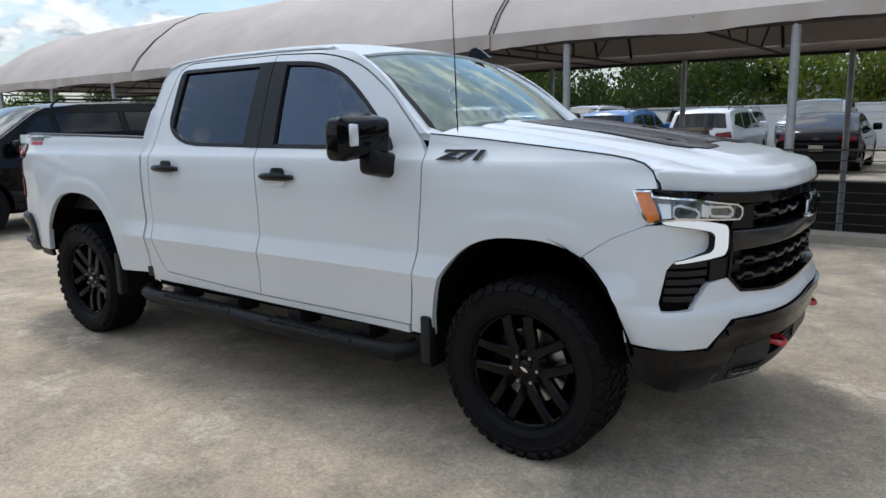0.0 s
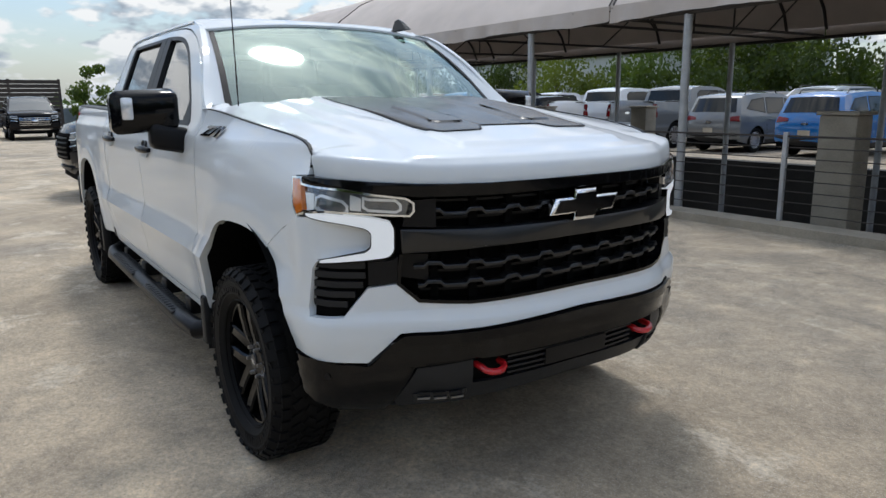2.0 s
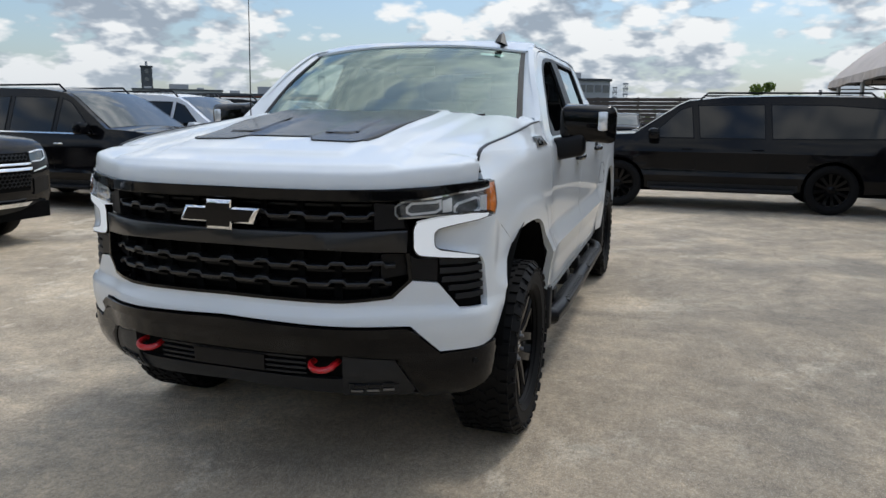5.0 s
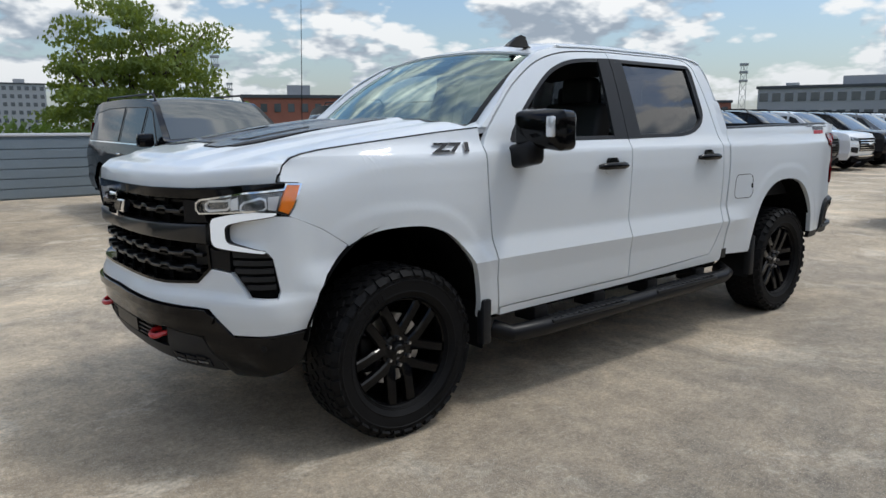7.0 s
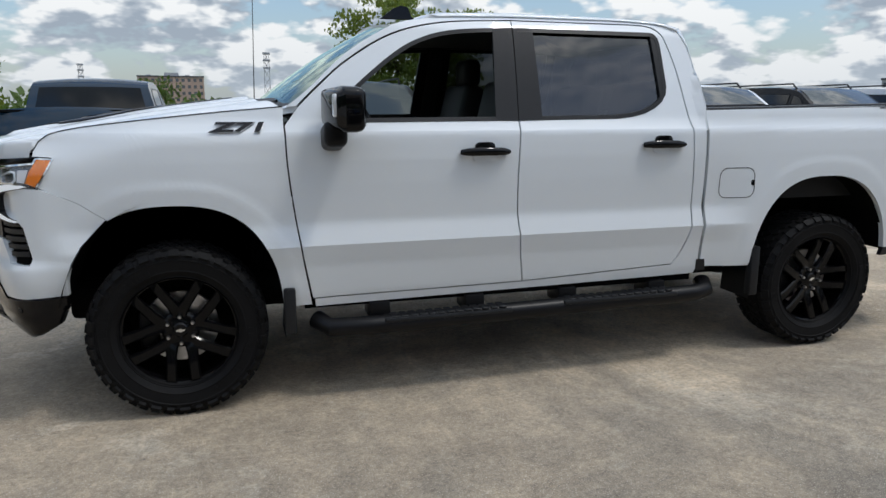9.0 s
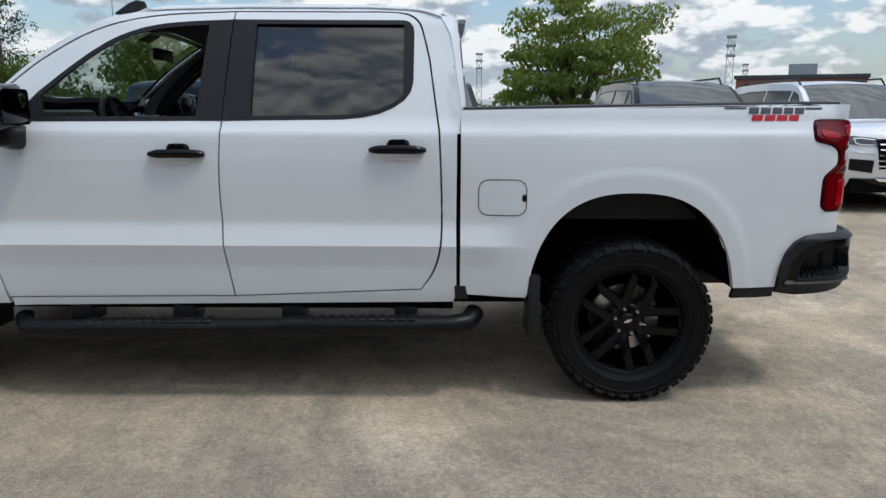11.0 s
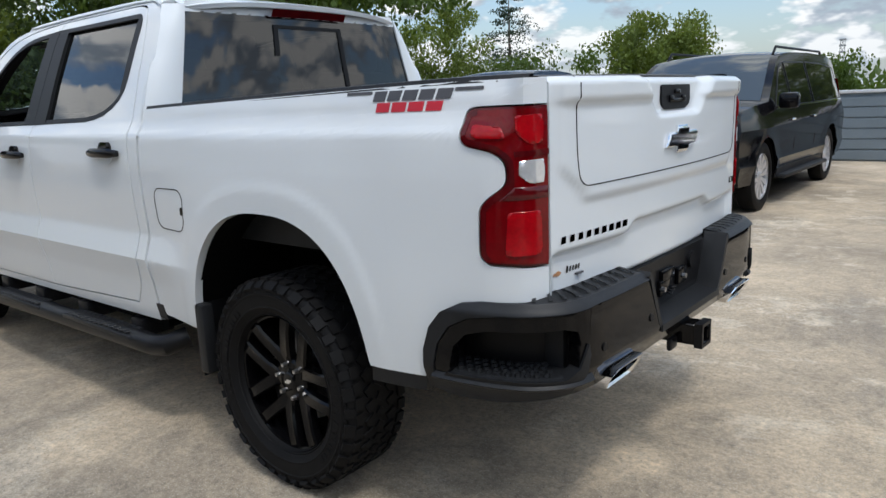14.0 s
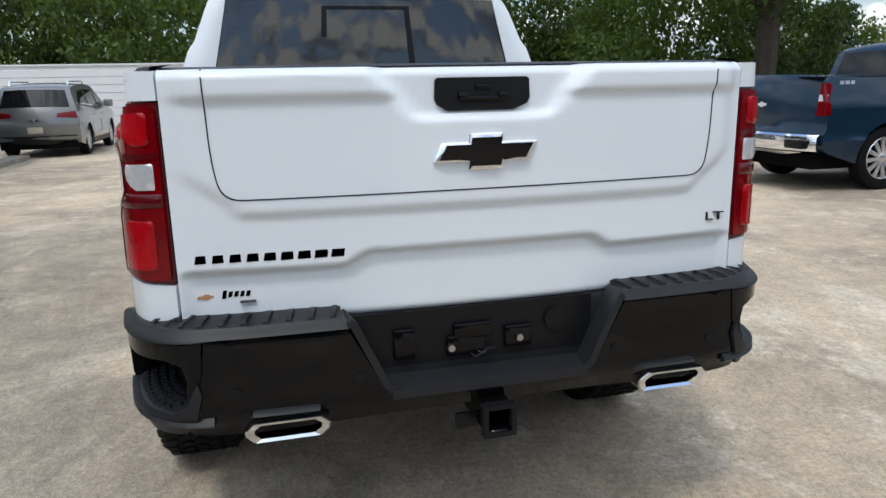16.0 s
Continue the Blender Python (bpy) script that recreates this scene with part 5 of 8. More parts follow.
gate = part("tailgate", sheet([(-0.798, 0.835), (0.798, 0.835), (0.80, 1.40), (0.80, 1.494), (-0.80, 1.494), (-0.80, 1.40)], lambda y, z, w: Vector((gate_x(y, z) + w, y, z)), 0.018, 0.05, 0.009), WHITE_PAINT, truck, "white tailgate with an inner drop panel", sharp=60)
panel_path = soft_open([(0.695, 1.494), (0.69, 1.28), (0.672, 1.178), (0.56, 1.178), (-0.56, 1.178), (-0.672, 1.178), (-0.69, 1.28), (-0.695, 1.494)], 0.075, 7)
part("inner_panel_gap", ribbon(fine(panel_path, 0.02), 0.0032, lambda y, z, w: Vector((gate_x(y, z) - 0.0015 + w, y, z)), 0.004), BLACK_SATIN, gate, "thin dark gap of the drop panel")
part("gate_top_cap", sheet([(-0.80, -4.782), (0.80, -4.782), (0.80, -4.73), (-0.80, -4.73)], lambda y, x, w: Vector((x - 0.048 * (1 - min(abs(y) / 0.80, 1.0) ** 2.2), y, 1.496 + 0.006 * smooth(-4.782, -4.765, x) - w)), 0.1, 0.014), BLACK_PLASTIC, gate, "black tailgate top cap")
part("gate_inner", solid(-4.77, -4.73, -0.79, 0.79, 0.86, 1.49), BLACK_PLASTIC, gate)
handle = part("gate_handle", sheet([(0.12, 1.464), (0.128, 1.458), (0.13, 1.41), (0.122, 1.395), (0.095, 1.380), (-0.085, 1.380), (-0.122, 1.395), (-0.13, 1.41), (-0.128, 1.458), (-0.12, 1.464)], lambda y, z, w: Vector((-4.858 + w, y, z)), 0.05, 0.03), BLACK_SATIN, truck, "black tailgate handle with camera")
part("handle_grip", solid(-4.866, -4.850, -0.062, 0.062, 1.402, 1.418, 0.005), BLACK_GLOSS, handle)
for y in (-0.055, 0.055):
    part("handle_button", solid(-4.868, -4.850, y - 0.014, y + 0.014, 1.404, 1.428, 0.005), BLACK_GLOSS, handle)
part("rear_camera", solid(-4.866, -4.850, -0.022, 0.022, 1.432, 1.448, 0.004), BLACK_GLOSS, handle)
remb = part("tailgate_emblem", sheet([(y, z + 1.275) for y, z in bowtie(0.285, 0.094, 0.02)], lambda y, z, w: Vector((-4.890 + w, -y, z)), 0.1, 0.027, soft=0.010), CHROME, truck, "black cross-shaped emblem with chrome edge")
part("emblem_fill", sheet([(y * 0.90, z * 0.78 + 1.275) for y, z in bowtie(0.285, 0.094, 0.02)], lambda y, z, w: Vector((-4.893 + w, -y, z)), 0.1, 0.01), BLACK_GLOSS, remb)
RM = lambda y, z, x=-4.822: Matrix.Translation((x, y, z)) @ Matrix(((0, 0, -1), (-1, 0, 0), (0, 1, 0))).to_4x4()


def raised_marks(name, label, n, width, height, gap, material, m, parent=None, slant=0.0, depth=0.006):
    """A row of plain raised blocks that stands for lettering."""
    first = None
    total = n * width + (n - 1) * gap
    for k in range(n):
        x = -total / 2 + k * (width + gap)
        if first is None:
            bm = bmesh.new()
            f = bm.faces.new([bm.verts.new(p) for p in ((0, -height / 2, 0), (width, -height / 2, 0), (width + slant, height / 2, 0), (slant, height / 2, 0))])
            bmesh.ops.solidify(bm, geom=[f], thickness=depth)
            first = part(name, bm, material, parent or truck, label, flat=True)
            first.matrix_basis = m @ Matrix.Translation((x, 0, 0))
        else:
            same_mesh(first, name, parent or truck, m @ Matrix.Translation((x, 0, 0)))


for k in range(9):
    y = 0.755 - 0.0425 * k
    raised_marks("tailgate_mark", "black raised block of a name plate", 1, 0.034, 0.021, 0.0, BLACK_GLOSS, RM(y - 0.017, 1.027, gate_x(y - 0.02, 1.027) - 0.001), slant=0.004)
writing("LT", 0.050, BLACK_GLOSS, RM(-0.735, 1.045, -4.827) @ Matrix.Diagonal((1.2, 0.72, 1, 1)), truck, 0.003, "trim_lettering", "black raised letters LT")
for k in range(5):
    y = 0.692 - 0.015 * k
    raised_marks("dealer_mark", "small black sticker bar", 1, 0.010, 0.022 if k == 0 else 0.015, 0.0, BLACK_SATIN, RM(y, 0.927, gate_x(y, 0.927) - 0.002), slant=0.004, depth=0.0015)
part("dealer_logo", sheet(bowtie(0.05, 0.014, 0.01), lambda y, z, w: Vector((gate_x(0.735, 0.922) - 0.002 + w, 0.735 - y, z + 0.922)), 0.1, 0.002), mat("gold_red", (0.45, 0.22, 0.10), 0.4), truck, "small gold and red dealer mark")
part("dealer_underline", solid(-4.8195, -4.81, 0.612, 0.652, 0.904, 0.909), DECAL_GREY, truck)

# tail lamps wrap the corners
LAMP_GLOW = mat("bright_red_lens", (0.34, 0.002, 0.006), 0.12, spec=0.25, coat=0.3, var=0.3, scale=16, fine=90)
for s in (1, -1):
    tm = lambda off: corner_map(off, s)
    ue = TAIL_END
    r = ue - 0.005
    tl = part("tail_lamp", sheet(LAMP, tm(0.0), 0.02, 0.05, 0.02), LAMP_DARK, truck, "red tail lamp with a clear middle band")
    lens = [(0.066, 1.410), (0.040, 1.402), (0.035, 1.338), (0.050, 1.320), (0.138, 1.299), (0.176, 1.270), (0.180, 1.203), (0.124, 1.162), (0.098, 1.136), (0.097, 1.006), (0.114, 0.986), (r, 0.976), (r, 1.411)]
    part("red_lens", sheet(soft(lens, 0.012), tm(0.008), 0.02, 0.02, 0.02), LAMP_RED, tl, "glossy deep red lens")
    rim = [(0.066, 1.410), (0.040, 1.402), (0.035, 1.338), (0.050, 1.320), (0.138, 1.299), (0.176, 1.270), (0.180, 1.203), (0.124, 1.162), (0.098, 1.136), (0.097, 1.006), (0.114, 0.986)]
    part("lens_rim", ribbon(fine(soft_open(rim, 0.012), 0.02), 0.013, tm(0.010), 0.01, side=1.0), LAMP_DARK, tl, "dark red rim of the lens")
    part("clear_lens", sheet(soft([(0.204, 1.270), (0.203, 1.232), (0.232, 1.208), (r - 0.016, 1.208), (r - 0.016, 1.273)], 0.006), tm(0.012), 0.02, 0.012, soft=0.004), LAMP_CLEAR, tl, "clear reversing lens")
    # inner light guides: brighter raised blocks, and dark bands between the lobes
    for outline in ([(0.172, 1.128), (r - 0.030, 1.132), (r - 0.028, 1.006), (0.164, 1.004)], [(0.060, 1.372), (0.150, 1.362), (0.168, 1.330), (0.066, 1.334)], [(0.186, 1.392), (r - 0.020, 1.396), (r - 0.020, 1.318), (0.232, 1.314), (0.196, 1.346)]):
        part("light_guide", sheet(soft(outline, 0.012), tm(0.013), 0.02, 0.010, soft=0.006), LAMP_GLOW, tl, "brighter red light guide")
    part("lens_band", sheet([(0.190, 1.198), (r, 1.198), (r, 1.166), (0.150, 1.160)], tm(0.012), 0.02, 0.008, soft=0.004), LAMP_DARK, tl)
    part("lens_band", sheet([(0.190, 1.296), (r, 1.300), (r, 1.284), (0.192, 1.282)], tm(0.012), 0.02, 0.008), LAMP_DARK, tl)
    # side graphic: grey strokes over red ones
    for dz, hgt, mt, n, x0, pitch in ((1.461, 0.030, DECAL_GREY, 5, -4.27, 0.058), (1.427, 0.028, DECAL_RED, 4, -4.285, 0.062)):
        for k in range(n):
            xa = x0 - pitch * k
            q = [(xa, dz - hgt / 2), (xa - pitch * 0.84, dz - hgt / 2), (xa - pitch * 0.84 - 0.006 * s, dz + hgt / 2), (xa - 0.006 * s, dz + hgt / 2)]
            part("bed_graphic", sheet(q, lambda x, z, w: Vector((x, s * (side_y(x, z) + 0.003 - w), z)), 0.2, 0.002), mt, truck, "grey and red sticker block on the bed side")
    for xa, xb in ((-4.155, -4.262), (-4.562, -4.65)):
        part("bed_graphic", sheet([(xa, 1.468), (xb, 1.468), (xb, 1.477), (xa, 1.477)], lambda x, z, w: Vector((x, s * (side_y(x, z) + 0.003 - w), z)), 0.2, 0.002), DECAL_GREY, truck, "thin grey sticker stroke")

# rear bumper: skin with a rolled top edge, corner steps, centre step, plate bay
rb = part("rear_bumper", solid(-4.845, -4.72, -0.78, 0.78, 0.60, 0.845, 0.02), BLACK_PLASTIC, truck, "black rear bumper with corner steps and tread pads")
PLAN_R = Plan([(-4.47, 0.978), (-4.60, 0.966), (-4.72, 0.942), (-4.82, 0.898), (-4.892, 0.818), (-4.918, 0.70), (-4.928, 0.50), (-4.934, 0.25), (-4.936, 0.0)])
outr = 1.0 if PLAN_R.at(0.1)[3] > 0 else -1.0
UE = float(PLAN_R.u[-1])


def bump_map(off, s):
    def fn(u, z, w):
        x, y, nx, ny = PLAN_R.at(u)
        k = outr * (off - w)
        # rolled over at the top, tucked in below
        roll = 0.030 * smooth(0.825, 0.872, z) ** 2 + 0.035 * smooth(0.66, 0.56, z)
        k -= outr * roll
        return Vector((x + nx * k, s * (y + ny * k), z))
    return fn


def plan_u(y):
    return float(np.interp(-y, -PLAN_R.y[20:], PLAN_R.u[20:]))


def pad_pt(u, inward, z, s):
    x, y, nx, ny = PLAN_R.at(u)
    return Vector((x - outr * nx * inward, s * (y - outr * ny * inward), z))


for s in (1, -1):
    u1, u2, u3 = plan_u(0.745), plan_u(0.385), plan_u(0.29)
    # upper roll: round the corner along the bed's foot
    part("bumper_roll", sheet([(0.0, 0.60), (0.004, 0.70), (0.028, 0.775), (0.072, 0.828), (0.13, 0.856), (0.20, 0.866), (u2 - 0.012, 0.868), (u2 + 0.004, 0.858), (u2 + 0.003, 0.848), (u2 - 0.006, 0.845), (u1 + 0.03, 0.844), (u1 - 0.03, 0.840), (0.26, 0.834), (0.165, 0.820), (0.098, 0.785), (0.056, 0.725), (0.040, 0.66), (0.036, 0.60)], bump_map(0.012, s), 0.02, 0.06, 0.010), BLACK_PLASTIC, rb, "grained black upper edge")
    part("corner_frame", sheet([(0.034, 0.60), (0.042, 0.66), (0.058, 0.722), (0.10, 0.782), (0.167, 0.817), (0.26, 0.831), (u1 - 0.03, 0.837), (u1 - 0.004, 0.838), (u1 - 0.010, 0.76), (u1 - 0.033, 0.66), (u1 - 0.055, 0.67), (u1 - 0.046, 0.74), (u1 - 0.056, 0.778), (u1 - 0.10, 0.792), (0.225, 0.786), (0.155, 0.768), (0.112, 0.725), (0.098, 0.67), (0.092, 0.60)], bump_map(0.006, s), 0.02, 0.05, 0.012), BLACK_GLOSS, rb, "gloss black surround of the corner step")
    part("bumper_face", sheet([(u1 - 0.035, 0.66), (u1 - 0.085, 0.60), (u1 - 0.06, 0.578), (u1 + 0.12, 0.570), (u3, 0.585), (UE, 0.588), (UE, 0.654), (u3 + 0.01, 0.656), (u3 - 0.012, 0.672), (u2 - 0.004, 0.841), (u1 + 0.03, 0.840), (u1 + 0.001, 0.838), (u1 - 0.006, 0.76)], bump_map(0.004, s), 0.025, 0.06, 0.016), BLACK_GLOSS, rb, "gloss black bumper face")
    # corner pocket with its tread
    part("corner_recess", sheet([(0.03, 0.575), (u1 + 0.0, 0.585), (u1, 0.80), (0.03, 0.79)], bump_map(-0.115, s), 0.03, 0.01), BLACK_SATIN, rb)
    part("pocket_wall", sheet([(u1 - 0.03, 0.60), (u1 - 0.004, 0.60), (u1 + 0.004, 0.80), (u1 - 0.034, 0.795)], bump_map(0.0, s), 0.02, 0.12), BLACK_SATIN, rb)
    part("pocket_wall", sheet([(0.045, 0.60), (0.065, 0.60), (0.075, 0.75), (0.055, 0.74)], bump_map(0.0, s), 0.02, 0.12), BLACK_SATIN, rb)
    bm = grid(lambda a, b: pad_pt(0.03 + (u1 - 0.02) * a, -0.012 + 0.135 * b, 0.640 - 0.022 * (1 - smooth(0.0, 0.14, b)) + 0.012 * b, s), lin(0, 1, 26), lin(0, 1, 10))
    part("corner_tread", thick(bm, 0.02), BLACK_PLASTIC, rb, "black grip pad in the corner step")
    part("step_nose", sheet([(0.0, 0.61), (0.05, 0.612), (0.09, 0.640), (u1 - 0.10, 0.640), (u1 - 0.055, 0.668), (u1 - 0.02, 0.735), (u1 - 0.012, 0.70), (u1 - 0.03, 0.635), (u1 - 0.075, 0.585), (0.25, 0.560), (0.10, 0.556), (0.0, 0.57)], bump_map(0.014, s), 0.02, 0.05, 0.012), BLACK_PLASTIC, rb, "rounded nose of the corner step")
    bm = bmesh.new()
    n = 11
    for a in range(n):
        for b in range(4):
            u = 0.085 + (u1 - 0.20) * (a + 0.5 * (b % 2)) / n
            p = pad_pt(u, 0.028 + 0.024 * b, 0.647 + 0.002 * b, s)
            bmesh.ops.create_cone(bm, cap_ends=True, segments=6, radius1=0.0115, radius2=0.009, depth=0.012, matrix=Matrix.Translation(p))
    part("grip_studs", bm, BLACK_PLASTIC, rb, "rows of small grip studs", flat=True)
    # top pad with raised cleats, following the corner
    part("top_pad", thick(grid(lambda a, b: pad_pt(0.12 + (u2 - 0.135) * a, 0.026 + 0.080 * b, 0.866 + 0.010 * b, s), lin(0, 1, 40), lin(0, 1, 6)), 0.02), BLACK_PLASTIC, rb, "black top tread pad")
    for k in range(12):
        u = 0.25 + (u2 - 0.29) * k / 11
        bm = grid(lambda a, b: pad_pt(u - 0.007 + 0.014 * a + 0.012 * b, 0.034 + 0.064 * b, 0.8675 + 0.008 * b + 0.0045 * (1 if 0.1 < b < 0.9 else 0.0), s), lin(0, 1, 2), [0, 0.12, 0.5, 0.88, 1])
        part("pad_cleat", thick(bm, -0.003), BLACK_PLASTIC, rb)
    # slope beside the centre step
    bm = bmesh.new()
    prof = [(0.378, 0.870), (0.366, 0.858), (0.285, 0.682), (0.268, 0.664), (0.22, 0.660)]
    rows = [[bm.verts.new((x, s * (y + (0.0 if x < -4.9 else 0.012)), z)) for y, z in prof] for x in (-4.938, -4.93, -4.84)]
    for a, b in zip(rows, rows[1:]):
        for q in range(len(prof) - 1):
            bm.faces.new((a[q], a[q + 1], b[q + 1], b[q]))
    part("step_cheek", thick(bm, 0.02), BLACK_PLASTIC, rb)
    for u, z in ((u1 + 0.07, 0.70), (u3 - 0.075, 0.71)):
        p, q = bump_map(-0.01, s)(u, z, 0), bump_map(0.008, s)(u, z, 0)
        part("parking_sensor", rod(bmesh.new(), p, q, 0.013, 14), BLACK_SATIN, rb)
    # tow chain and exhaust tip
    ex = bmesh.new()
    y0 = s * 0.555
    prof = [(-0.108, -0.012), (-0.085, -0.038), (0.088, -0.038), (0.108, -0.010), (0.108, 0.012), (0.088, 0.036), (-0.085, 0.036), (-0.108, 0.012)]
    loops = []
    for x, k in ((-4.70, 0.92), (-4.93, 1.0), (-4.935, 0.96), (-4.93, 0.88), (-4.80, 0.84)):
        loops.append([ex.verts.new((x - 0.02 * (pz / 0.038), y0 + py * (1 if k > 0.9 else 0.9) * k, 0.588 + pz * k * (1 if k > 0.9 else 0.86))) for py, pz in prof])
    for a, b in zip(loops, loops[1:]):
        for k in range(8):
            ex.faces.new((a[k], a[(k + 1) % 8], b[(k + 1) % 8], b[k]))
    tip = part("exhaust_tip", ex, CHROME, truck, "bright chrome six-sided exhaust tip", sharp=25)
    part("exhaust_inside", solid(-4.82, -4.79, y0 - 0.09, y0 + 0.09, 0.56, 0.616), VOID, tip)
part("centre_step", sheet([(-0.28, -4.942), (0.28, -4.942), (0.28, -4.84), (-0.28, -4.84)], lambda y, x, w: Vector((x, y, 0.662 + 0.08 * (x + 4.938) - w)), 0.1, 0.025), BLACK_PLASTIC, rb)
part("plate_bay", solid(-4.845, -4.83, -0.33, 0.40, 0.69, 0.845), BLACK_SATIN, rb)
part("gate_seal", solid(-4.80, -4.74, -0.79, 0.79, 0.815, 0.846), BLACK_SATIN, rb)
for y0, y1, z0, z1 in ((0.20, 0.26, 0.71, 0.80), (0.0, 0.11, 0.705, 0.765), (-0.02, 0.09, 0.755, 0.80), (-0.14, -0.06, 0.715, 0.78)):
    part("plate_bracket", solid(-4.862, -4.84, y0, y1, z0, z1, 0.006), BLACK_GLOSS, rb)
for y, z in ((0.10, 0.735), (-0.10, 0.745)):
    part("plate_bolt", rod(bmesh.new(), (-4.855, y, z), (-4.875, y, z), 0.010, 8), STEEL, rb)
part("plug_cover", rod(bmesh.new(), (-4.84, -0.215, 0.785), (-4.858, -0.215, 0.785), 0.034, 18), BLACK_SATIN, rb)
for k in range(3):
    part("plate_wire", tube([(-4.85, 0.05 - 0.02 * k, 0.72), (-4.87, 0.03 - 0.02 * k, 0.70 + 0.01 * k), (-4.86, -0.01 - 0.01 * k, 0.72)], 0.003, 5), BLACK_SATIN, rb)
# hitch receiver: a square tube
bm = bmesh.new()
for a, b, c, d in ((-0.04, 0.04, 0.588, 0.60), (-0.04, 0.04, 0.52, 0.532), (-0.04, -0.028, 0.52, 0.60), (0.028, 0.04, 0.52, 0.60)):
    box(bm, -4.99, -4.72, a, b, c, d, 0.004, 1)
hitch = part("hitch_receiver", bm, BLACK_GLOSS, truck, "black square hitch receiver")
part("hitch_collar", ribbon([(-0.046, 0.514), (0.046, 0.514), (0.046, 0.606), (-0.046, 0.606)], 0.013, lambda y, z, w: Vector((-4.995 + w, y, z)), 0.03, True), BLACK_SATIN, hitch)
part("chain_plate", solid(-4.90, -4.88, 0.03, 0.10, 0.50, 0.55, 0.01), BLACK_SATIN, hitch)
part("hitch_back", solid(-4.80, -4.78, -0.04, 0.04, 0.52, 0.60), VOID, hitch)

# ---- wheels ----
TYRE_R, TYRE_W = 0.418, 0.14


def make_wheel():
    """A wheel whose outer face looks along +y, its middle at the origin."""
    W = {}
    prof = [(0.262, 0.10), (0.270, 0.116), (0.274, 0.122), (0.278, 0.120), (0.284, 0.126), (0.300, 0.134), (0.303, 0.1375), (0.306, 0.1375), (0.309, 0.136), (0.335, 0.140), (0.352, 0.141), (0.355, 0.144), (0.359, 0.144), (0.362, 0.140), (0.372, 0.138), (0.392, 0.128), (0.404, 0.110), (0.407, 0.06), (0.408, 0.0), (0.407, -0.06), (0.404, -0.110), (0.385, -0.132), (0.335, -0.140), (0.285, -0.128), (0.255, -0.10)]
    W["tyre"] = (lathe(prof, 72), RUBBER)
    bm = bmesh.new()
    n = 46
    for k in range(n):
        a = 2 * math.pi * k / n
        for row, (y, w, l, twist, ph) in enumerate(((0.104, 0.030, 0.040, 0.0, 0.0), (0.052, 0.038, 0.030, 0.5, 0.4), (0.0, 0.034, 0.028, -0.6, 0.1), (-0.052, 0.038, 0.030, 0.5, 0.6), (-0.104, 0.030, 0.040, 0.0, 0.3))):
            ang = a + 2 * math.pi * ph / n
            h = 0.012 if row in (1, 2, 3) else 0.011
            m = Matrix.Rotation(-ang, 4, "Y") @ Matrix.Translation((0.406 + h / 2 - 0.003, y, 0)) @ Matrix.Rotation(twist, 4, "X")
            bmesh.ops.create_cube(bm, size=1.0, matrix=m @ Matrix.Diagonal((h, w * 1.15, l, 1)))
    for k in range(36):
        a = 2 * math.pi * k / 36
        m = Matrix.Rotation(-a, 4, "Y") @ Matrix.Translation((0.389, 0.131 if k % 2 else 0.129, 0)) @ Matrix.Rotation(radians(38), 4, "Z")
        bmesh.ops.create_cube(bm, size=1.0, matrix=m @ Matrix.Diagonal((0.014, 0.040, 0.046 if k % 2 else 0.032, 1)))
        m = Matrix.Rotation(-a - 0.04, 4, "Y") @ Matrix.Translation((0.366, 0.139, 0.004)) @ Matrix.Rotation(0.4, 4, "Y")
        bmesh.ops.create_cube(bm, size=1.0, matrix=m @ Matrix.Diagonal((0.010, 0.006, 0.034, 1)))
        if k % 18 < 8:
            m = Matrix.Rotation(-a * 0.62 - (1.2 if k > 17 else 0), 4, "Y") @ Matrix.Translation((0.330, 0.1395, 0))
            bmesh.ops.create_cube(bm, size=1.0, matrix=m @ Matrix.Diagonal((0.026, 0.004, 0.024 if k % 3 else 0.012, 1)))
        m = Matrix.Rotation(-a, 4, "Y") @ Matrix.Translation((0.389, -0.131, 0)) @ Matrix.Rotation(radians(-38), 4, "Z")
        bmesh.ops.create_cube(bm, size=1.0, matrix=m @ Matrix.Diagonal((0.006, 0.034, 0.040, 1)))
    # raised hook-shaped marks below the shoulder, and a ring of plain sidewall bars
    for k in range(26):
        a = 2 * math.pi * k / 26
        for rr, dz, lr, lz in ((0.377, 0.0, 0.005, 0.050), (0.369, -0.024, 0.018, 0.005), (0.361, -0.012, 0.004, 0.022)):
            m = Matrix.Rotation(-a, 4, "Y") @ Matrix.Translation((rr, 0.1395 - 0.35 * max(rr - 0.368, 0), dz))
            bmesh.ops.create_cube(bm, size=1.0, matrix=m @ Matrix.Diagonal((lr, 0.007, lz, 1)))
    for start, count in ((0.5, 9), (3.4, 11)):
        for k in range(count):
            m = Matrix.Rotation(-(start + 0.085 * k), 4, "Y") @ Matrix.Translation((0.325, 0.1395, 0))
            bmesh.ops.create_cube(bm, size=1.0, matrix=m @ Matrix.Diagonal((0.024, 0.005, 0.020 if k % 3 else 0.010, 1)))
    W["tread_block"] = (bm, RUBBER)
    W["rim"] = (lathe([(0.266, 0.118), (0.271, 0.112), (0.268, 0.100), (0.256, 0.094), (0.250, 0.060), (0.240, 0.0), (0.236, -0.10), (0.262, -0.118)], 72), RIM_BLACK)
    # five twin spokes, the two legs of each parallel
    bm = bmesh.new()
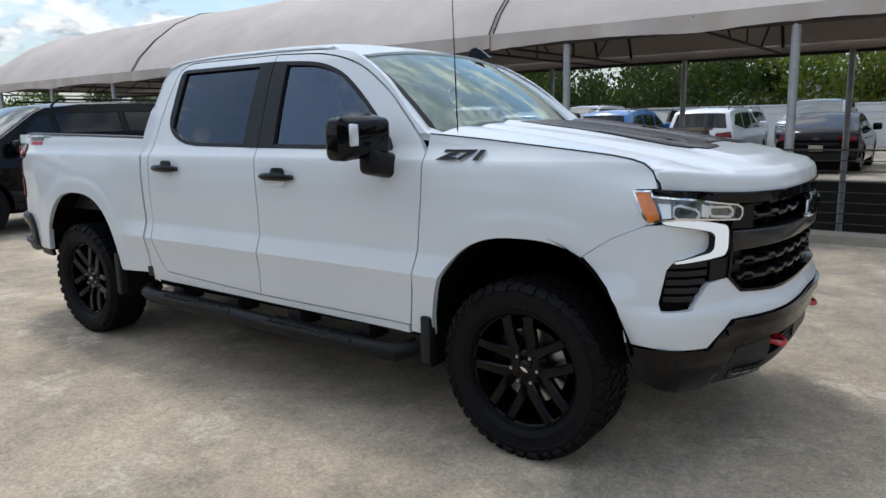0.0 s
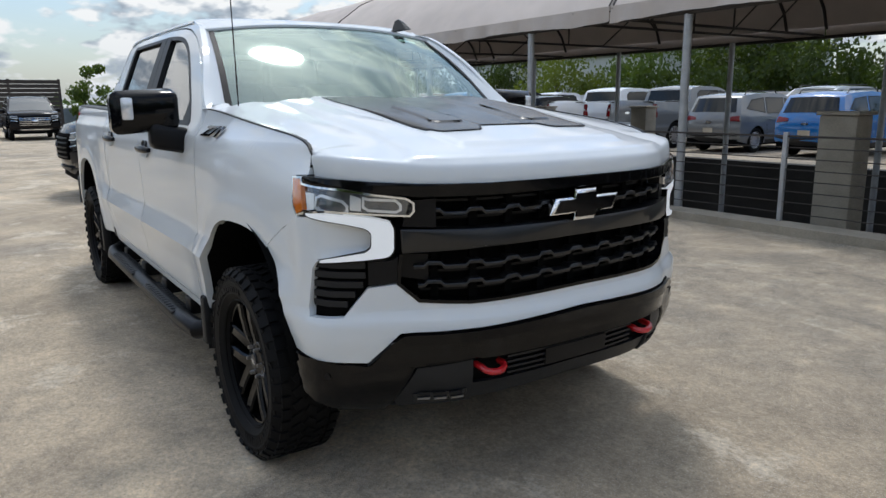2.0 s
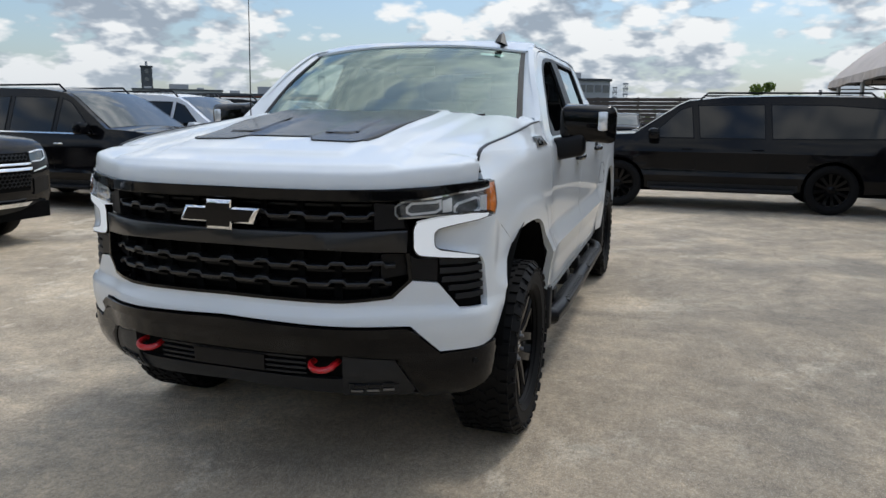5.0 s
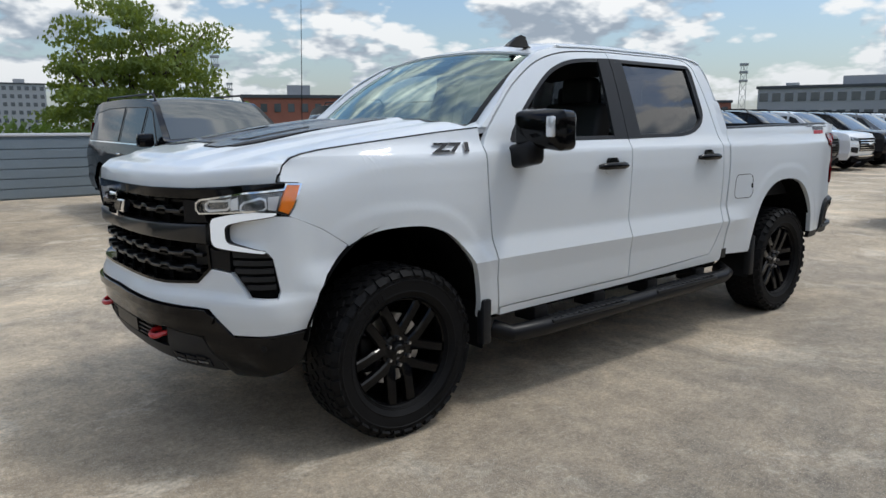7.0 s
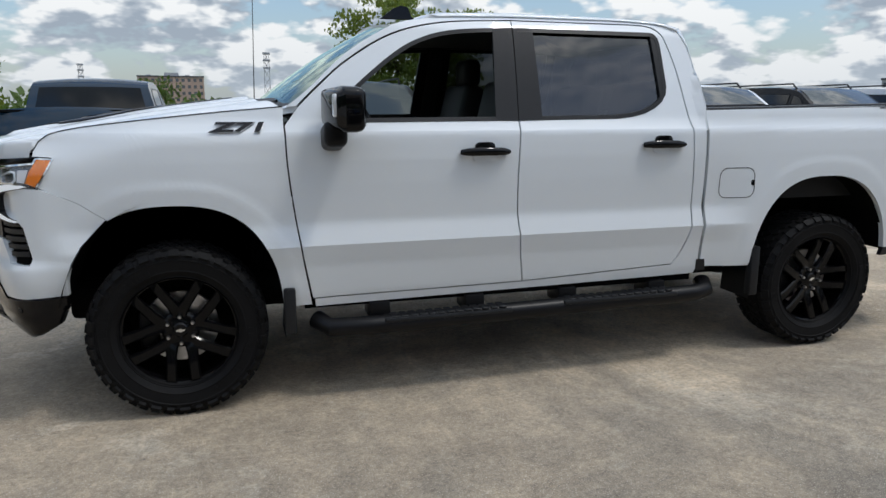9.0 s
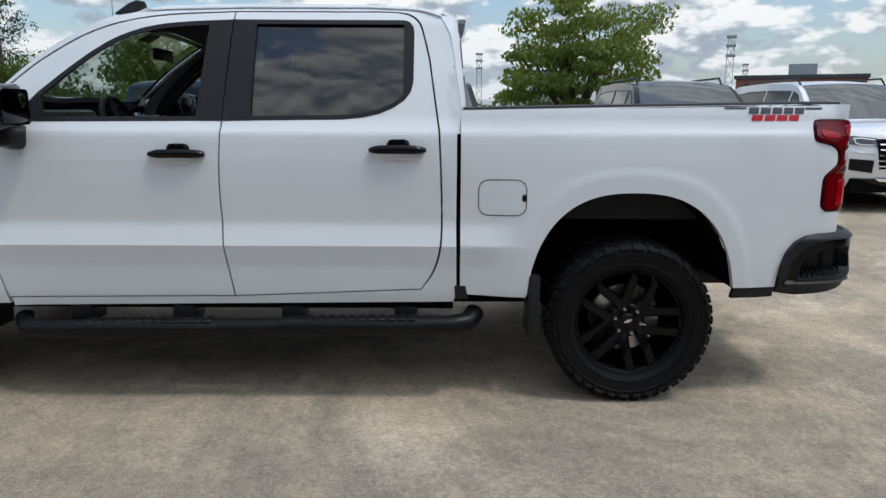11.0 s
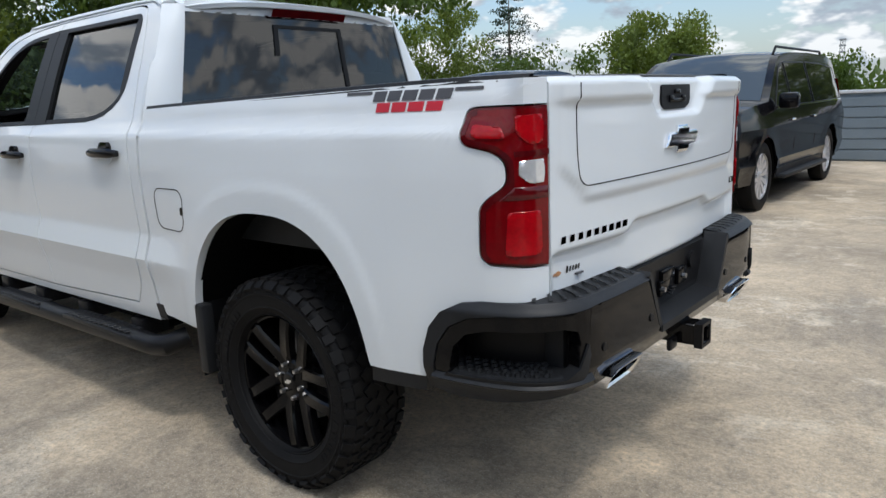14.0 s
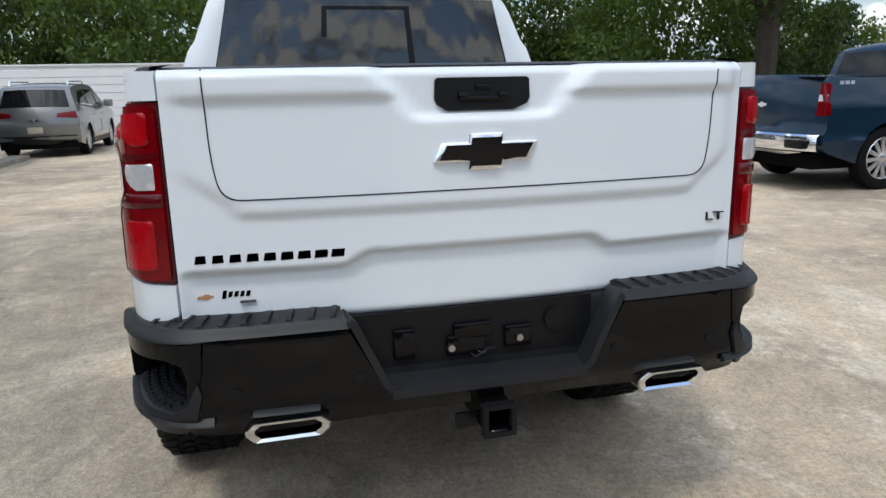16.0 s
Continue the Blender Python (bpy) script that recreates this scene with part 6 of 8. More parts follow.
    for sgn in (-1, 1):
        rows = []
        for r, off, wd, y in ((0.055, 0.036, 0.036, 0.074), (0.085, 0.046, 0.030, 0.082), (0.13, 0.050, 0.0255, 0.092), (0.20, 0.053, 0.0245, 0.102), (0.245, 0.056, 0.026, 0.104), (0.266, 0.058, 0.032, 0.100)):
            c = off * sgn
            sect = []
            for dz, dy in ((-wd, -0.040), (-wd, -0.010), (-wd * 0.72, -0.001), (0, -0.003), (wd * 0.72, -0.001), (wd, -0.010), (wd, -0.040)):
                sect.append(bm.verts.new((r, y + dy, c + dz)))
            rows.append(sect)
        for q, t in zip(rows, rows[1:]):
            for i in range(6):
                bm.faces.new((q[i], q[i + 1], t[i + 1], t[i]))
    W["spoke"] = (bm, RIM_BLACK)
    W["hub"] = (lathe([(0.0, 0.078), (0.035, 0.080), (0.042, 0.076), (0.078, 0.074), (0.088, 0.066), (0.090, 0.02)], 36), RIM_BLACK)
    W["lug_nut"] = (rod(bmesh.new(), (0.066, 0.072, 0), (0.066, 0.092, 0), 0.0105, 6, 0.008), STEEL)
    bm = lathe([(0.0, 0.086), (0.030, 0.085), (0.036, 0.080), (0.037, 0.074)], 28)
    W["centre_cap"] = (bm, BLACK_GLOSS)
    W["cap_emblem"] = (sheet(bowtie(0.042, 0.016, 0.01), lambda x, z, w: Vector((-x, 0.0875 - w, z)), 0.1, 0.003), CHROME)
    W["brake_disc"] = (lathe([(0.06, 0.0), (0.175, 0.004), (0.178, -0.01), (0.175, -0.024), (0.06, -0.03)], 40), STEEL)
    W["brake_caliper"] = (solid(0.10, 0.19, -0.05, 0.035, -0.09, 0.09, 0.02), BLACK_SATIN)
    W["wheel_back"] = (lathe([(0.0, -0.06), (0.24, -0.06)], 32), VOID)
    return W


def place_wheels():
    first = {}
    turned = {"spoke": [radians(-90 + 72 * k) for k in range(5)], "lug_nut": [radians(30 + 60 * k) for k in range(6)]}
    for idx, (x, s) in enumerate(((0.0, 1), (0.0, -1), (-WB, 1), (-WB, -1))):
        m = pose(x, s * 0.868, HUB_Z, 0, [0, -28, 18, 10][idx], 0 if s > 0 else 180)
        if not first:
            W = make_wheel()
            bm, ma = W.pop("rim")
            first["wheel"] = part("wheel", bm, ma, truck, "gloss black twin-spoke wheel with all-terrain tyre")
            first["wheel"].matrix_basis = m
            rim = first["wheel"]
            for name, (bm, ma) in W.items():
                first[name] = part(name, bm, ma, rim, flat=name == "tread_block", sharp=30)
                if name in turned:
                    first[name].matrix_basis = Matrix.Rotation(-turned[name][0], 4, "Y")
        else:
            rim = same_mesh(first["wheel"], "wheel", truck, m)
        for name, ob in first.items():
            if name == "wheel":
                continue
            for a in turned.get(name, [0.0]):
                if idx == 0 and a == turned.get(name, [0.0])[0]:
                    continue
                same_mesh(ob, name, rim, Matrix.Rotation(-a, 4, "Y"))


place_wheels()

# ---- cabin ----
for y in (-0.42, 0.42):
    for x, kind in ((-1.55, "front_seat"), (-2.45, "rear_seat")):
        bm = bmesh.new()
        box(bm, x - 0.22, x + 0.30, y - 0.27, y + 0.27, 0.95, 1.10, 0.05, 3)
        st = part(kind, bm, LEATHER, truck, "black leather seat")
        bm = bmesh.new()
        box(bm, -0.07, 0.08, y - 0.26, y + 0.26, 0.0, 0.62, 0.05, 3, Matrix.Translation((x - 0.20, 0, 1.02)) @ Matrix.Rotation(radians(-14), 4, "Y"))
        part("backrest", bm, LEATHER, st)
        bm = bmesh.new()
        box(bm, x - 0.42, x - 0.30, y - 0.13, y + 0.13, 1.62, 1.80, 0.04, 3)
        part("headrest", bm, LEATHER, st)
bm = bmesh.new()
box(bm, -0.95, -0.50, -0.80, 0.80, 1.02, 1.40, 0.06, 3)
box(bm, -0.80, -0.60, 0.22, 0.58, 1.36, 1.45, 0.03, 2)
part("dashboard", bm, LEATHER, truck, "black dashboard")
part("centre_screen", solid(-0.99, -0.955, -0.20, 0.14, 1.24, 1.42, 0.01), SCREEN, truck, "dark centre screen")
bm = bmesh.new()
ringm = Matrix.Translation((-1.04, 0.42, 1.345)) @ Matrix.Rotation(radians(-65), 4, "Y")
pts = [ringm @ Vector((0.19 * math.cos(a), 0.19 * math.sin(a), 0)) for a in lin(0, 2 * math.pi, 28)]
wheel_ob = part("steering_wheel", tube(pts, 0.015, 8), LEATHER, truck, "black steering wheel")
bm = bmesh.new()
for a in (0.0, 2.1, 4.2):
    rod(bm, ringm @ Vector((0, 0, 0)), ringm @ Vector((0.19 * math.cos(a), 0.19 * math.sin(a), 0)), 0.018, 8)
rod(bm, ringm @ Vector((0, 0, 0.0)), (-0.85, 0.42, 1.2), 0.03, 8)
part("wheel_spoke", bm, LEATHER, wheel_ob)
part("rear_view_mirror", solid(-1.13, -1.10, -0.13, 0.13, 1.74, 1.81, 0.012), BLACK_SATIN, truck)
part("headliner", grid(lambda y, x: Vector((x, y, roof_z(x, y) - 0.06)), lin(-0.66, 0.66, 6), lin(-1.2, -2.8, 6)), mat("headliner", (0.10, 0.10, 0.10), 0.9), truck)
part("cabin_floor", solid(-2.85, -0.6, -0.88, 0.88, 0.62, 0.70), LEATHER, truck)
for s in (1, -1):
    bm = sheet([(-0.70, 0.70), (-2.75, 0.70), (-2.75, 1.39), (-0.70, 1.38)], side_map(-0.075), 0.3, 0.02)
    part("door_card", bm if s > 0 else mirror(bm), LEATHER, truck)


# ---- parked vehicles ----
PAINTS = {
    "black": mat("black_car_paint", (0.004, 0.004, 0.005), 0.10, spec=0.24, var=0.1, scale=2),
    "white": mat("white_car_paint", (0.76, 0.77, 0.78), 0.24, coat=1.0, var=0.02, scale=2),
    "blue": mat("blue_car_paint", (0.012, 0.14, 0.42), 0.2, coat=1.0, var=0.12, scale=2),
    "navy": mat("navy_car_paint", (0.008, 0.025, 0.048), 0.2, spec=0.3, coat=0.35, var=0.12, scale=2),
    "grey": mat("grey_car_paint", (0.16, 0.17, 0.18), 0.25, coat=1.0, var=0.08, scale=2),
    "silver": mat("silver_car_paint", (0.17, 0.175, 0.175), 0.28, metal=0.3, coat=1.0, var=0.06, scale=2),
    "red": mat("red_car_paint", (0.20, 0.012, 0.018), 0.2, coat=1.0, var=0.1, scale=2),
}
CAR_GLASS = mat("car_glass", (0.006, 0.007, 0.008), 0.04, spec=0.45, rvar=0.02, scale=4)
CAR_GLASS_PALE = mat("car_screen_glass", (0.045, 0.055, 0.055), 0.04, spec=0.7, coat=0.3, rvar=0.02, scale=4)
PLATE_GOLD = mat("plate_gold", (0.55, 0.47, 0.22), 0.5)
CAR_RIM = mat("alloy_rim", (0.72, 0.72, 0.74), 0.28, metal=0.7, var=0.1, scale=20)

KINDS = {
    "suv": dict(w=1.03, wheels=(1.62, -1.45), r=0.41, belt=1.14, tumble=0.17,
                sil=[(2.50, 0.36), (2.60, 0.46), (2.66, 0.62), (2.67, 0.85), (2.62, 1.05), (2.54, 1.15), (2.36, 1.20), (1.9, 1.25), (1.36, 1.28), (0.98, 1.53), (0.64, 1.76), (0.46, 1.84), (0.0, 1.90), (-0.9, 1.92), (-1.9, 1.90), (-2.30, 1.85), (-2.44, 1.78), (-2.58, 1.30), (-2.65, 1.05), (-2.67, 0.75), (-2.64, 0.48), (-2.56, 0.38)],
                ws=(8, 11), rear=(16, 17),
                glass=[[(1.13, 1.21), (0.62, 1.70), (0.42, 1.765), (0.36, 1.21)], [(0.28, 1.21), (0.34, 1.77), (-0.58, 1.79), (-0.62, 1.21)], [(-0.71, 1.21), (-0.66, 1.79), (-1.45, 1.78), (-2.12, 1.72), (-2.30, 1.24)]]),
    "long_suv": dict(w=1.03, wheels=(1.80, -1.60), r=0.41, belt=1.14, tumble=0.17,
                sil=[(2.70, 0.36), (2.80, 0.46), (2.86, 0.62), (2.87, 0.85), (2.82, 1.05), (2.74, 1.15), (2.56, 1.20), (2.1, 1.25), (1.56, 1.28), (1.18, 1.53), (0.84, 1.76), (0.66, 1.84), (0.1, 1.90), (-0.9, 1.92), (-2.1, 1.90), (-2.52, 1.85), (-2.66, 1.78), (-2.78, 1.30), (-2.85, 1.05), (-2.87, 0.75), (-2.84, 0.48), (-2.76, 0.38)],
                ws=(8, 11), rear=(16, 17),
                glass=[[(1.33, 1.21), (0.82, 1.70), (0.62, 1.765), (0.56, 1.21)], [(0.48, 1.21), (0.54, 1.77), (-0.52, 1.79), (-0.56, 1.21)], [(-0.65, 1.21), (-0.60, 1.79), (-1.55, 1.78), (-2.34, 1.72), (-2.50, 1.24)]]),
    "crossover": dict(w=0.92, wheels=(1.36, -1.36), r=0.35, belt=1.02, tumble=0.19,
                sil=[(2.12, 0.30), (2.26, 0.40), (2.30, 0.62), (2.27, 0.80), (2.12, 0.92), (1.6, 1.01), (1.16, 1.06), (0.72, 1.33), (0.34, 1.56), (0.1, 1.62), (-0.5, 1.66), (-1.3, 1.63), (-1.86, 1.57), (-2.0, 1.50), (-2.20, 1.12), (-2.30, 0.95), (-2.33, 0.70), (-2.30, 0.42), (-2.18, 0.32)],
                ws=(6, 8), rear=(13, 14),
                glass=[[(0.92, 1.08), (0.36, 1.48), (0.16, 1.52), (0.10, 1.08)], [(0.02, 1.08), (0.08, 1.53), (-0.80, 1.54), (-0.86, 1.08)], [(-0.94, 1.10), (-0.88, 1.54), (-1.50, 1.48), (-1.80, 1.22)]]),
    "sedan": dict(w=0.91, wheels=(1.42, -1.38), r=0.33, belt=0.94, tumble=0.22,
                sil=[(2.22, 0.26), (2.38, 0.38), (2.42, 0.55), (2.36, 0.70), (2.15, 0.80), (1.6, 0.90), (1.12, 0.96), (0.7, 1.16), (0.28, 1.36), (0.0, 1.42), (-0.5, 1.45), (-1.0, 1.40), (-1.4, 1.28), (-1.95, 1.06), (-2.32, 1.02), (-2.42, 0.92), (-2.45, 0.68), (-2.42, 0.42), (-2.32, 0.30)],
                ws=(6, 8), rear=(11, 13),
                glass=[[(0.88, 0.99), (0.30, 1.29), (0.06, 1.34), (0.02, 0.99)], [(-0.06, 0.99), (-0.02, 1.35), (-0.72, 1.35), (-1.05, 1.24), (-1.15, 1.0)]]),
    "pickup": dict(w=1.01, wheels=(1.86, -1.80), r=0.41, belt=1.22, tumble=0.16,
                sil=[(2.72, 0.42), (2.82, 0.52), (2.87, 0.70), (2.87, 0.95), (2.80, 1.18), (2.60, 1.26), (2.0, 1.33), (1.48, 1.36), (1.06, 1.62), (0.78, 1.80), (0.56, 1.87), (0.1, 1.91), (-0.55, 1.90), (-0.86, 1.86), (-0.98, 1.78), (-1.04, 1.46), (-1.06, 1.42), (-2.2, 1.435), (-2.84, 1.445), (-2.90, 1.40), (-2.92, 0.95), (-2.90, 0.80), (-2.98, 0.72), (-2.98, 0.58), (-2.84, 0.50)],
                ws=(7, 9), rear=(14, 15),
                glass=[[(1.22, 1.29), (0.76, 1.73), (0.52, 1.785), (0.48, 1.29)], [(0.40, 1.29), (0.44, 1.79), (-0.52, 1.79), (-0.68, 1.68), (-0.70, 1.34), (-0.6, 1.29)]]),
}
SPOKE_CACHE = {}


def car_wheel_meshes(r, dark):
    key = (r, dark)
    if key in SPOKE_CACHE:
        return SPOKE_CACHE[key]
    k = r / 0.40
    tyre = lathe([(0.26 * k, 0.08), (0.30 * k, 0.105), (0.36 * k, 0.105), (0.392 * k, 0.09), (0.40 * k, 0.05), (0.40 * k, -0.05), (0.39 * k, -0.09), (0.30 * k, -0.10), (0.24 * k, -0.08)], 40)
    rim = lathe([(0.262 * k, 0.092), (0.268 * k, 0.086), (0.25 * k, 0.07), (0.235 * k, -0.06)], 40)
    sp = bmesh.new()
    for i in range(6):
        a = 2 * math.pi * i / 6
        for sg in (-1, 1):
            rows = []
            for rr, off, wd, y in ((0.03, 0.012, 0.024, 0.062), (0.12, 0.032, 0.022, 0.078), (0.255, 0.066, 0.030, 0.084)):
                sect = [Vector((rr * k, y + dy, sg * off * k + dz)) for dz, dy in ((-wd, -0.025), (-wd, -0.004), (wd, -0.004), (wd, -0.025))]
                rows.append([sp.verts.new(Matrix.Rotation(-a, 3, "Y") @ p) for p in sect])
            for q, t in zip(rows, rows[1:]):
                for j in range(3):
                    sp.faces.new((q[j], q[j + 1], t[j + 1], t[j]))
    hub = lathe([(0.0, 0.080), (0.04 * k, 0.078), (0.06 * k, 0.066), (0.07 * k, 0.03)], 20)
    back = lathe([(0.0, -0.02), (0.235 * k, -0.02)], 24)
    ma = RIM_BLACK if dark else CAR_RIM
    SPOKE_CACHE[key] = [("wheel", rim, ma), ("tyre", tyre, RUBBER), ("spoke", sp, ma), ("hub", hub, ma), ("brake_drum", back, VOID)]
    return SPOKE_CACHE[key]


WHEEL_OBS = {}


def vehicle(name, label, category, kind, paint, at, turn, group, dark_wheels=False, chrome=True, rails=True, detail=True, cladding=True, honeycomb=False):
    K = KINDS[kind]
    body = PAINTS[paint]
    sil, wid, R = K["sil"], K["w"], K["r"]
    half = max(p[0] for p in sil)
    tail = min(p[0] for p in sil)
    v = thing(name, label, category, at, turn, group)
    fold, low = K["belt"] - 0.16, K["belt"] - 0.56

    def ey(x, z):
        y = wid - K["tumble"] * max(z - K["belt"], 0) / 0.62 - 0.03 * smooth(0.55, 0.30, z) - 0.02 * smooth(K["belt"] - 0.10, K["belt"] + 0.02, z)
        for cx in K["wheels"]:
            d = math.hypot(x - cx, z - R)
            y += 0.016 * (1 - smooth(R + 0.08, R + 0.22, d))
        # a waist fold and a lower fold along the doors
        y += lerp([(fold - 0.30, 0.0), (fold, 0.016), (fold + 0.09, 0.0)], z) + lerp([(low - 0.12, 0.0), (low, 0.020), (low + 0.07, 0.0)], z)
        return y - 0.05 * smooth(half - 0.9, half, x) - 0.04 * smooth(tail + 0.8, tail, x)

    def sx(x):
        for end, s in ((half, 1), (tail, -1)):
            k = end - s * 0.55
            if (x - k) * s > 0:
                return k + (x - k) * (1 - 0.20 / 0.55)
        return x

    smap = lambda off: (lambda x, z, w: Vector((x, ey(x, z) + off - w, z)))
    # side skins with wheel arches cut out
    bottom = []
    z0 = 0.36 if kind in ("suv", "long_suv", "pickup") else 0.26
    for cx in (K["wheels"][1], K["wheels"][0]):
        Ra = R + 0.055
        a0 = math.asin((z0 - R) / Ra)
        bottom += [(cx - Ra * math.cos(t), R + Ra * math.sin(t)) for t in [a0 + (math.pi - 2 * a0) * i / 14 for i in range(15)]]
    outline = [(sx(x), z) for x, z in sil] + bottom
    for s in (1, -1):
        bm = sheet(outline, smap(0.0), 0.16, 0.02, 0.07, creases=(fold, low))
        part("body_side", bm if s > 0 else mirror(bm), body, v)
        for g in K["glass"]:
            bm = sheet(g, smap(0.004), 0.2, 0.006)
            part("side_window", bm if s > 0 else mirror(bm), CAR_GLASS, v)
            bm = ribbon(fine(g, 0.2, True), 0.018, smap(0.007), 0.01, True, side=1.0)
            part("window_trim", bm if s > 0 else mirror(bm), BLACK_SATIN, v)
        if chrome:
            g0, g1 = K["glass"][0], K["glass"][-1]
            zb = K["glass"][0][0][1] - 0.022
            strip_path = [(g0[0][0] + 0.02, zb), (g1[-1][0] - 0.04, zb + (g1[-1][1] - g0[0][1]))]
            bm = ribbon(fine(strip_path, 0.2), 0.020, smap(0.009), 0.012, side=-1.0)
            part("belt_strip", bm if s > 0 else mirror(bm), CHROME, v, "bright strip below the windows")
        if detail:
            for g in K["glass"][:2]:
                x = g[-1][0] - 0.04 if g is K["glass"][0] else g[3 if len(g) == 4 else -1][0] - 0.04
                xx = min(p[0] for p in g) - 0.04
                zt = K["belt"] + 0.03
                gap = [(xx, zt), (xx - 0.01, 0.8), (xx + 0.02, 0.48)]
                bm = ribbon(gap, 0.006, smap(0.002), 0.004)
                part("door_gap", bm if s > 0 else mirror(bm), BLACK_SATIN, v)
                bm = tube([(xx + 0.06, ey(xx, zt - 0.14) + 0.012, zt - 0.13), (xx + 0.15, ey(xx, zt - 0.14) + 0.03, zt - 0.13), (xx + 0.24, ey(xx, zt - 0.14) + 0.012, zt - 0.13)], 0.014, 6)
                part("door_handle", bm if s > 0 else mirror(bm), CHROME if chrome else body, v)
            mx = K["glass"][0][0][0] - 0.10
            bm = solid(mx - 0.10, mx + 0.08, wid - 0.02, wid + 0.20, K["belt"] + 0.05, K["belt"] + 0.24, 0.04)
            part("mirror", bm if s > 0 else mirror(bm), body, v)
            if kind in ("suv", "long_suv"):
                xa, xb = K["wheels"][0] - R - 0.16, K["wheels"][1] + R + 0.16
                bm = solid(xb, xa, wid - 0.06, wid + 0.10, 0.335, 0.385, 0.015)
                for q in range(4):
                    xq = xb + (xa - xb) * (q + 0.5) / 4
                    box(bm, xq - 0.04, xq + 0.04, wid - 0.22, wid - 0.05, 0.33, 0.37)
                part("running_board", bm if s > 0 else mirror(bm), BLACK_PLASTIC, v, "black running board")
            if cladding:
                bm = sheet([(K["wheels"][0] - R - 0.10, z0 - 0.01), (K["wheels"][1] + R + 0.10, z0 - 0.01), (K["wheels"][1] + R + 0.10, z0 + 0.10), (K["wheels"][0] - R - 0.10, z0 + 0.10)], smap(0.008), 0.5, 0.03)
                part("sill_trim", bm if s > 0 else mirror(bm), BLACK_PLASTIC, v)
        for cx in K["wheels"]:
            bm = bmesh.new()
            arc = [(cx + (R + 0.06) * math.cos(t), R + (R + 0.06) * math.sin(t)) for t in [math.pi * i / 12 for i in range(13)]]
            rings = [[bm.verts.new((x, s * y, z)) for x, z in arc] for y in (wid - 0.45, wid - 0.02)]
            for i in range(12):
                bm.faces.new((rings[0][i], rings[0][i + 1], rings[1][i + 1], rings[1][i]))
            bm.faces.new(rings[0])
            part("wheel_well", bm, VOID, v)
            key = (R, dark_wheels)
            m = pose(cx, s * (wid - 0.12), R, 0, 23 if s > 0 else 51, 0 if s > 0 else 180)
            if key not in WHEEL_OBS:
                obs = []
                rim = None
                for nm, bmw, ma in car_wheel_meshes(R, dark_wheels):
                    ob = part(nm, bmw, ma, v if rim is None else rim)
                    if rim is None:
                        rim = ob
                        ob.matrix_basis = m
                    obs.append(ob)
                WHEEL_OBS[key] = obs
            else:
                src = WHEEL_OBS[key]
                rim = same_mesh(src[0], "wheel", v, m)
                for o in src[1:]:
                    same_mesh(o, o.name.split(".")[0], rim, Matrix())
    # the skin over the top, from bumper to bumper
    ts = [-1, -0.93, -0.75, -0.4, 0, 0.4, 0.75, 0.93, 1]

    def skin(i, t, off=0.0):
        x, z = sil[i]
        xe = sx(x)
        k = abs(t)
        a, b = sil[max(i - 1, 0)], sil[min(i + 1, len(sil) - 1)]
        nx, nz = (b[1] - a[1]), -(b[0] - a[0])
        n = math.hypot(nx, nz) or 1
        nx, nz = -nx / n * -1, -nz / n * -1
        up = max(nz, 0) if nz > 0 else 0
        crown = 0.045 * (1 - k ** 2) * abs(nz)
        return Vector((xe + (x - xe) * (1 - k ** 2.4) + off * nx, t * ey(xe, z), z + crown + off * nz))

    def strip(i0, i1, off=0.0, tt=None):
        bm = bmesh.new()
        rows = [[bm.verts.new(skin(i, t, off)) for t in (tt or ts)] for i in range(i0, i1 + 1)]
        for a, b in zip(rows, rows[1:]):
            for j in range(len(a) - 1):
                bm.faces.new((a[j], a[j + 1], b[j + 1], b[j]))
        return bm

    part("body_top", strip(0, len(sil) - 1), body, v, sharp=50)
    part("underbody", solid(tail + 0.15, half - 0.15, -wid + 0.12, wid - 0.12, z0 - 0.06, z0 + 0.12), VOID, v)
    ins = [-0.90, -0.75, -0.4, 0, 0.4, 0.75, 0.90]
    part("windscreen", strip(K["ws"][0], K["ws"][1], 0.006, ins), CAR_GLASS_PALE, v)
    part("rear_window", strip(K["rear"][0], K["rear"][1], 0.006, [t * 0.95 for t in ins]), CAR_GLASS, v)

    def end_map(sgn, off):
        pts = sil[:7] if sgn > 0 else sil[::-1]
        zs, xs = [], []
        for x, z in pts:
            if zs and z <= zs[-1] + 1e-4:
                continue
            zs.append(z)
            xs.append(x)
            if sgn < 0 and z > 1.75:
                break

        def fn(y, z, w):
            x = float(np.interp(z, zs, xs))
            xe = sx(x)
            k = min(abs(y) / ey(xe, z), 1.0)
            return Vector((xe + (x - xe) * (1 - k ** 2.4) + sgn * (off - w), y, z))
        return fn

    F, B = end_map(1, 0.008), end_map(-1, 0.008)
    zh = {"suv": 1.0, "long_suv": 1.0, "pickup": 1.08, "crossover": 0.78, "sedan": 0.66}[kind]
    big = kind in ("suv", "long_suv", "pickup")
    gh = 0.36 if big else 0.22
    gr = part("grille", sheet([(-0.58, zh - gh), (0.58, zh - gh), (0.64, zh + 0.06), (-0.64, zh + 0.06)], end_map(1, 0.018), 0.08, 0.03), VOID, v, "dark slatted grille")
    F2 = end_map(1, 0.034)
    n = 5 if big else 3
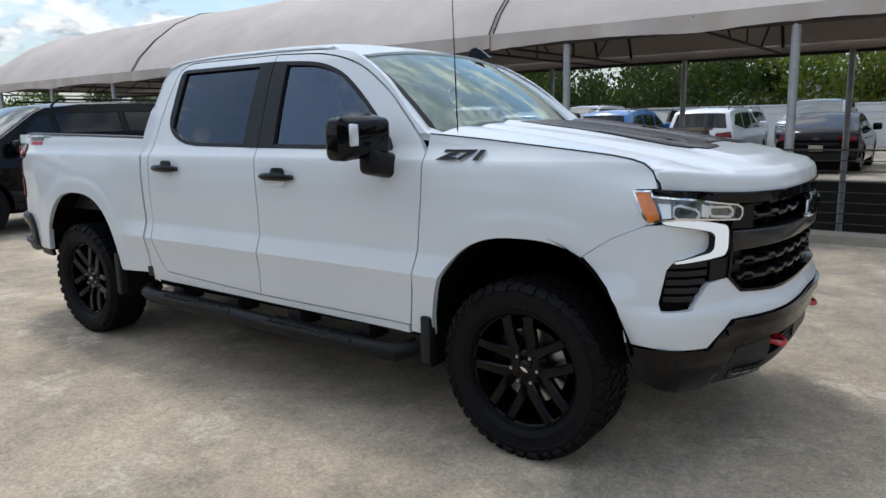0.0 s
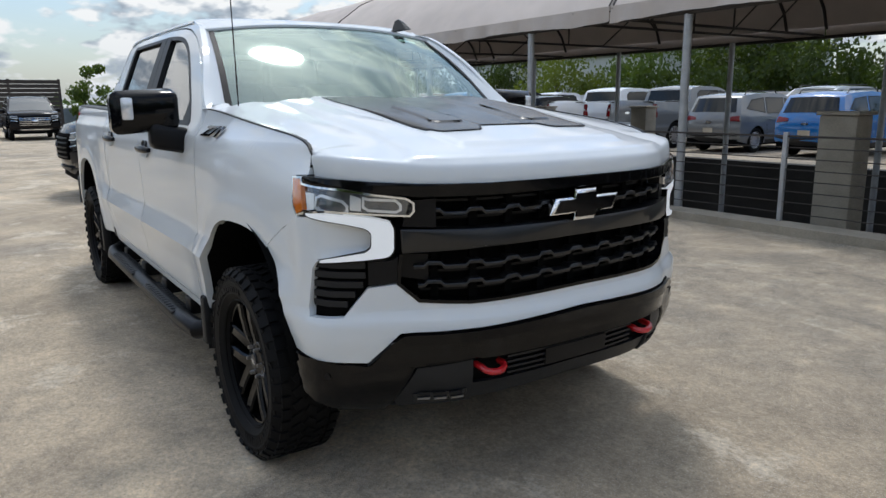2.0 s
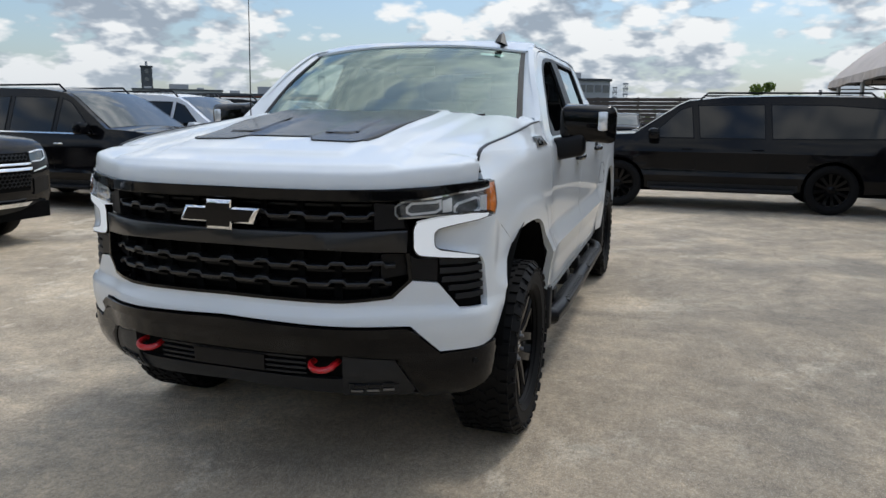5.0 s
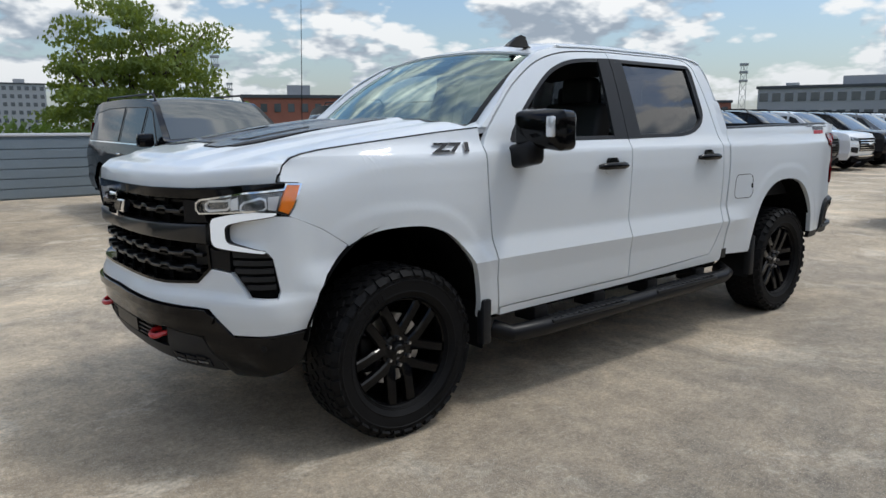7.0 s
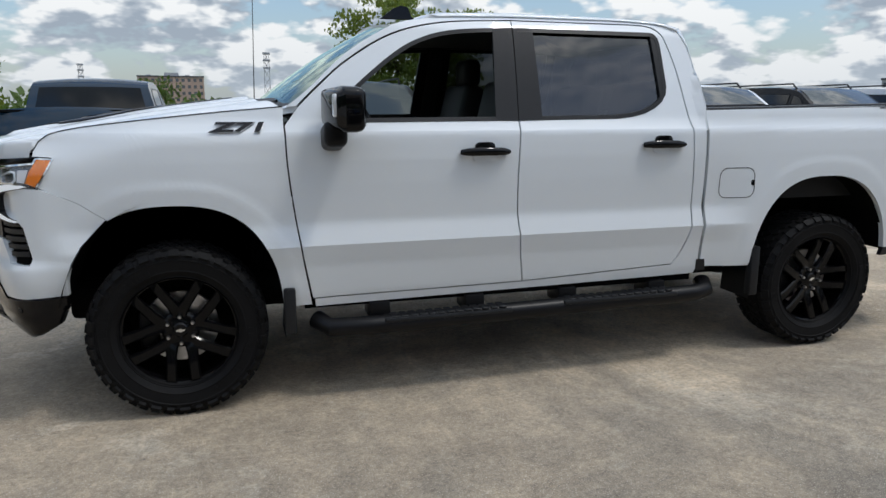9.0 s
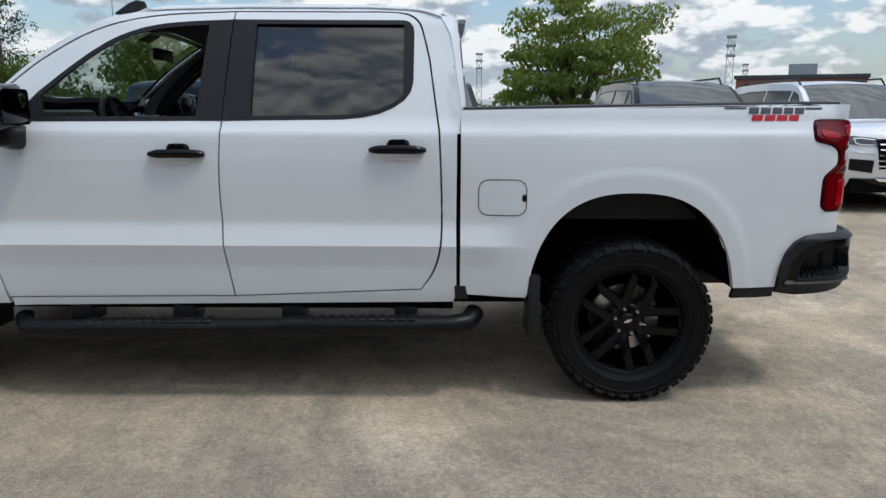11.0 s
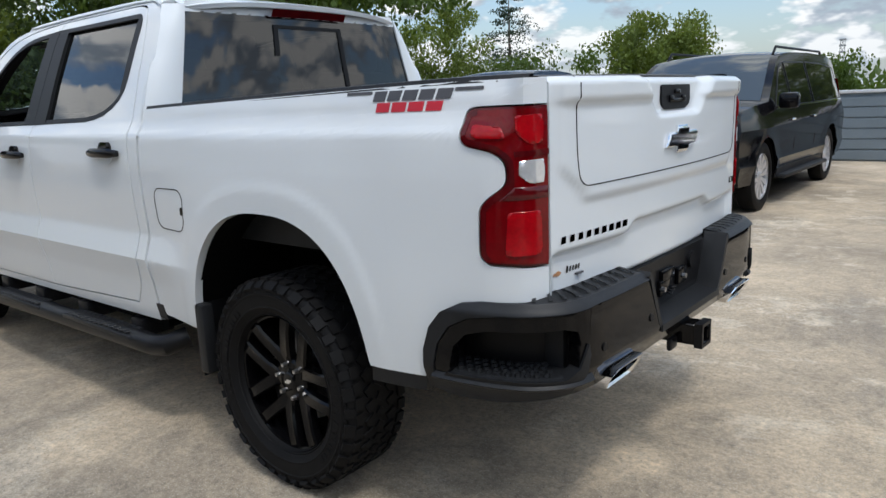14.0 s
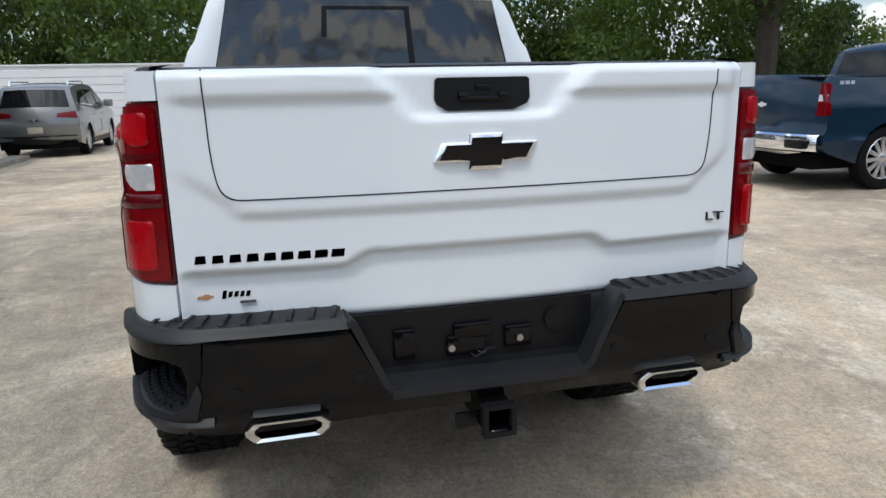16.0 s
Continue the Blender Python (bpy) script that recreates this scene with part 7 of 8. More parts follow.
    if big and paint == "black" and honeycomb:
        # two bright bars with a dark mesh above and below them
        for z, t in ((zh - 0.075, 0.026), (zh - 0.135, 0.034)):
            part("grille_bar", sheet([(-0.62, z), (0.62, z), (0.63, z + t), (-0.63, z + t)], F2, 0.08, 0.024, soft=0.005), CHROME, gr)
        for row, z in enumerate((zh + 0.025, zh - 0.012, zh - 0.185, zh - 0.225, zh - 0.265, zh - 0.305)):
            path = [(-0.58 + 0.029 * q, z + (0.012 if (q + row) % 2 else -0.012)) for q in range(41)]
            part("grille_mesh", ribbon(path, 0.009, F2, 0.02), BLACK_PLASTIC, gr)
    else:
        for i in range(n):
            z = zh - gh + 0.03 + (gh + 0.02) * i / n
            shiny = chrome and big and (i in (2, 3) or paint in ("white", "black"))
            part("grille_bar", sheet([(-0.60, z), (0.60, z), (0.61, z + 0.022), (-0.61, z + 0.022)], F2, 0.08, 0.024), CHROME if shiny else BLACK_SATIN, gr)
    part("front_emblem", sheet([(y, z + zh - 0.12) for y, z in bowtie(0.26, 0.085, 0)], end_map(1, 0.046), 0.08, 0.02), CHROME if chrome else BLACK_GLOSS, gr)
    for s in (1, -1):
        hl = part("headlight", sheet([(s * 0.62, zh - 0.05), (s * (wid - 0.06), zh - 0.02), (s * (wid - 0.08), zh + 0.10), (s * 0.64, zh + 0.07)], F, 0.1, 0.02), LAMP_CLEAR if not big else CAR_GLASS_PALE, v, "clear headlamp")
        if big:
            hook = [(s * 0.66, zh + 0.055), (s * (wid - 0.20), zh + 0.075), (s * (wid - 0.11), zh + 0.07), (s * (wid - 0.13), zh - 0.005), (s * (wid - 0.20), zh - 0.03), (s * 0.66, zh - 0.035)]
            part("lamp_hook", ribbon(fine(hook, 0.05), 0.014, end_map(1, 0.016), 0.012, side=1.0), LAMP_CLEAR, hl, "bright hook-shaped lamp strip")
        part("lamp_strip", sheet([(s * 0.66, zh - 0.16), (s * (wid - 0.10), zh - 0.12), (s * (wid - 0.10), zh - 0.105), (s * 0.66, zh - 0.145)], F, 0.1, 0.02), CHROME, hl)
        part("bumper_vent", sheet([(s * 0.66, zh - 0.42), (s * (wid - 0.08), zh - 0.38), (s * (wid - 0.08), zh - 0.22), (s * 0.66, zh - 0.24)] if big else [(s * 0.60, zh - 0.36), (s * (wid - 0.10), zh - 0.32), (s * (wid - 0.10), zh - 0.18), (s * 0.64, zh - 0.2)], F, 0.1, 0.02), BLACK_SATIN, v)
        # tail lamps
        if kind == "pickup":
            tlz = [(s * (wid - 0.15), 0.97), (s * (wid - 0.035), 0.975), (s * (wid - 0.035), 1.365), (s * (wid - 0.15), 1.375)]
            bm = sheet([(tail + 0.185, 0.975), (tail + 0.27, 0.985), (tail + 0.27, 1.12), (tail + 0.235, 1.15), (tail + 0.235, 1.23), (tail + 0.305, 1.27), (tail + 0.305, 1.355), (tail + 0.185, 1.365)], smap(0.008), 0.1, 0.03)
            part("tail_lamp", bm if s > 0 else mirror(bm), LAMP_RED, v, "red tail lamp")
            part("clear_lens", sheet([(s * (wid - 0.145), 1.15), (s * (wid - 0.04), 1.15), (s * (wid - 0.04), 1.23), (s * (wid - 0.145), 1.23)], end_map(-1, 0.014), 0.1, 0.02), LAMP_CLEAR, v, "clear reversing lens")
            if paint == "navy":
                for q in range(3):
                    q0 = tail + 0.62 - 0.075 * q
                    bm = sheet([(q0, 1.352), (q0 - 0.055, 1.352), (q0 - 0.045, 1.395), (q0 + 0.010, 1.395)], smap(0.006), 0.1, 0.004)
                    part("bed_mark", bm if s > 0 else mirror(bm), STEEL, v, "silver sticker mark on the bed side")
        elif big:
            tlz = [(s * (wid - 0.20), 0.98), (s * (wid - 0.05), 1.0), (s * (wid - 0.13), 1.55), (s * (wid - 0.22), 1.55)]
        else:
            tlz = [(s * 0.46, K["belt"] - 0.10), (s * (wid - 0.05), K["belt"] - 0.14), (s * (wid - 0.09), K["belt"] + 0.02), (s * 0.48, K["belt"] - 0.02)]
        part("tail_lamp", sheet(tlz, B, 0.1, 0.02), LAMP_RED, v, "red tail lamp")
    part("front_lower", sheet([(-wid + 0.16, z0 + 0.02), (wid - 0.16, z0 + 0.02), (wid - 0.12, z0 + 0.14), (-wid + 0.12, z0 + 0.14)], F, 0.2, 0.02), BLACK_PLASTIC, v)
    part("skid_bar", sheet([(-0.55, z0 + 0.10), (0.55, z0 + 0.10), (0.62, z0 + 0.145), (-0.62, z0 + 0.145)], F2, 0.2, 0.02), CHROME if chrome else BLACK_SATIN, v)
    rz = 0.50 if big else 0.34
    part("rear_lower", sheet([(-wid + 0.16, rz - 0.04), (wid - 0.16, rz - 0.04), (wid - 0.10, rz + 0.16), (-wid + 0.10, rz + 0.16)], B, 0.2, 0.02), CHROME if kind == "pickup" and chrome else BLACK_PLASTIC, v)
    part("plate", sheet([(-0.155, rz + 0.22), (0.155, rz + 0.22), (0.155, rz + 0.36), (-0.155, rz + 0.36)] if kind != "pickup" else [(-0.155, rz + 0.05), (0.155, rz + 0.05), (0.155, rz + 0.19), (-0.155, rz + 0.19)], end_map(-1, 0.016), 0.2, 0.01), BLACK_SATIN if big else CAST, v)
    if paint == "navy":
        for q in range(5):
            part("plate_bar", sheet([(-0.105 + 0.044 * q, rz + 0.09), (-0.075 + 0.044 * q, rz + 0.09), (-0.075 + 0.044 * q, rz + 0.15), (-0.105 + 0.044 * q, rz + 0.15)], end_map(-1, 0.019), 0.2, 0.004), PLATE_GOLD, v)
    part("rear_emblem", sheet([(-y, z + (1.1 if big else 0.86)) for y, z in bowtie(0.2, 0.066, 0)], end_map(-1, 0.016), 0.2, 0.01), CHROME, v)
    if rails and kind in ("suv", "long_suv", "crossover"):
        zr = max(p[1] for p in sil)
        for s in (1, -1):
            yy = s * (ey(0, zr) - 0.09)
            xs = (0.35, -1.95) if kind == "suv" else (0.5, -2.2) if kind == "long_suv" else (0.0, -1.6)
            part("roof_rail", tube([(xs[0], yy, zr - 0.05), (xs[0] - 0.12, yy, zr + 0.055), (xs[1] + 0.12, yy, zr + 0.05), (xs[1], yy, zr - 0.05)], 0.018, 6), CHROME if paint == "silver" else BLACK_SATIN, v)
    if kind == "pickup":
        bar = bmesh.new()
        prof = [(0.0, 0.52), (-0.05, 0.54), (-0.06, 0.62), (-0.05, 0.72), (-0.02, 0.745), (0.08, 0.745)]
        rows = []
        for y in [-wid, -wid + 0.03, -wid + 0.10, -0.5, 0, 0.5, wid - 0.10, wid - 0.03, wid]:
            k = (abs(y) / wid) ** 6
            rows.append([bar.verts.new((tail - 0.02 + dx + 0.16 * k, y, z)) for dx, z in prof])
        for a, b in zip(rows, rows[1:]):
            for j in range(len(prof) - 1):
                bar.faces.new((a[j], a[j + 1], b[j + 1], b[j]))
        rbar = part("rear_bumper", bar, CHROME if chrome else body, v, "bright rear bumper")
        for s in (1, -1):
            part("step_pocket", solid(tail - 0.07, tail + 0.06, s * 0.62, s * (wid - 0.07), 0.57, 0.68, 0.02), BLACK_SATIN, rbar)
        part("bed_floor", solid(-2.82, -1.10, -wid + 0.14, wid - 0.14, 1.425, 1.452), VOID, v)
    return v


# ---- parking deck, rails and walls ----
ASPHALT = mat("ramp_asphalt", (0.055, 0.054, 0.052), 0.9, var=0.3, scale=1.5, fine=120, bump=0.004)
# ramp wall concrete, its colour near-black to stand for shade under the canopy
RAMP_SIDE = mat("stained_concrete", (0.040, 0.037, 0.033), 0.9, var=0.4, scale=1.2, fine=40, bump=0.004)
GALV = mat("galvanised_post", (0.40, 0.41, 0.42), 0.5, metal=0.4, var=0.2, scale=9, fine=90)
PIER = mat("stained_pier", (0.30, 0.265, 0.21), 0.9, var=0.35, scale=2.0, fine=60, bump=0.005)
DARK_STEEL = mat("dark_steel", (0.05, 0.042, 0.038), 0.6, metal=0.3, var=0.2, scale=8)
CANVAS = mat("canopy_canvas", (0.56, 0.492, 0.445), 0.85, var=0.16, scale=0.9, fine=260, bump=0.004)
WALL_BLUE = mat("blue_grey_metal", (0.20, 0.245, 0.28), 0.55, metal=0.15, var=0.10, scale=1.2, fine=30)
WALL_WHITE = mat("white_cladding", (0.66, 0.67, 0.68), 0.6, var=0.06, scale=1.5, fine=30)
CONE_ORANGE = mat("orange_plastic", (0.75, 0.09, 0.015), 0.5, var=0.12, scale=12)
TERRAIN = mat("far_ground", (0.07, 0.085, 0.045), 0.95, var=0.4, scale=0.03, fine=0.5)

part_ground = tagged(part("far_terrain", solid(-2600, 2600, -2600, 2600, -8.4, -8.0), TERRAIN, None, flat=True), "wooded lowland round the parking deck", "", "", "structure")
slab("far_deck", -60, 22, 13.0, 30.0, -0.4, 0.0, CONCRETE, "worn concrete deck beyond the ramp")
slab("deck_east", 11.2, 22, 6.0, 13.0, -0.4, 0.0, CONCRETE, "worn pale concrete deck past the ramp")
slab("deck_edge", -60, 11.2, 5.62, 6.0, 0.0, 0.10, PIER, "low concrete kerb along the ramp")
slab("ramp_end", 11.18, 11.4, 6.02, 12.7, -3.0, -0.01, RAMP_SIDE, "concrete end of the ramp coloured dark for shade")
slab("ramp_floor", -60, 11.2, 6.0, 13.0, -3.2, -3.0, ASPHALT, "dark asphalt ramp below the canopy")
slab("ramp_wall_near", -60, 11.2, 5.98, 6.02, -3.0, -0.02, RAMP_SIDE, "concrete ramp side coloured dark for shade")
slab("ramp_wall_far", -60, 11.2, 12.7, 13.02, -3.0, 0.12, RAMP_SIDE, "concrete ramp side coloured dark for shade")


def ribbed_wall(name, along, a0, a1, c, h, material, label, rib=0.22, sign=1):
    """A wall of horizontal lapped boards with a coping."""
    w = tagged(part(name, solid(a0, a1, c - 0.06, c + 0.06, 0, h) if along == "x" else solid(c - 0.06, c + 0.06, a0, a1, 0, h), material, None, flat=True), label, "", "", "structure")
    n = int((h - 0.06) / rib)
    for i in range(n):
        z = 0.03 + i * rib
        p, q = (0.062, 0.095) if sign > 0 else (-0.095, -0.062)
        bm = solid(a0, a1, c + p, c + q, z, z + rib - 0.018, 0.006, 1) if along == "x" else solid(c + p, c + q, a0, a1, z, z + rib - 0.018, 0.006, 1)
        part("board", bm, material, w)
    bm = solid(a0, a1, c - 0.12, c + 0.12, h, h + 0.06, 0.01) if along == "x" else solid(c - 0.12, c + 0.12, a0, a1, h, h + 0.06, 0.01)
    part("coping", bm, WALL_WHITE, w, "pale metal coping")
    return w


ribbed_wall("parapet_south", "x", -60, 22, -13.1, 1.28, WALL_BLUE, "blue-grey boarded parapet", 0.2)
for x in (-30.0, -22.0, -14.0, -5.9, 6.0, 14.0):
    tagged(part("parapet_pier", solid(x - 0.3, x + 0.3, -13.0, -12.75, 0, 1.36, 0.02), CAST, None), "concrete parapet pier", "", "", "structure")
ribbed_wall("parapet_east", "y", -1.8, 30, 22.1, 2.38, WALL_WHITE, "white boarded wall", 0.28, -1)
ribbed_wall("parapet_east_low", "y", -13, -1.8, 22.1, 1.2, WALL_BLUE, "blue-grey boarded parapet", 0.2, -1)
ribbed_wall("parapet_north", "x", -60, 22, 30.0, 1.75, WALL_WHITE, "white boarded wall", 0.28, -1)
ribbed_wall("parapet_west", "y", -13, 30, -60.0, 1.3, WALL_BLUE, "blue-grey boarded parapet", 0.2, 1)

# posts, cable rail and piers along the ramp
POSTS = [-0.2 - 3.05 * k for k in range(-3, 9)]
post_src = None
for y, grp in ((6.12, "near canopy posts"), (11.6, "far canopy posts")):
    for x in POSTS:
        bm = bmesh.new()
        rod(bm, (0, 0, -3.0 if y > 7 else -0.0), (0, 0, 2.62), 0.055, 14)
        box(bm, -0.11, 0.11, -0.11, 0.11, 0.0 if y < 7 else -2.99, 0.02 if y < 7 else -2.97, 0.004, 1)
        ob = part("canopy_post", bm, GALV, None)
        ob.location = (x, y, 0)
        tagged(ob, "round galvanised steel canopy post on a foot plate", "post", grp)
fence = thing("cable_fence", "steel cable railing along the ramp edge", "fence", (0, 5.95, 0))
for i, x in enumerate([-1.7 - 3.05 * k for k in range(-3, 8)]):
    part("fence_post", solid(x - 0.025, x + 0.025, -0.025, 0.025, 0.10, 1.12, 0.004, 1), GALV, fence)
for k in range(8):
    z = 0.20 + 0.125 * k
    bm = bmesh.new()
    for xa, xb in ((-28, -5.72), (-5.02, 9.2)):
        rod(bm, (xa, 0, z), (xb, 0, z), 0.006 if k < 7 else 0.012, 6)
    part("rail_cable", bm, DARK_STEEL, fence)
for cx, cy, h in ((-5.37, 5.60, 1.24), (-1.85, 7.55, 1.28), (-9.2, 12.4, 1.3), (-16.5, 7.55, 1.2), (-12.8, 12.4, 1.3)):
    z0 = -3.0 if cy > 6 else 0
    pier = thing("concrete_pier", "weathered square concrete pier with a thin cap", "pier", (cx, cy, z0), 0, "ramp piers")
    part("shaft", solid(-0.24, 0.24, -0.2, 0.2, 0, h - z0, 0.025, 2), PIER, pier)
    part("cap", solid(-0.27, 0.27, -0.23, 0.23, h - z0, h - z0 + 0.05, 0.01), PIER, pier, "thin concrete cap")


# ---- canopy: long vaulted canvas units on steel hoops ----
ARCH = [(6.02, 2.80), (6.25, 3.12), (6.7, 3.55), (7.3, 3.98), (8.0, 4.28), (8.9, 4.42), (9.8, 4.30), (10.6, 4.0), (11.2, 3.6), (11.6, 3.15), (11.75, 2.80)]


def canopy_unit(x0, x1, hip0, hip1):
    L = x1 - x0
    nx = max(10, int(L / 0.35))
    rng = random.Random(int(x0 * 7) + 5)

    def sect(x, k):
        y, z = ARCH[k]
        sag = 0.035 * math.sin(math.pi * ((x - x0) / 3.05 % 1.0)) * math.sin(math.pi * k / 10)
        e = 1.0
        if hip0:
            e = min(e, (max(x - x0, 0) / 3.2))
        if hip1:
            e = min(e, (max(x1 - x, 0) / 3.2))
        e = min(max(e, 0.0), 1.0)
        f = math.sqrt(max(1 - (1 - e) ** 2, 0))
        zz = 2.80 + (z - 2.80) * f
        yy = 8.88 + (y - 8.88) * (0.80 + 0.20 * f)
        return Vector((x, yy, zz - sag * f))

    c = thing("canopy", "long vaulted grey-beige canvas canopy on steel hoops", "canopy", (x0, 0, 0), 0, "ramp canopies")
    inv = Matrix.Translation((-x0, 0, 0))
    xs = [x0 + L * i / nx for i in range(nx + 1)]
    bm = bmesh.new()
    rows = [[bm.verts.new(inv @ sect(x, k)) for k in range(len(ARCH))] for x in xs]
    for a, b in zip(rows, rows[1:]):
        for k in range(len(ARCH) - 1):
            bm.faces.new((a[k], a[k + 1], b[k + 1], b[k]))
    bmesh.ops.recalc_face_normals(bm, faces=bm.faces[:])
    bmesh.ops.solidify(bm, geom=bm.faces[:], thickness=0.012)
    part("canvas", bm, CANVAS, c, "sun-bleached canvas roof", sharp=60)
    # hanging valance with creases and a scalloped hem
    for k, out in ((0, -1), (len(ARCH) - 1, 1)):
        bm = bmesh.new()
        rows = []
        n2 = nx * 4
        for i in range(n2 + 1):
            x = x0 + L * i / n2
            p = sect(x, k)
            wob = 0.030 * math.sin(x * 5.3 + 2.0 * math.sin(x * 1.7)) + 0.022 * math.sin(x * 13.7 + 1.3 + 1.5 * math.sin(x * 2.9)) + 0.012 * math.sin(x * 29.0) + rng.uniform(-0.008, 0.008)
            ph = (x - x0) / 3.05 % 1.0
            hem = 0.24 - 0.05 * math.sin(math.pi * ph)
            rows.append([bm.verts.new(inv @ (p + Vector((0, out * (0.02 + wob * t), -hem * t)))) for t in (0.0, 0.35, 0.7, 1.0)])
        for a, b in zip(rows, rows[1:]):
            for j in range(3):
                bm.faces.new((a[j], a[j + 1], b[j + 1], b[j]))
        part("valance", bm, CANVAS, c, "creased hanging canvas edge")
    # laced seam where one length of canvas meets the next
    for x in (x0 + 0.03, x1 - 0.03):
        part("canvas_seam", tube([inv @ (sect(x, k) + Vector((0, 0, 0.006))) for k in range(len(ARCH))], 0.013, 5), DARK_STEEL, c, "dark laced seam")
    # hoops, purlins and eaves beam underneath
    x = x0 + 0.02
    while x <= x1 + 0.01:
        pts = [inv @ (sect(min(max(x, x0 + 0.02), x1 - 0.02), k) - Vector((0, 0, 0.05))) for k in range(len(ARCH))]
        part("hoop", tube(pts, 0.032, 6), DARK_STEEL, c)
        tie = bmesh.new()
        rod(tie, pts[0] + Vector((0, 0.1, -0.12)), pts[-1] + Vector((0, -0.1, -0.12)), 0.022, 6)
        rod(tie, pts[2], (pts[0] + pts[-1]) / 2 + Vector((0, -1.0, -0.12)), 0.016, 6)
        rod(tie, pts[-3], (pts[0] + pts[-1]) / 2 + Vector((0, 1.0, -0.12)), 0.016, 6)
        rod(tie, pts[5], (pts[0] + pts[-1]) / 2 + Vector((0, 0, -0.12)), 0.016, 6)
        part("tie_bar", tie, DARK_STEEL, c)
        x += 3.05
    for k in (2, 3, 4, 5, 6, 7, 8):
        part("purlin", tube([inv @ (sect(xx, k) - Vector((0, 0, 0.05))) for xx in xs[::3] + [xs[-1]]], 0.02, 5), DARK_STEEL, c)
    for k in (0, len(ARCH) - 1):
        part("eaves_beam", tube([inv @ (sect(xx, k) - Vector((0, 0, 0.20))) + Vector((0, 0.07 if k == 0 else -0.07, 0)) for xx in xs[::3] + [xs[-1]]], 0.035, 6), DARK_STEEL, c)
    return c


canopy_unit(-24.4, -14.42, True, False)
canopy_unit(-14.40, -4.50, False, False)
canopy_unit(-4.48, 5.4, False, False)
canopy_unit(5.42, 11.4, False, True)

# traffic cone by the parapet
cone = thing("traffic_cone", "orange traffic cone on the deck", "cone", (-5.05, -12.1, 0))
part("cone_body", rod(bmesh.new(), (0, 0, 0.03), (0, 0, 0.55), 0.125, 24, 0.025), CONE_ORANGE, cone)
part("cone_base", solid(-0.155, 0.155, -0.155, 0.155, 0, 0.03, 0.01), CONE_ORANGE, cone)

# ---- parked rows ----
ROW = "vehicles parked along the south side"
rowc = [(-2.40, "black", True), (-6.75, "black", True), (-9.50, "white", True), (-12.3, "black", True), (-15.1, "white", True), (-17.9, "black", True), (-20.7, "black", False), (-23.5, "white", True), (-26.3, "black", True), (-29.1, "grey", False), (-31.9, "white", True)]
for i, (x, c, ch) in enumerate(rowc):
    long_one = x == -2.40
    vehicle("parked_suv", {"black": "gloss black", "white": "white", "grey": "grey"}[c] + " full-size suv parked nose-out" + (" with chrome grille bars" if ch else " with dark trim"), "suv", "long_suv" if long_one else "suv", c, (x, -8.25 if not long_one else -8.2, 0), 90, ROW, False, ch, honeycomb=x > -8)
vehicle("parked_pickup", "navy blue pickup parked with its tailgate outwards", "pickup truck", "pickup", "navy", (1.78, -9.0, 0), -90, ROW)
vehicle("parked_suv", "gloss black long suv with black wheels parked behind the pickup", "suv", "long_suv", "black", (-10.7, 2.42, 0), -90, "", True, False)
vehicle("parked_crossover", "silver crossover parked by the white wall", "crossover", "crossover", "silver", (13.6, 5.45, 0), 0, "")
for x, y in ((-36.3, 1.2), (-37.7, -1.4), (-38.6, -4.3)):
    vehicle("parked_suv", "dark suv parked at the far end of the deck", "suv", "suv", "black", (x, y, 0), 0, "vehicles at the far end")
# dark slatted screen at the end of the deck
screen_w = thing("slatted_screen", "dark brown slatted metal screen at the deck's end", "screen", (-52, -1.5, 0))
for k in range(5):
    part("screen_post", solid(-0.08, 0.08, -5.9 + 2.93 * k, -5.74 + 2.93 * k, 0, 3.25), DARK_STEEL, screen_w)
for k in range(11):
    part("screen_slat", solid(-0.04, 0.04, -5.9, 5.9, 0.15 + 0.28 * k, 0.40 + 0.28 * k), DARK_STEEL, screen_w)
FAR = "vehicles parked beyond the ramp"
far_row = [(4.0, "suv", "silver"), (1.2, "crossover", "silver"), (-1.3, "sedan", "black"), (-4.2, "crossover", "white"), (-7.0, "crossover", "blue"), (-9.8, "crossover", "grey"), (-12.6, "pickup", "grey"), (-15.5, "pickup", "white"), (-18.5, "crossover", "black"), (-21.6, "pickup", "black"), (-24.8, "pickup", "blue"), (-28.0, "pickup", "red"), (-31.2, "pickup", "black"), (-34.4, "pickup", "white")]
for x, k, c in far_row:
    vehicle("parked_" + k, c + " " + k + " parked tail towards the ramp", k if k != "pickup" else "pickup truck", k, c, (x, 18.2 if k != "pickup" else 18.6, 0), 90, FAR, False, k == "pickup", True, True, k != "sedan")
for x, k, c in [(2.5, "crossover", "white"), (-2.6, "suv", "grey"), (-5.6, "crossover", "white"), (-8.6, "crossover", "black"), (-11.6, "suv", "white"), (-20.0, "pickup", "red"), (-26.0, "pickup", "white"), (-30.0, "pickup", "blue")]:
    vehicle("parked_" + k, c + " " + k + " parked in the back row", k if k != "pickup" else "pickup truck", k, c, (x, 25.2, 0), -90, FAR, False, False, True, False)


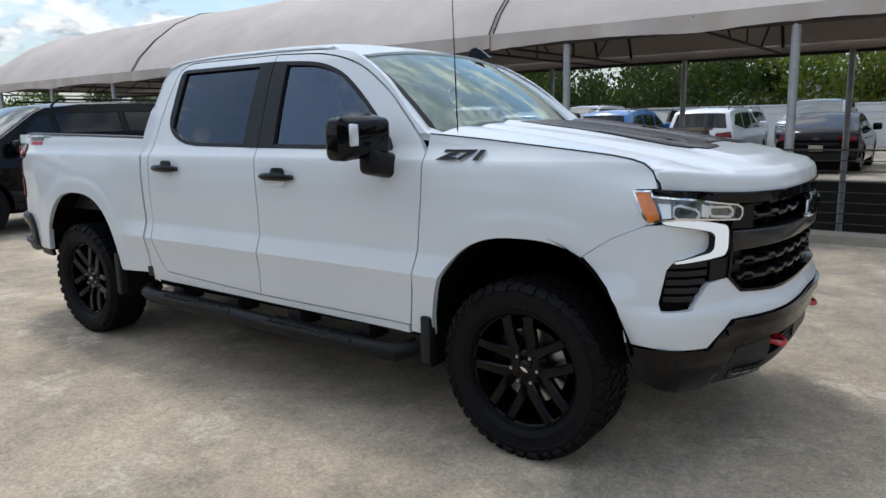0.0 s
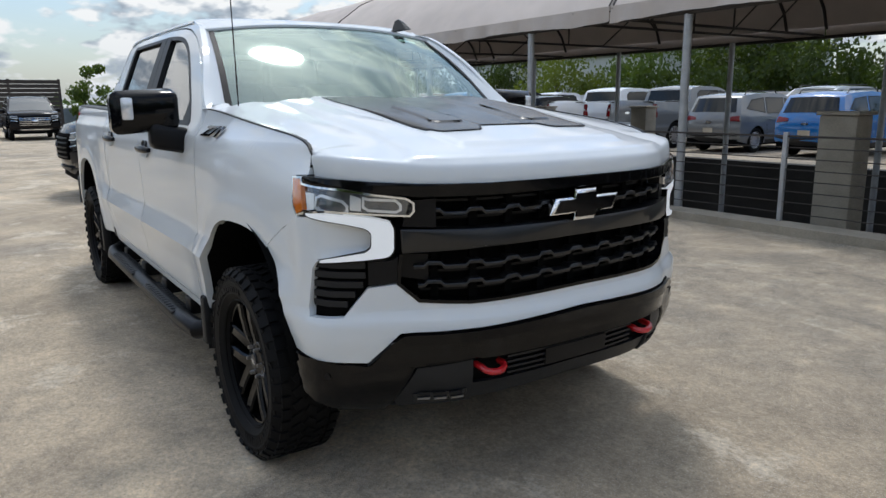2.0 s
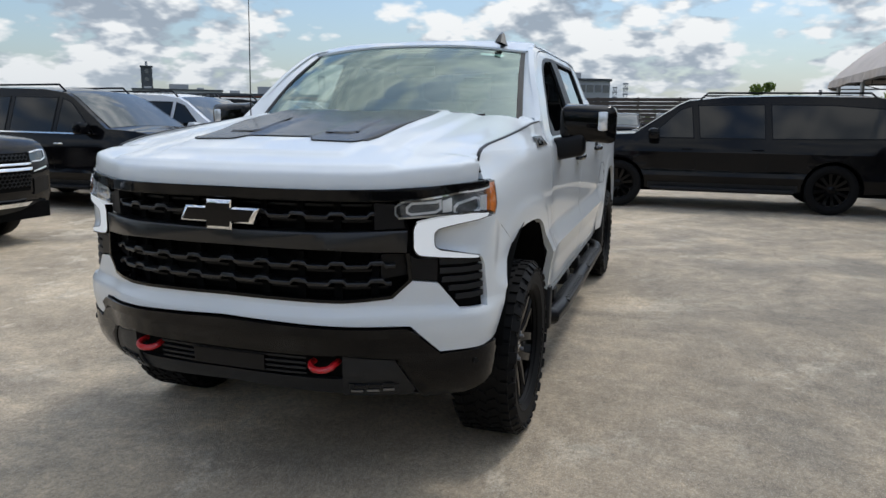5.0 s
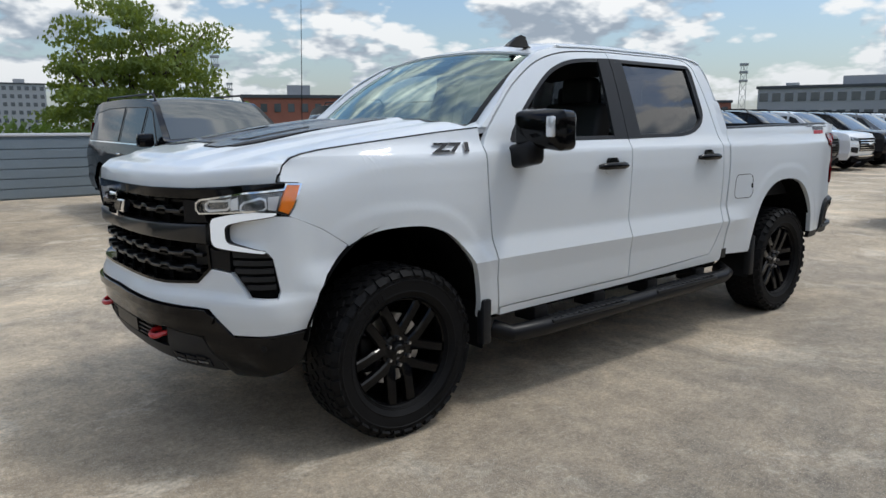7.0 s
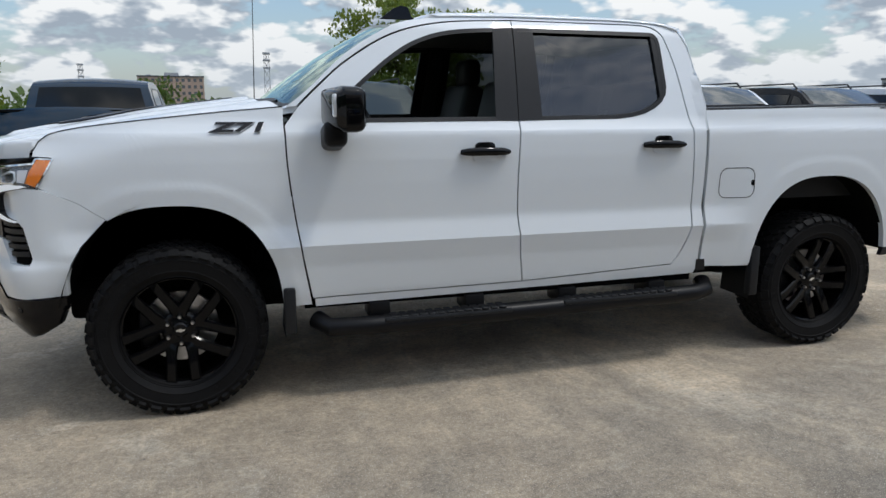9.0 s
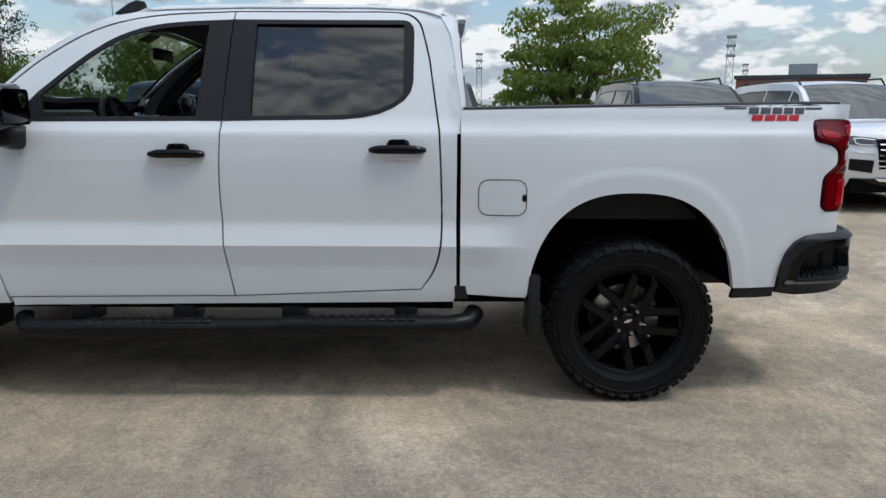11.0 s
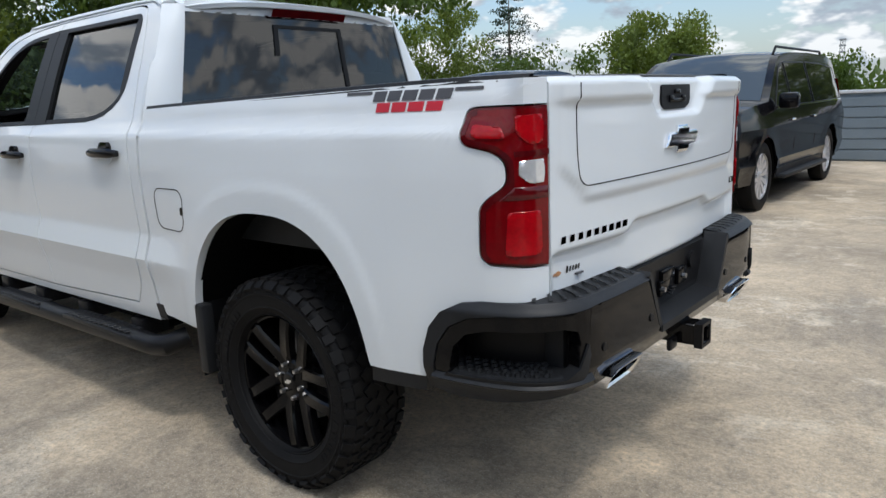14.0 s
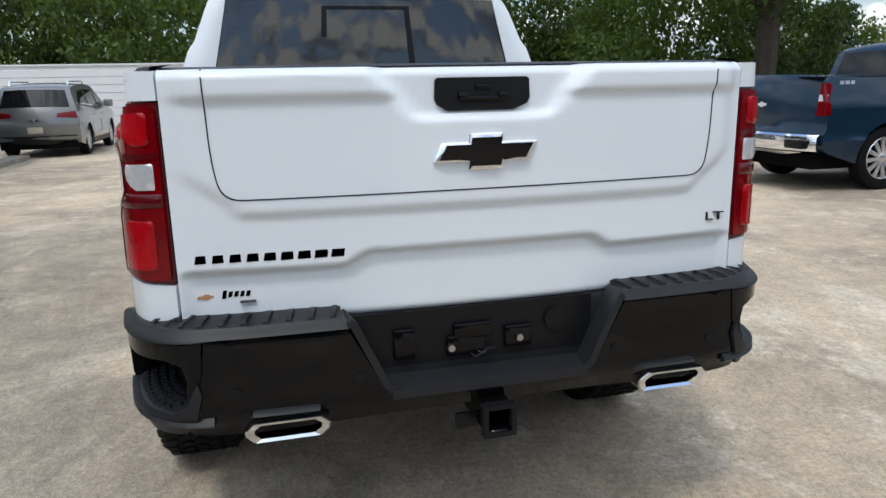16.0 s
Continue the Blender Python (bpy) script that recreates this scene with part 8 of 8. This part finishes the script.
# ---- trees ----
def leaf_mat(name, color, rough, color2, scale=0.8):
    """A leaf that also lets warm green light through."""
    ma = mat(name, color, rough, var=0.45, scale=scale, fine=9, color2=color2)
    nd, ln = ma.node_tree.nodes, ma.node_tree.links
    b, out = nd["Principled BSDF"], nd["Material Output"]
    tr, mx = nd.new("ShaderNodeBsdfTranslucent"), nd.new("ShaderNodeMixShader")
    tr.inputs[0].default_value = (color[0] * 1.9, color[1] * 1.7, color[2] * 0.8, 1)
    mx.inputs[0].default_value = 0.38
    ln.new(b.outputs[0], mx.inputs[1])
    ln.new(tr.outputs[0], mx.inputs[2])
    ln.new(mx.outputs[0], out.inputs[0])
    return ma


LEAF = leaf_mat("leaf", (0.072, 0.118, 0.022), 0.6, (0.035, 0.066, 0.012))
LEAF_PALE = leaf_mat("pale_leaf", (0.135, 0.182, 0.036), 0.6, (0.042, 0.07, 0.013))
LEAF_ASH = leaf_mat("ash_leaf", (0.150, 0.200, 0.046), 0.6, (0.050, 0.082, 0.016), 0.9)
LEAF_DEEP = leaf_mat("deep_leaf", (0.042, 0.070, 0.013), 0.65, (0.018, 0.034, 0.007))
NEEDLE = mat("needle", (0.020, 0.045, 0.020), 0.7, var=0.5, scale=1.0, fine=9)
BARK = mat("bark", (0.085, 0.065, 0.048), 0.95, var=0.35, scale=5, fine=40, bump=0.02)


def leaf_cloud(bm, centre, r, n, size, rng, flat=0.75):
    for _ in range(n):
        d = Vector((rng.gauss(0, 1), rng.gauss(0, 1), rng.gauss(0, 1))).normalized() * r * rng.random() ** 0.45
        c = centre + Vector((d.x, d.y, d.z * flat))
        s = size * rng.uniform(0.6, 1.35)
        rot = Euler((rng.uniform(0, 6.28), rng.uniform(0, 6.28), rng.uniform(0, 6.28))).to_matrix()
        q = [bm.verts.new(c + rot @ Vector(p) * s) for p in ((-0.5, 0, 0), (0, -0.30, 0.06), (0.55, 0, 0), (0, 0.30, 0.06))]
        bm.faces.new(q)


def tree(at, height, spread, leaves, seed, label, material=LEAF, size=0.34, trunk_frac=0.35, clumps=34, squash=0.8, group=""):
    """Trunk, forking limbs, and a crown of many leaf sprays with gaps between them."""
    rng = random.Random(seed)
    t = thing("tree", label, "tree", at, 0, group)
    bm = bmesh.new()
    r0 = 0.028 * height
    base_h = height * trunk_frac

    def limb(a, b, ra, rb):
        rod(bm, a, b, ra, 7, rb)

    top = Vector((rng.uniform(-0.2, 0.2), rng.uniform(-0.2, 0.2), base_h))
    limb(Vector((0, 0, -0.2)), top, r0, r0 * 0.75)
    ends = []
    for i in range(7):
        a = 2 * math.pi * i / 7 + rng.uniform(-0.4, 0.4)
        d = spread * rng.uniform(0.35, 0.75)
        e = top + Vector((math.cos(a) * d, math.sin(a) * d, (height - base_h) * rng.uniform(0.25, 0.70)))
        mid = top.lerp(e, 0.5) + Vector((0, 0, 0.1 * height * rng.random()))
        limb(top, mid, r0 * 0.5, r0 * 0.32)
        limb(mid, e, r0 * 0.32, r0 * 0.12)
        ends += [mid, e]
        for _ in range(2):
            f = mid.lerp(e, rng.random()) + Vector((rng.uniform(-1, 1), rng.uniform(-1, 1), rng.uniform(0, 1))) * spread * 0.35
            limb(mid, f, r0 * 0.2, r0 * 0.06)
            ends.append(f)
    part("trunk", bm, BARK, t)
    bm = bmesh.new()
    per = max(int(leaves / clumps), 6)
    mid_z = base_h + (height - base_h) * 0.48
    for i in range(clumps):
        if i < len(ends) and rng.random() < 0.8:
            c = ends[i]
        else:
            a, rr = rng.uniform(0, 6.28), spread * math.sqrt(rng.random()) * 0.85
            c = Vector((math.cos(a) * rr, math.sin(a) * rr, mid_z + (rng.random() * 2 - 0.9) * (height - mid_z) * math.sqrt(max(1 - (rr / spread) ** 2, 0.05))))
        leaf_cloud(bm, c, spread * rng.uniform(0.17, 0.33), per, size, rng, squash)
    part("crown", bm, material, t, flat=True, normals=False)
    return t


def pine(at, height, spread, seed, label):
    rng = random.Random(seed)
    t = thing("pine_tree", label, "tree", at)
    part("trunk", rod(bmesh.new(), (0, 0, 0), (0, 0, height * 0.97), 0.02 * height, 8, 0.02), BARK, t)
    bm = bmesh.new()
    n = 26
    for i in range(n):
        z = height * (0.22 + 0.78 * (i + rng.uniform(-0.6, 0.6)) / n)
        w = spread * (1 - (i / n) ** 1.4) * rng.uniform(0.6, 1.1) + 0.2
        for k in range(6):
            a = rng.uniform(0, 6.28)
            q = w * rng.uniform(0.35, 0.8)
            leaf_cloud(bm, Vector((math.cos(a) * q, math.sin(a) * q, z - 0.16 * q + rng.uniform(-0.35, 0.35))), w * rng.uniform(0.3, 0.5), 40, 0.24, rng, 0.32)
    part("crown", bm, NEEDLE, t, flat=True, normals=False)
    return t


G0 = -8.0
tree((-10.2, -37.5, G0), 16.0, 5.6, 17000, 3, "broad green tree with feathery leaf sprays beyond the parapet", LEAF_ASH, 0.25, 0.52, 64, 0.34)
tree((-57, 8.2, G0), 12.4, 2.7, 7000, 31, "round green tree at the far end", LEAF, 0.26, 0.4, 40)
tree((28.9, -80, G0), 17.9, 6.6, 20000, 5, "leafy green tree beyond the parapet", LEAF_PALE, 0.42, 0.36, 120)
tree((32.0, -44.0, G0), 16.6, 4.2, 21000, 55, "pale green rounded tree beyond the parapet", LEAF_PALE, 0.26, 0.3, 120)
tree((42.0, -43.0, G0), 14.6, 4.8, 17000, 56, "leafy green tree beyond the parapet", LEAF, 0.28, 0.3, 110)
tree((24, -47, G0), 12.8, 5.4, 18000, 15, "leafy green tree beyond the parapet", LEAF, 0.28, 0.3, 110)
tree((8, -56, G0), 12.6, 4.6, 8000, 25, "low spreading tree beyond the parapet", LEAF, 0.30, 0.45, 40)
pine((38.0, -62.5, G0), 21.4, 8.0, 7, "dark pine with layered branches")
pine((33.0, -36.0, G0), 16.0, 3.0, 8, "dark pine with layered branches")
tree((17.7, -18.6, G0), 19.5, 6.4, 14000, 61, "tall tree with a bare forking trunk and open crown", LEAF, 0.27, 0.60, 70, 0.7)
belt = "trees behind the east wall"
k = 0
for az, d, h, sp in ((32, 36, 15.5, 5.0), (24, 33, 15, 4.8), (16, 34, 16.2, 5.2), (8, 32, 15.2, 4.8), (1, 33, 15.0, 4.8), (-6, 31, 14.6, 4.6), (-13, 33, 15.8, 5.0), (-20, 32, 15.6, 5.0), (-27, 34, 16.4, 5.4), (-34, 36, 15.8, 4.8), (-41, 40, 15.0, 4.4), (12, 45, 18, 6.0), (-2, 46, 17.6, 6), (-16, 46, 18, 6), (-28, 50, 18.0, 6.0), (28, 48, 18, 6.2), (40, 40, 16, 5)):
    k += 1
    tree((-4 + d * math.cos(radians(az)), 1 + d * math.sin(radians(az)), G0), h, sp, 15000, 40 + k, "dense dark green tree behind the wall", (LEAF, LEAF_DEEP, LEAF_PALE, LEAF_DEEP, LEAF)[k % 5], 0.27, 0.28, 84, 0.85, belt)
belt = "trees behind the north wall"
for i, (x, y, h, sp) in enumerate(((10, 40, 14.5, 4.8), (3, 38, 14, 4.8), (-4, 42, 15.4, 5.2), (-11, 39, 14.4, 4.8), (-18, 42, 15.0, 5.2), (-25, 40, 14.0, 5.0), (-33, 43, 14.4, 5.4), (-42, 42, 14, 5.2), (-52, 44, 14.4, 5.2), (-63, 42, 14.2, 5.2), (-74, 40, 14.5, 5), (-84, 34, 14.8, 5.4), (-92, 26, 13.6, 5), (17, 42, 15.5, 5.0), (24, 38, 15, 5.0), (-0.5, 47, 16.5, 5.6), (-14.5, 48, 16.5, 5.6), (-29, 48, 16.0, 5.6), (7, 48, 16.5, 5.6), (15, 50, 17, 5.6))):
    tree((x, y, G0), h, sp, 12000, 80 + i, "dark green tree behind the far wall", (LEAF_DEEP, LEAF, LEAF_PALE, LEAF_DEEP, LEAF_DEEP)[i % 5], 0.30, 0.3, 76, 0.85, belt)


def far_woods(name, label, dist, az0, az1, h0, h1, seed, n, size):
    rng = random.Random(seed)
    bm = bmesh.new()
    for i in range(n):
        a = radians(az0 + (az1 - az0) * rng.random())
        d = dist * rng.uniform(0.9, 1.15)
        h = rng.uniform(h0, h1)
        c = Vector((d * math.cos(a), d * math.sin(a), G0))
        leaf_cloud(bm, c + Vector((0, 0, h * 0.62)), h * 0.42, 46, size * rng.uniform(0.8, 1.3), rng, 0.9)
    ob = part(name, bm, LEAF, None, flat=True, normals=False)
    return tagged(ob, label, "woods", "", "stuff")


far_woods("far_woods", "distant line of woods", 150, 150, 270, 9.0, 12.0, 11, 330, 1.5)
far_woods("far_woods", "distant line of woods", 150, 270, 330, 10.0, 13.5, 12, 170, 1.5)
far_woods("far_woods", "distant line of woods", 110, -30, 150, 11, 15, 13, 260, 1.4)


# ---- far buildings ----
FACADE_GREY = mat("grey_facade", (0.34, 0.35, 0.37), 0.8, var=0.06, scale=0.3, fine=4)
FACADE_DARK = mat("dark_facade", (0.060, 0.066, 0.075), 0.7, var=0.1, scale=0.3, fine=4)
FACADE_BRICK = mat("brick_facade", (0.30, 0.11, 0.075), 0.85, var=0.15, scale=0.4, fine=6)
FACADE_TAN = mat("tan_facade", (0.42, 0.30, 0.24), 0.85, var=0.12, scale=0.3, fine=4)
FAR_GLASS = mat("far_window", (0.05, 0.062, 0.075), 0.12, spec=1.0)


def building(name, label, centre, length, depth, top, turn, material, floors, bays, win=(1.4, 1.5), roof_box=True):
    """A block with real window openings as recessed panes in frames, storey by storey."""
    b = thing(name, label, "building", (*centre, G0), turn)
    H = top - G0
    part("wall", solid(-length / 2, length / 2, -depth / 2, depth / 2, 0, H), material, b, flat=True)
    part("roof", solid(-length / 2 - 0.3, length / 2 + 0.3, -depth / 2 - 0.3, depth / 2 + 0.3, H, H + 0.5), FACADE_DARK, b, flat=True)
    fh = min(3.1, H / floors)
    src = None
    for f in range(floors):
        z = H - fh * (f + 0.5)
        for i in range(bays):
            x = -length / 2 + length * (i + 0.5) / bays
            if src is None:
                src = part("window", box(bmesh.new(), -win[0] / 2, win[0] / 2, -0.12, 0.06, -win[1] / 2, win[1] / 2), FAR_GLASS, b, flat=True)
                src.location = (x, -depth / 2, z)
            else:
                same_mesh(src, "window", b, Matrix.Translation((x, -depth / 2, z)))
    # windows at both ends
    eb = max(2, int(depth / 4))
    for f in range(floors):
        z = H - fh * (f + 0.5)
        for i in range(eb):
            y = -depth / 2 + depth * (i + 0.5) / eb
            for s in (1, -1):
                same_mesh(src, "window", b, Matrix.Translation((s * length / 2, y, z)) @ Matrix.Rotation(radians(90), 4, "Z"))
    if length > 20:
        # plant on the roof
        for k in range(3):
            x = -length * 0.38 + length * 0.3 * k
            part("roof_plant", solid(x, x + 2.2, -1.2, 1.4, H + 0.5, H + 1.3 + 0.3 * (k % 2), 0.05), GALV, b)
    if roof_box:
        part("roof_house", solid(-length * 0.1, length * 0.12, -depth * 0.2, depth * 0.2, H + 0.5, H + 2.2), FACADE_GREY, b, flat=True)
    return b


def polar(az, d):
    return (d * math.cos(radians(az)), d * math.sin(radians(az)))


def facing(az):
    """The turn that shows a block's front to the deck."""
    return az - 90


building("apartment_building", "long grey apartment block with dark windows", polar(-160.5, 150), 34, 14, 8.0, facing(-160), FACADE_GREY, 4, 16)
building("apartment_building", "dark glazed corner block on the apartment row", polar(-168.6, 146), 15, 16, 10.6, facing(-172), FACADE_DARK, 5, 4, (2.6, 1.7))
building("apartment_building", "pale stepped apartment wing", polar(-171.8, 165), 9, 26, 9.8, facing(-150), FACADE_GREY, 5, 5)
building("brick_building", "low red brick building with flat roof", polar(-118, 120), 17, 12, 5.8, facing(-118), FACADE_BRICK, 2, 8, (1.0, 1.3), True)
building("brick_building", "low brick and grey building", polar(-148, 170), 22, 12, 6.2, facing(-148), FACADE_BRICK, 2, 9, (1.2, 1.3))
building("office_building", "flat-roofed pale office building", polar(-141.5, 260), 28, 14, 10.0, facing(-141), FACADE_GREY, 3, 12)
building("tower_block", "distant grey tower block", polar(-98.8, 330), 18, 14, 17.5, facing(-98), FACADE_GREY, 7, 7)
building("tower_block", "distant tan brick tower block", polar(-86, 380), 30, 18, 16.5, facing(-86), FACADE_TAN, 7, 11)
building("clock_tower", "distant slim dark tower", polar(-139.4, 300), 4, 4, 20.0, facing(-139), FACADE_DARK, 3, 1)
building("warehouse", "large white flat-roofed hall", (-46, 52), 34, 14, 5.2, 180, mat("hall_white", (0.70, 0.71, 0.72), 0.7, var=0.04, scale=0.3), 1, 5)
house = thing("house", "house with a grey pitched roof behind the trees", "house", (-5, 58, G0))
bm = bmesh.new()
pts = [(-7, -4, 6), (7, -4, 6), (7, 4, 6), (-7, 4, 6), (-7, 0, 12.2), (7, 0, 12.2)]
vv = [bm.verts.new(p) for p in pts]
for f in ((0, 1, 5, 4), (2, 3, 4, 5), (0, 4, 3), (1, 2, 5)):
    bm.faces.new([vv[i] for i in f])
part("roof", bm, mat("shingle", (0.20, 0.19, 0.18), 0.9, var=0.2, scale=1, fine=8), house, flat=True)
part("wall", solid(-6.6, 6.6, -3.6, 3.6, 0, 6), FACADE_TAN, house, flat=True)

# lattice pylons
PYLON = mat("pylon_steel", (0.35, 0.36, 0.38), 0.6, metal=0.5)


def pylon(az, d, top, label="distant grey steel lattice mast"):
    p = thing("lattice_mast", label, "mast", (*polar(az, d), G0), az, "distant lattice masts")
    H = top - G0
    bm = bmesh.new()
    w0, w1 = H * 0.045, H * 0.03
    rr = d * 0.00042
    n = 9
    for i in range(n):
        z0, z1 = H * i / n, H * (i + 1) / n
        a, b = w0 + (w1 - w0) * i / n, w0 + (w1 - w0) * (i + 1) / n
        for sx_, sy_ in ((1, 1), (1, -1), (-1, -1), (-1, 1)):
            rod(bm, (sx_ * a, sy_ * a, z0), (sx_ * b, sy_ * b, z1), rr, 4)
        rod(bm, (a, a, z0), (b, -b, z1), rr * 0.7, 4)
        rod(bm, (a, -a, z0), (b, b, z1), rr * 0.7, 4)
        rod(bm, (-a, a, z0), (a, a, z1), rr * 0.7, 4)
        rod(bm, (-a, -b, z1), (a, -b, z1), rr * 0.7, 4)
    part("lattice", bm, PYLON, p, flat=True)
    for z in (0.80, 0.90, 0.99):
        part("platform", solid(-w1 * 1.6, w1 * 1.6, -w1 * 1.6, w1 * 1.6, H * z - H * 0.012, H * z + H * 0.012), PYLON, p, flat=True)


for az, d, el in ((-152.2, 300, 4.4), (-111.9, 300, 5.2), (-93, 360, 4.2), (-176, 420, 2.9), (-175.2, 430, 2.6), (-80, 430, 3.1), (-112.9, 340, 3.2)):
    pylon(az, d, 1.5 + d * math.tan(radians(el)))
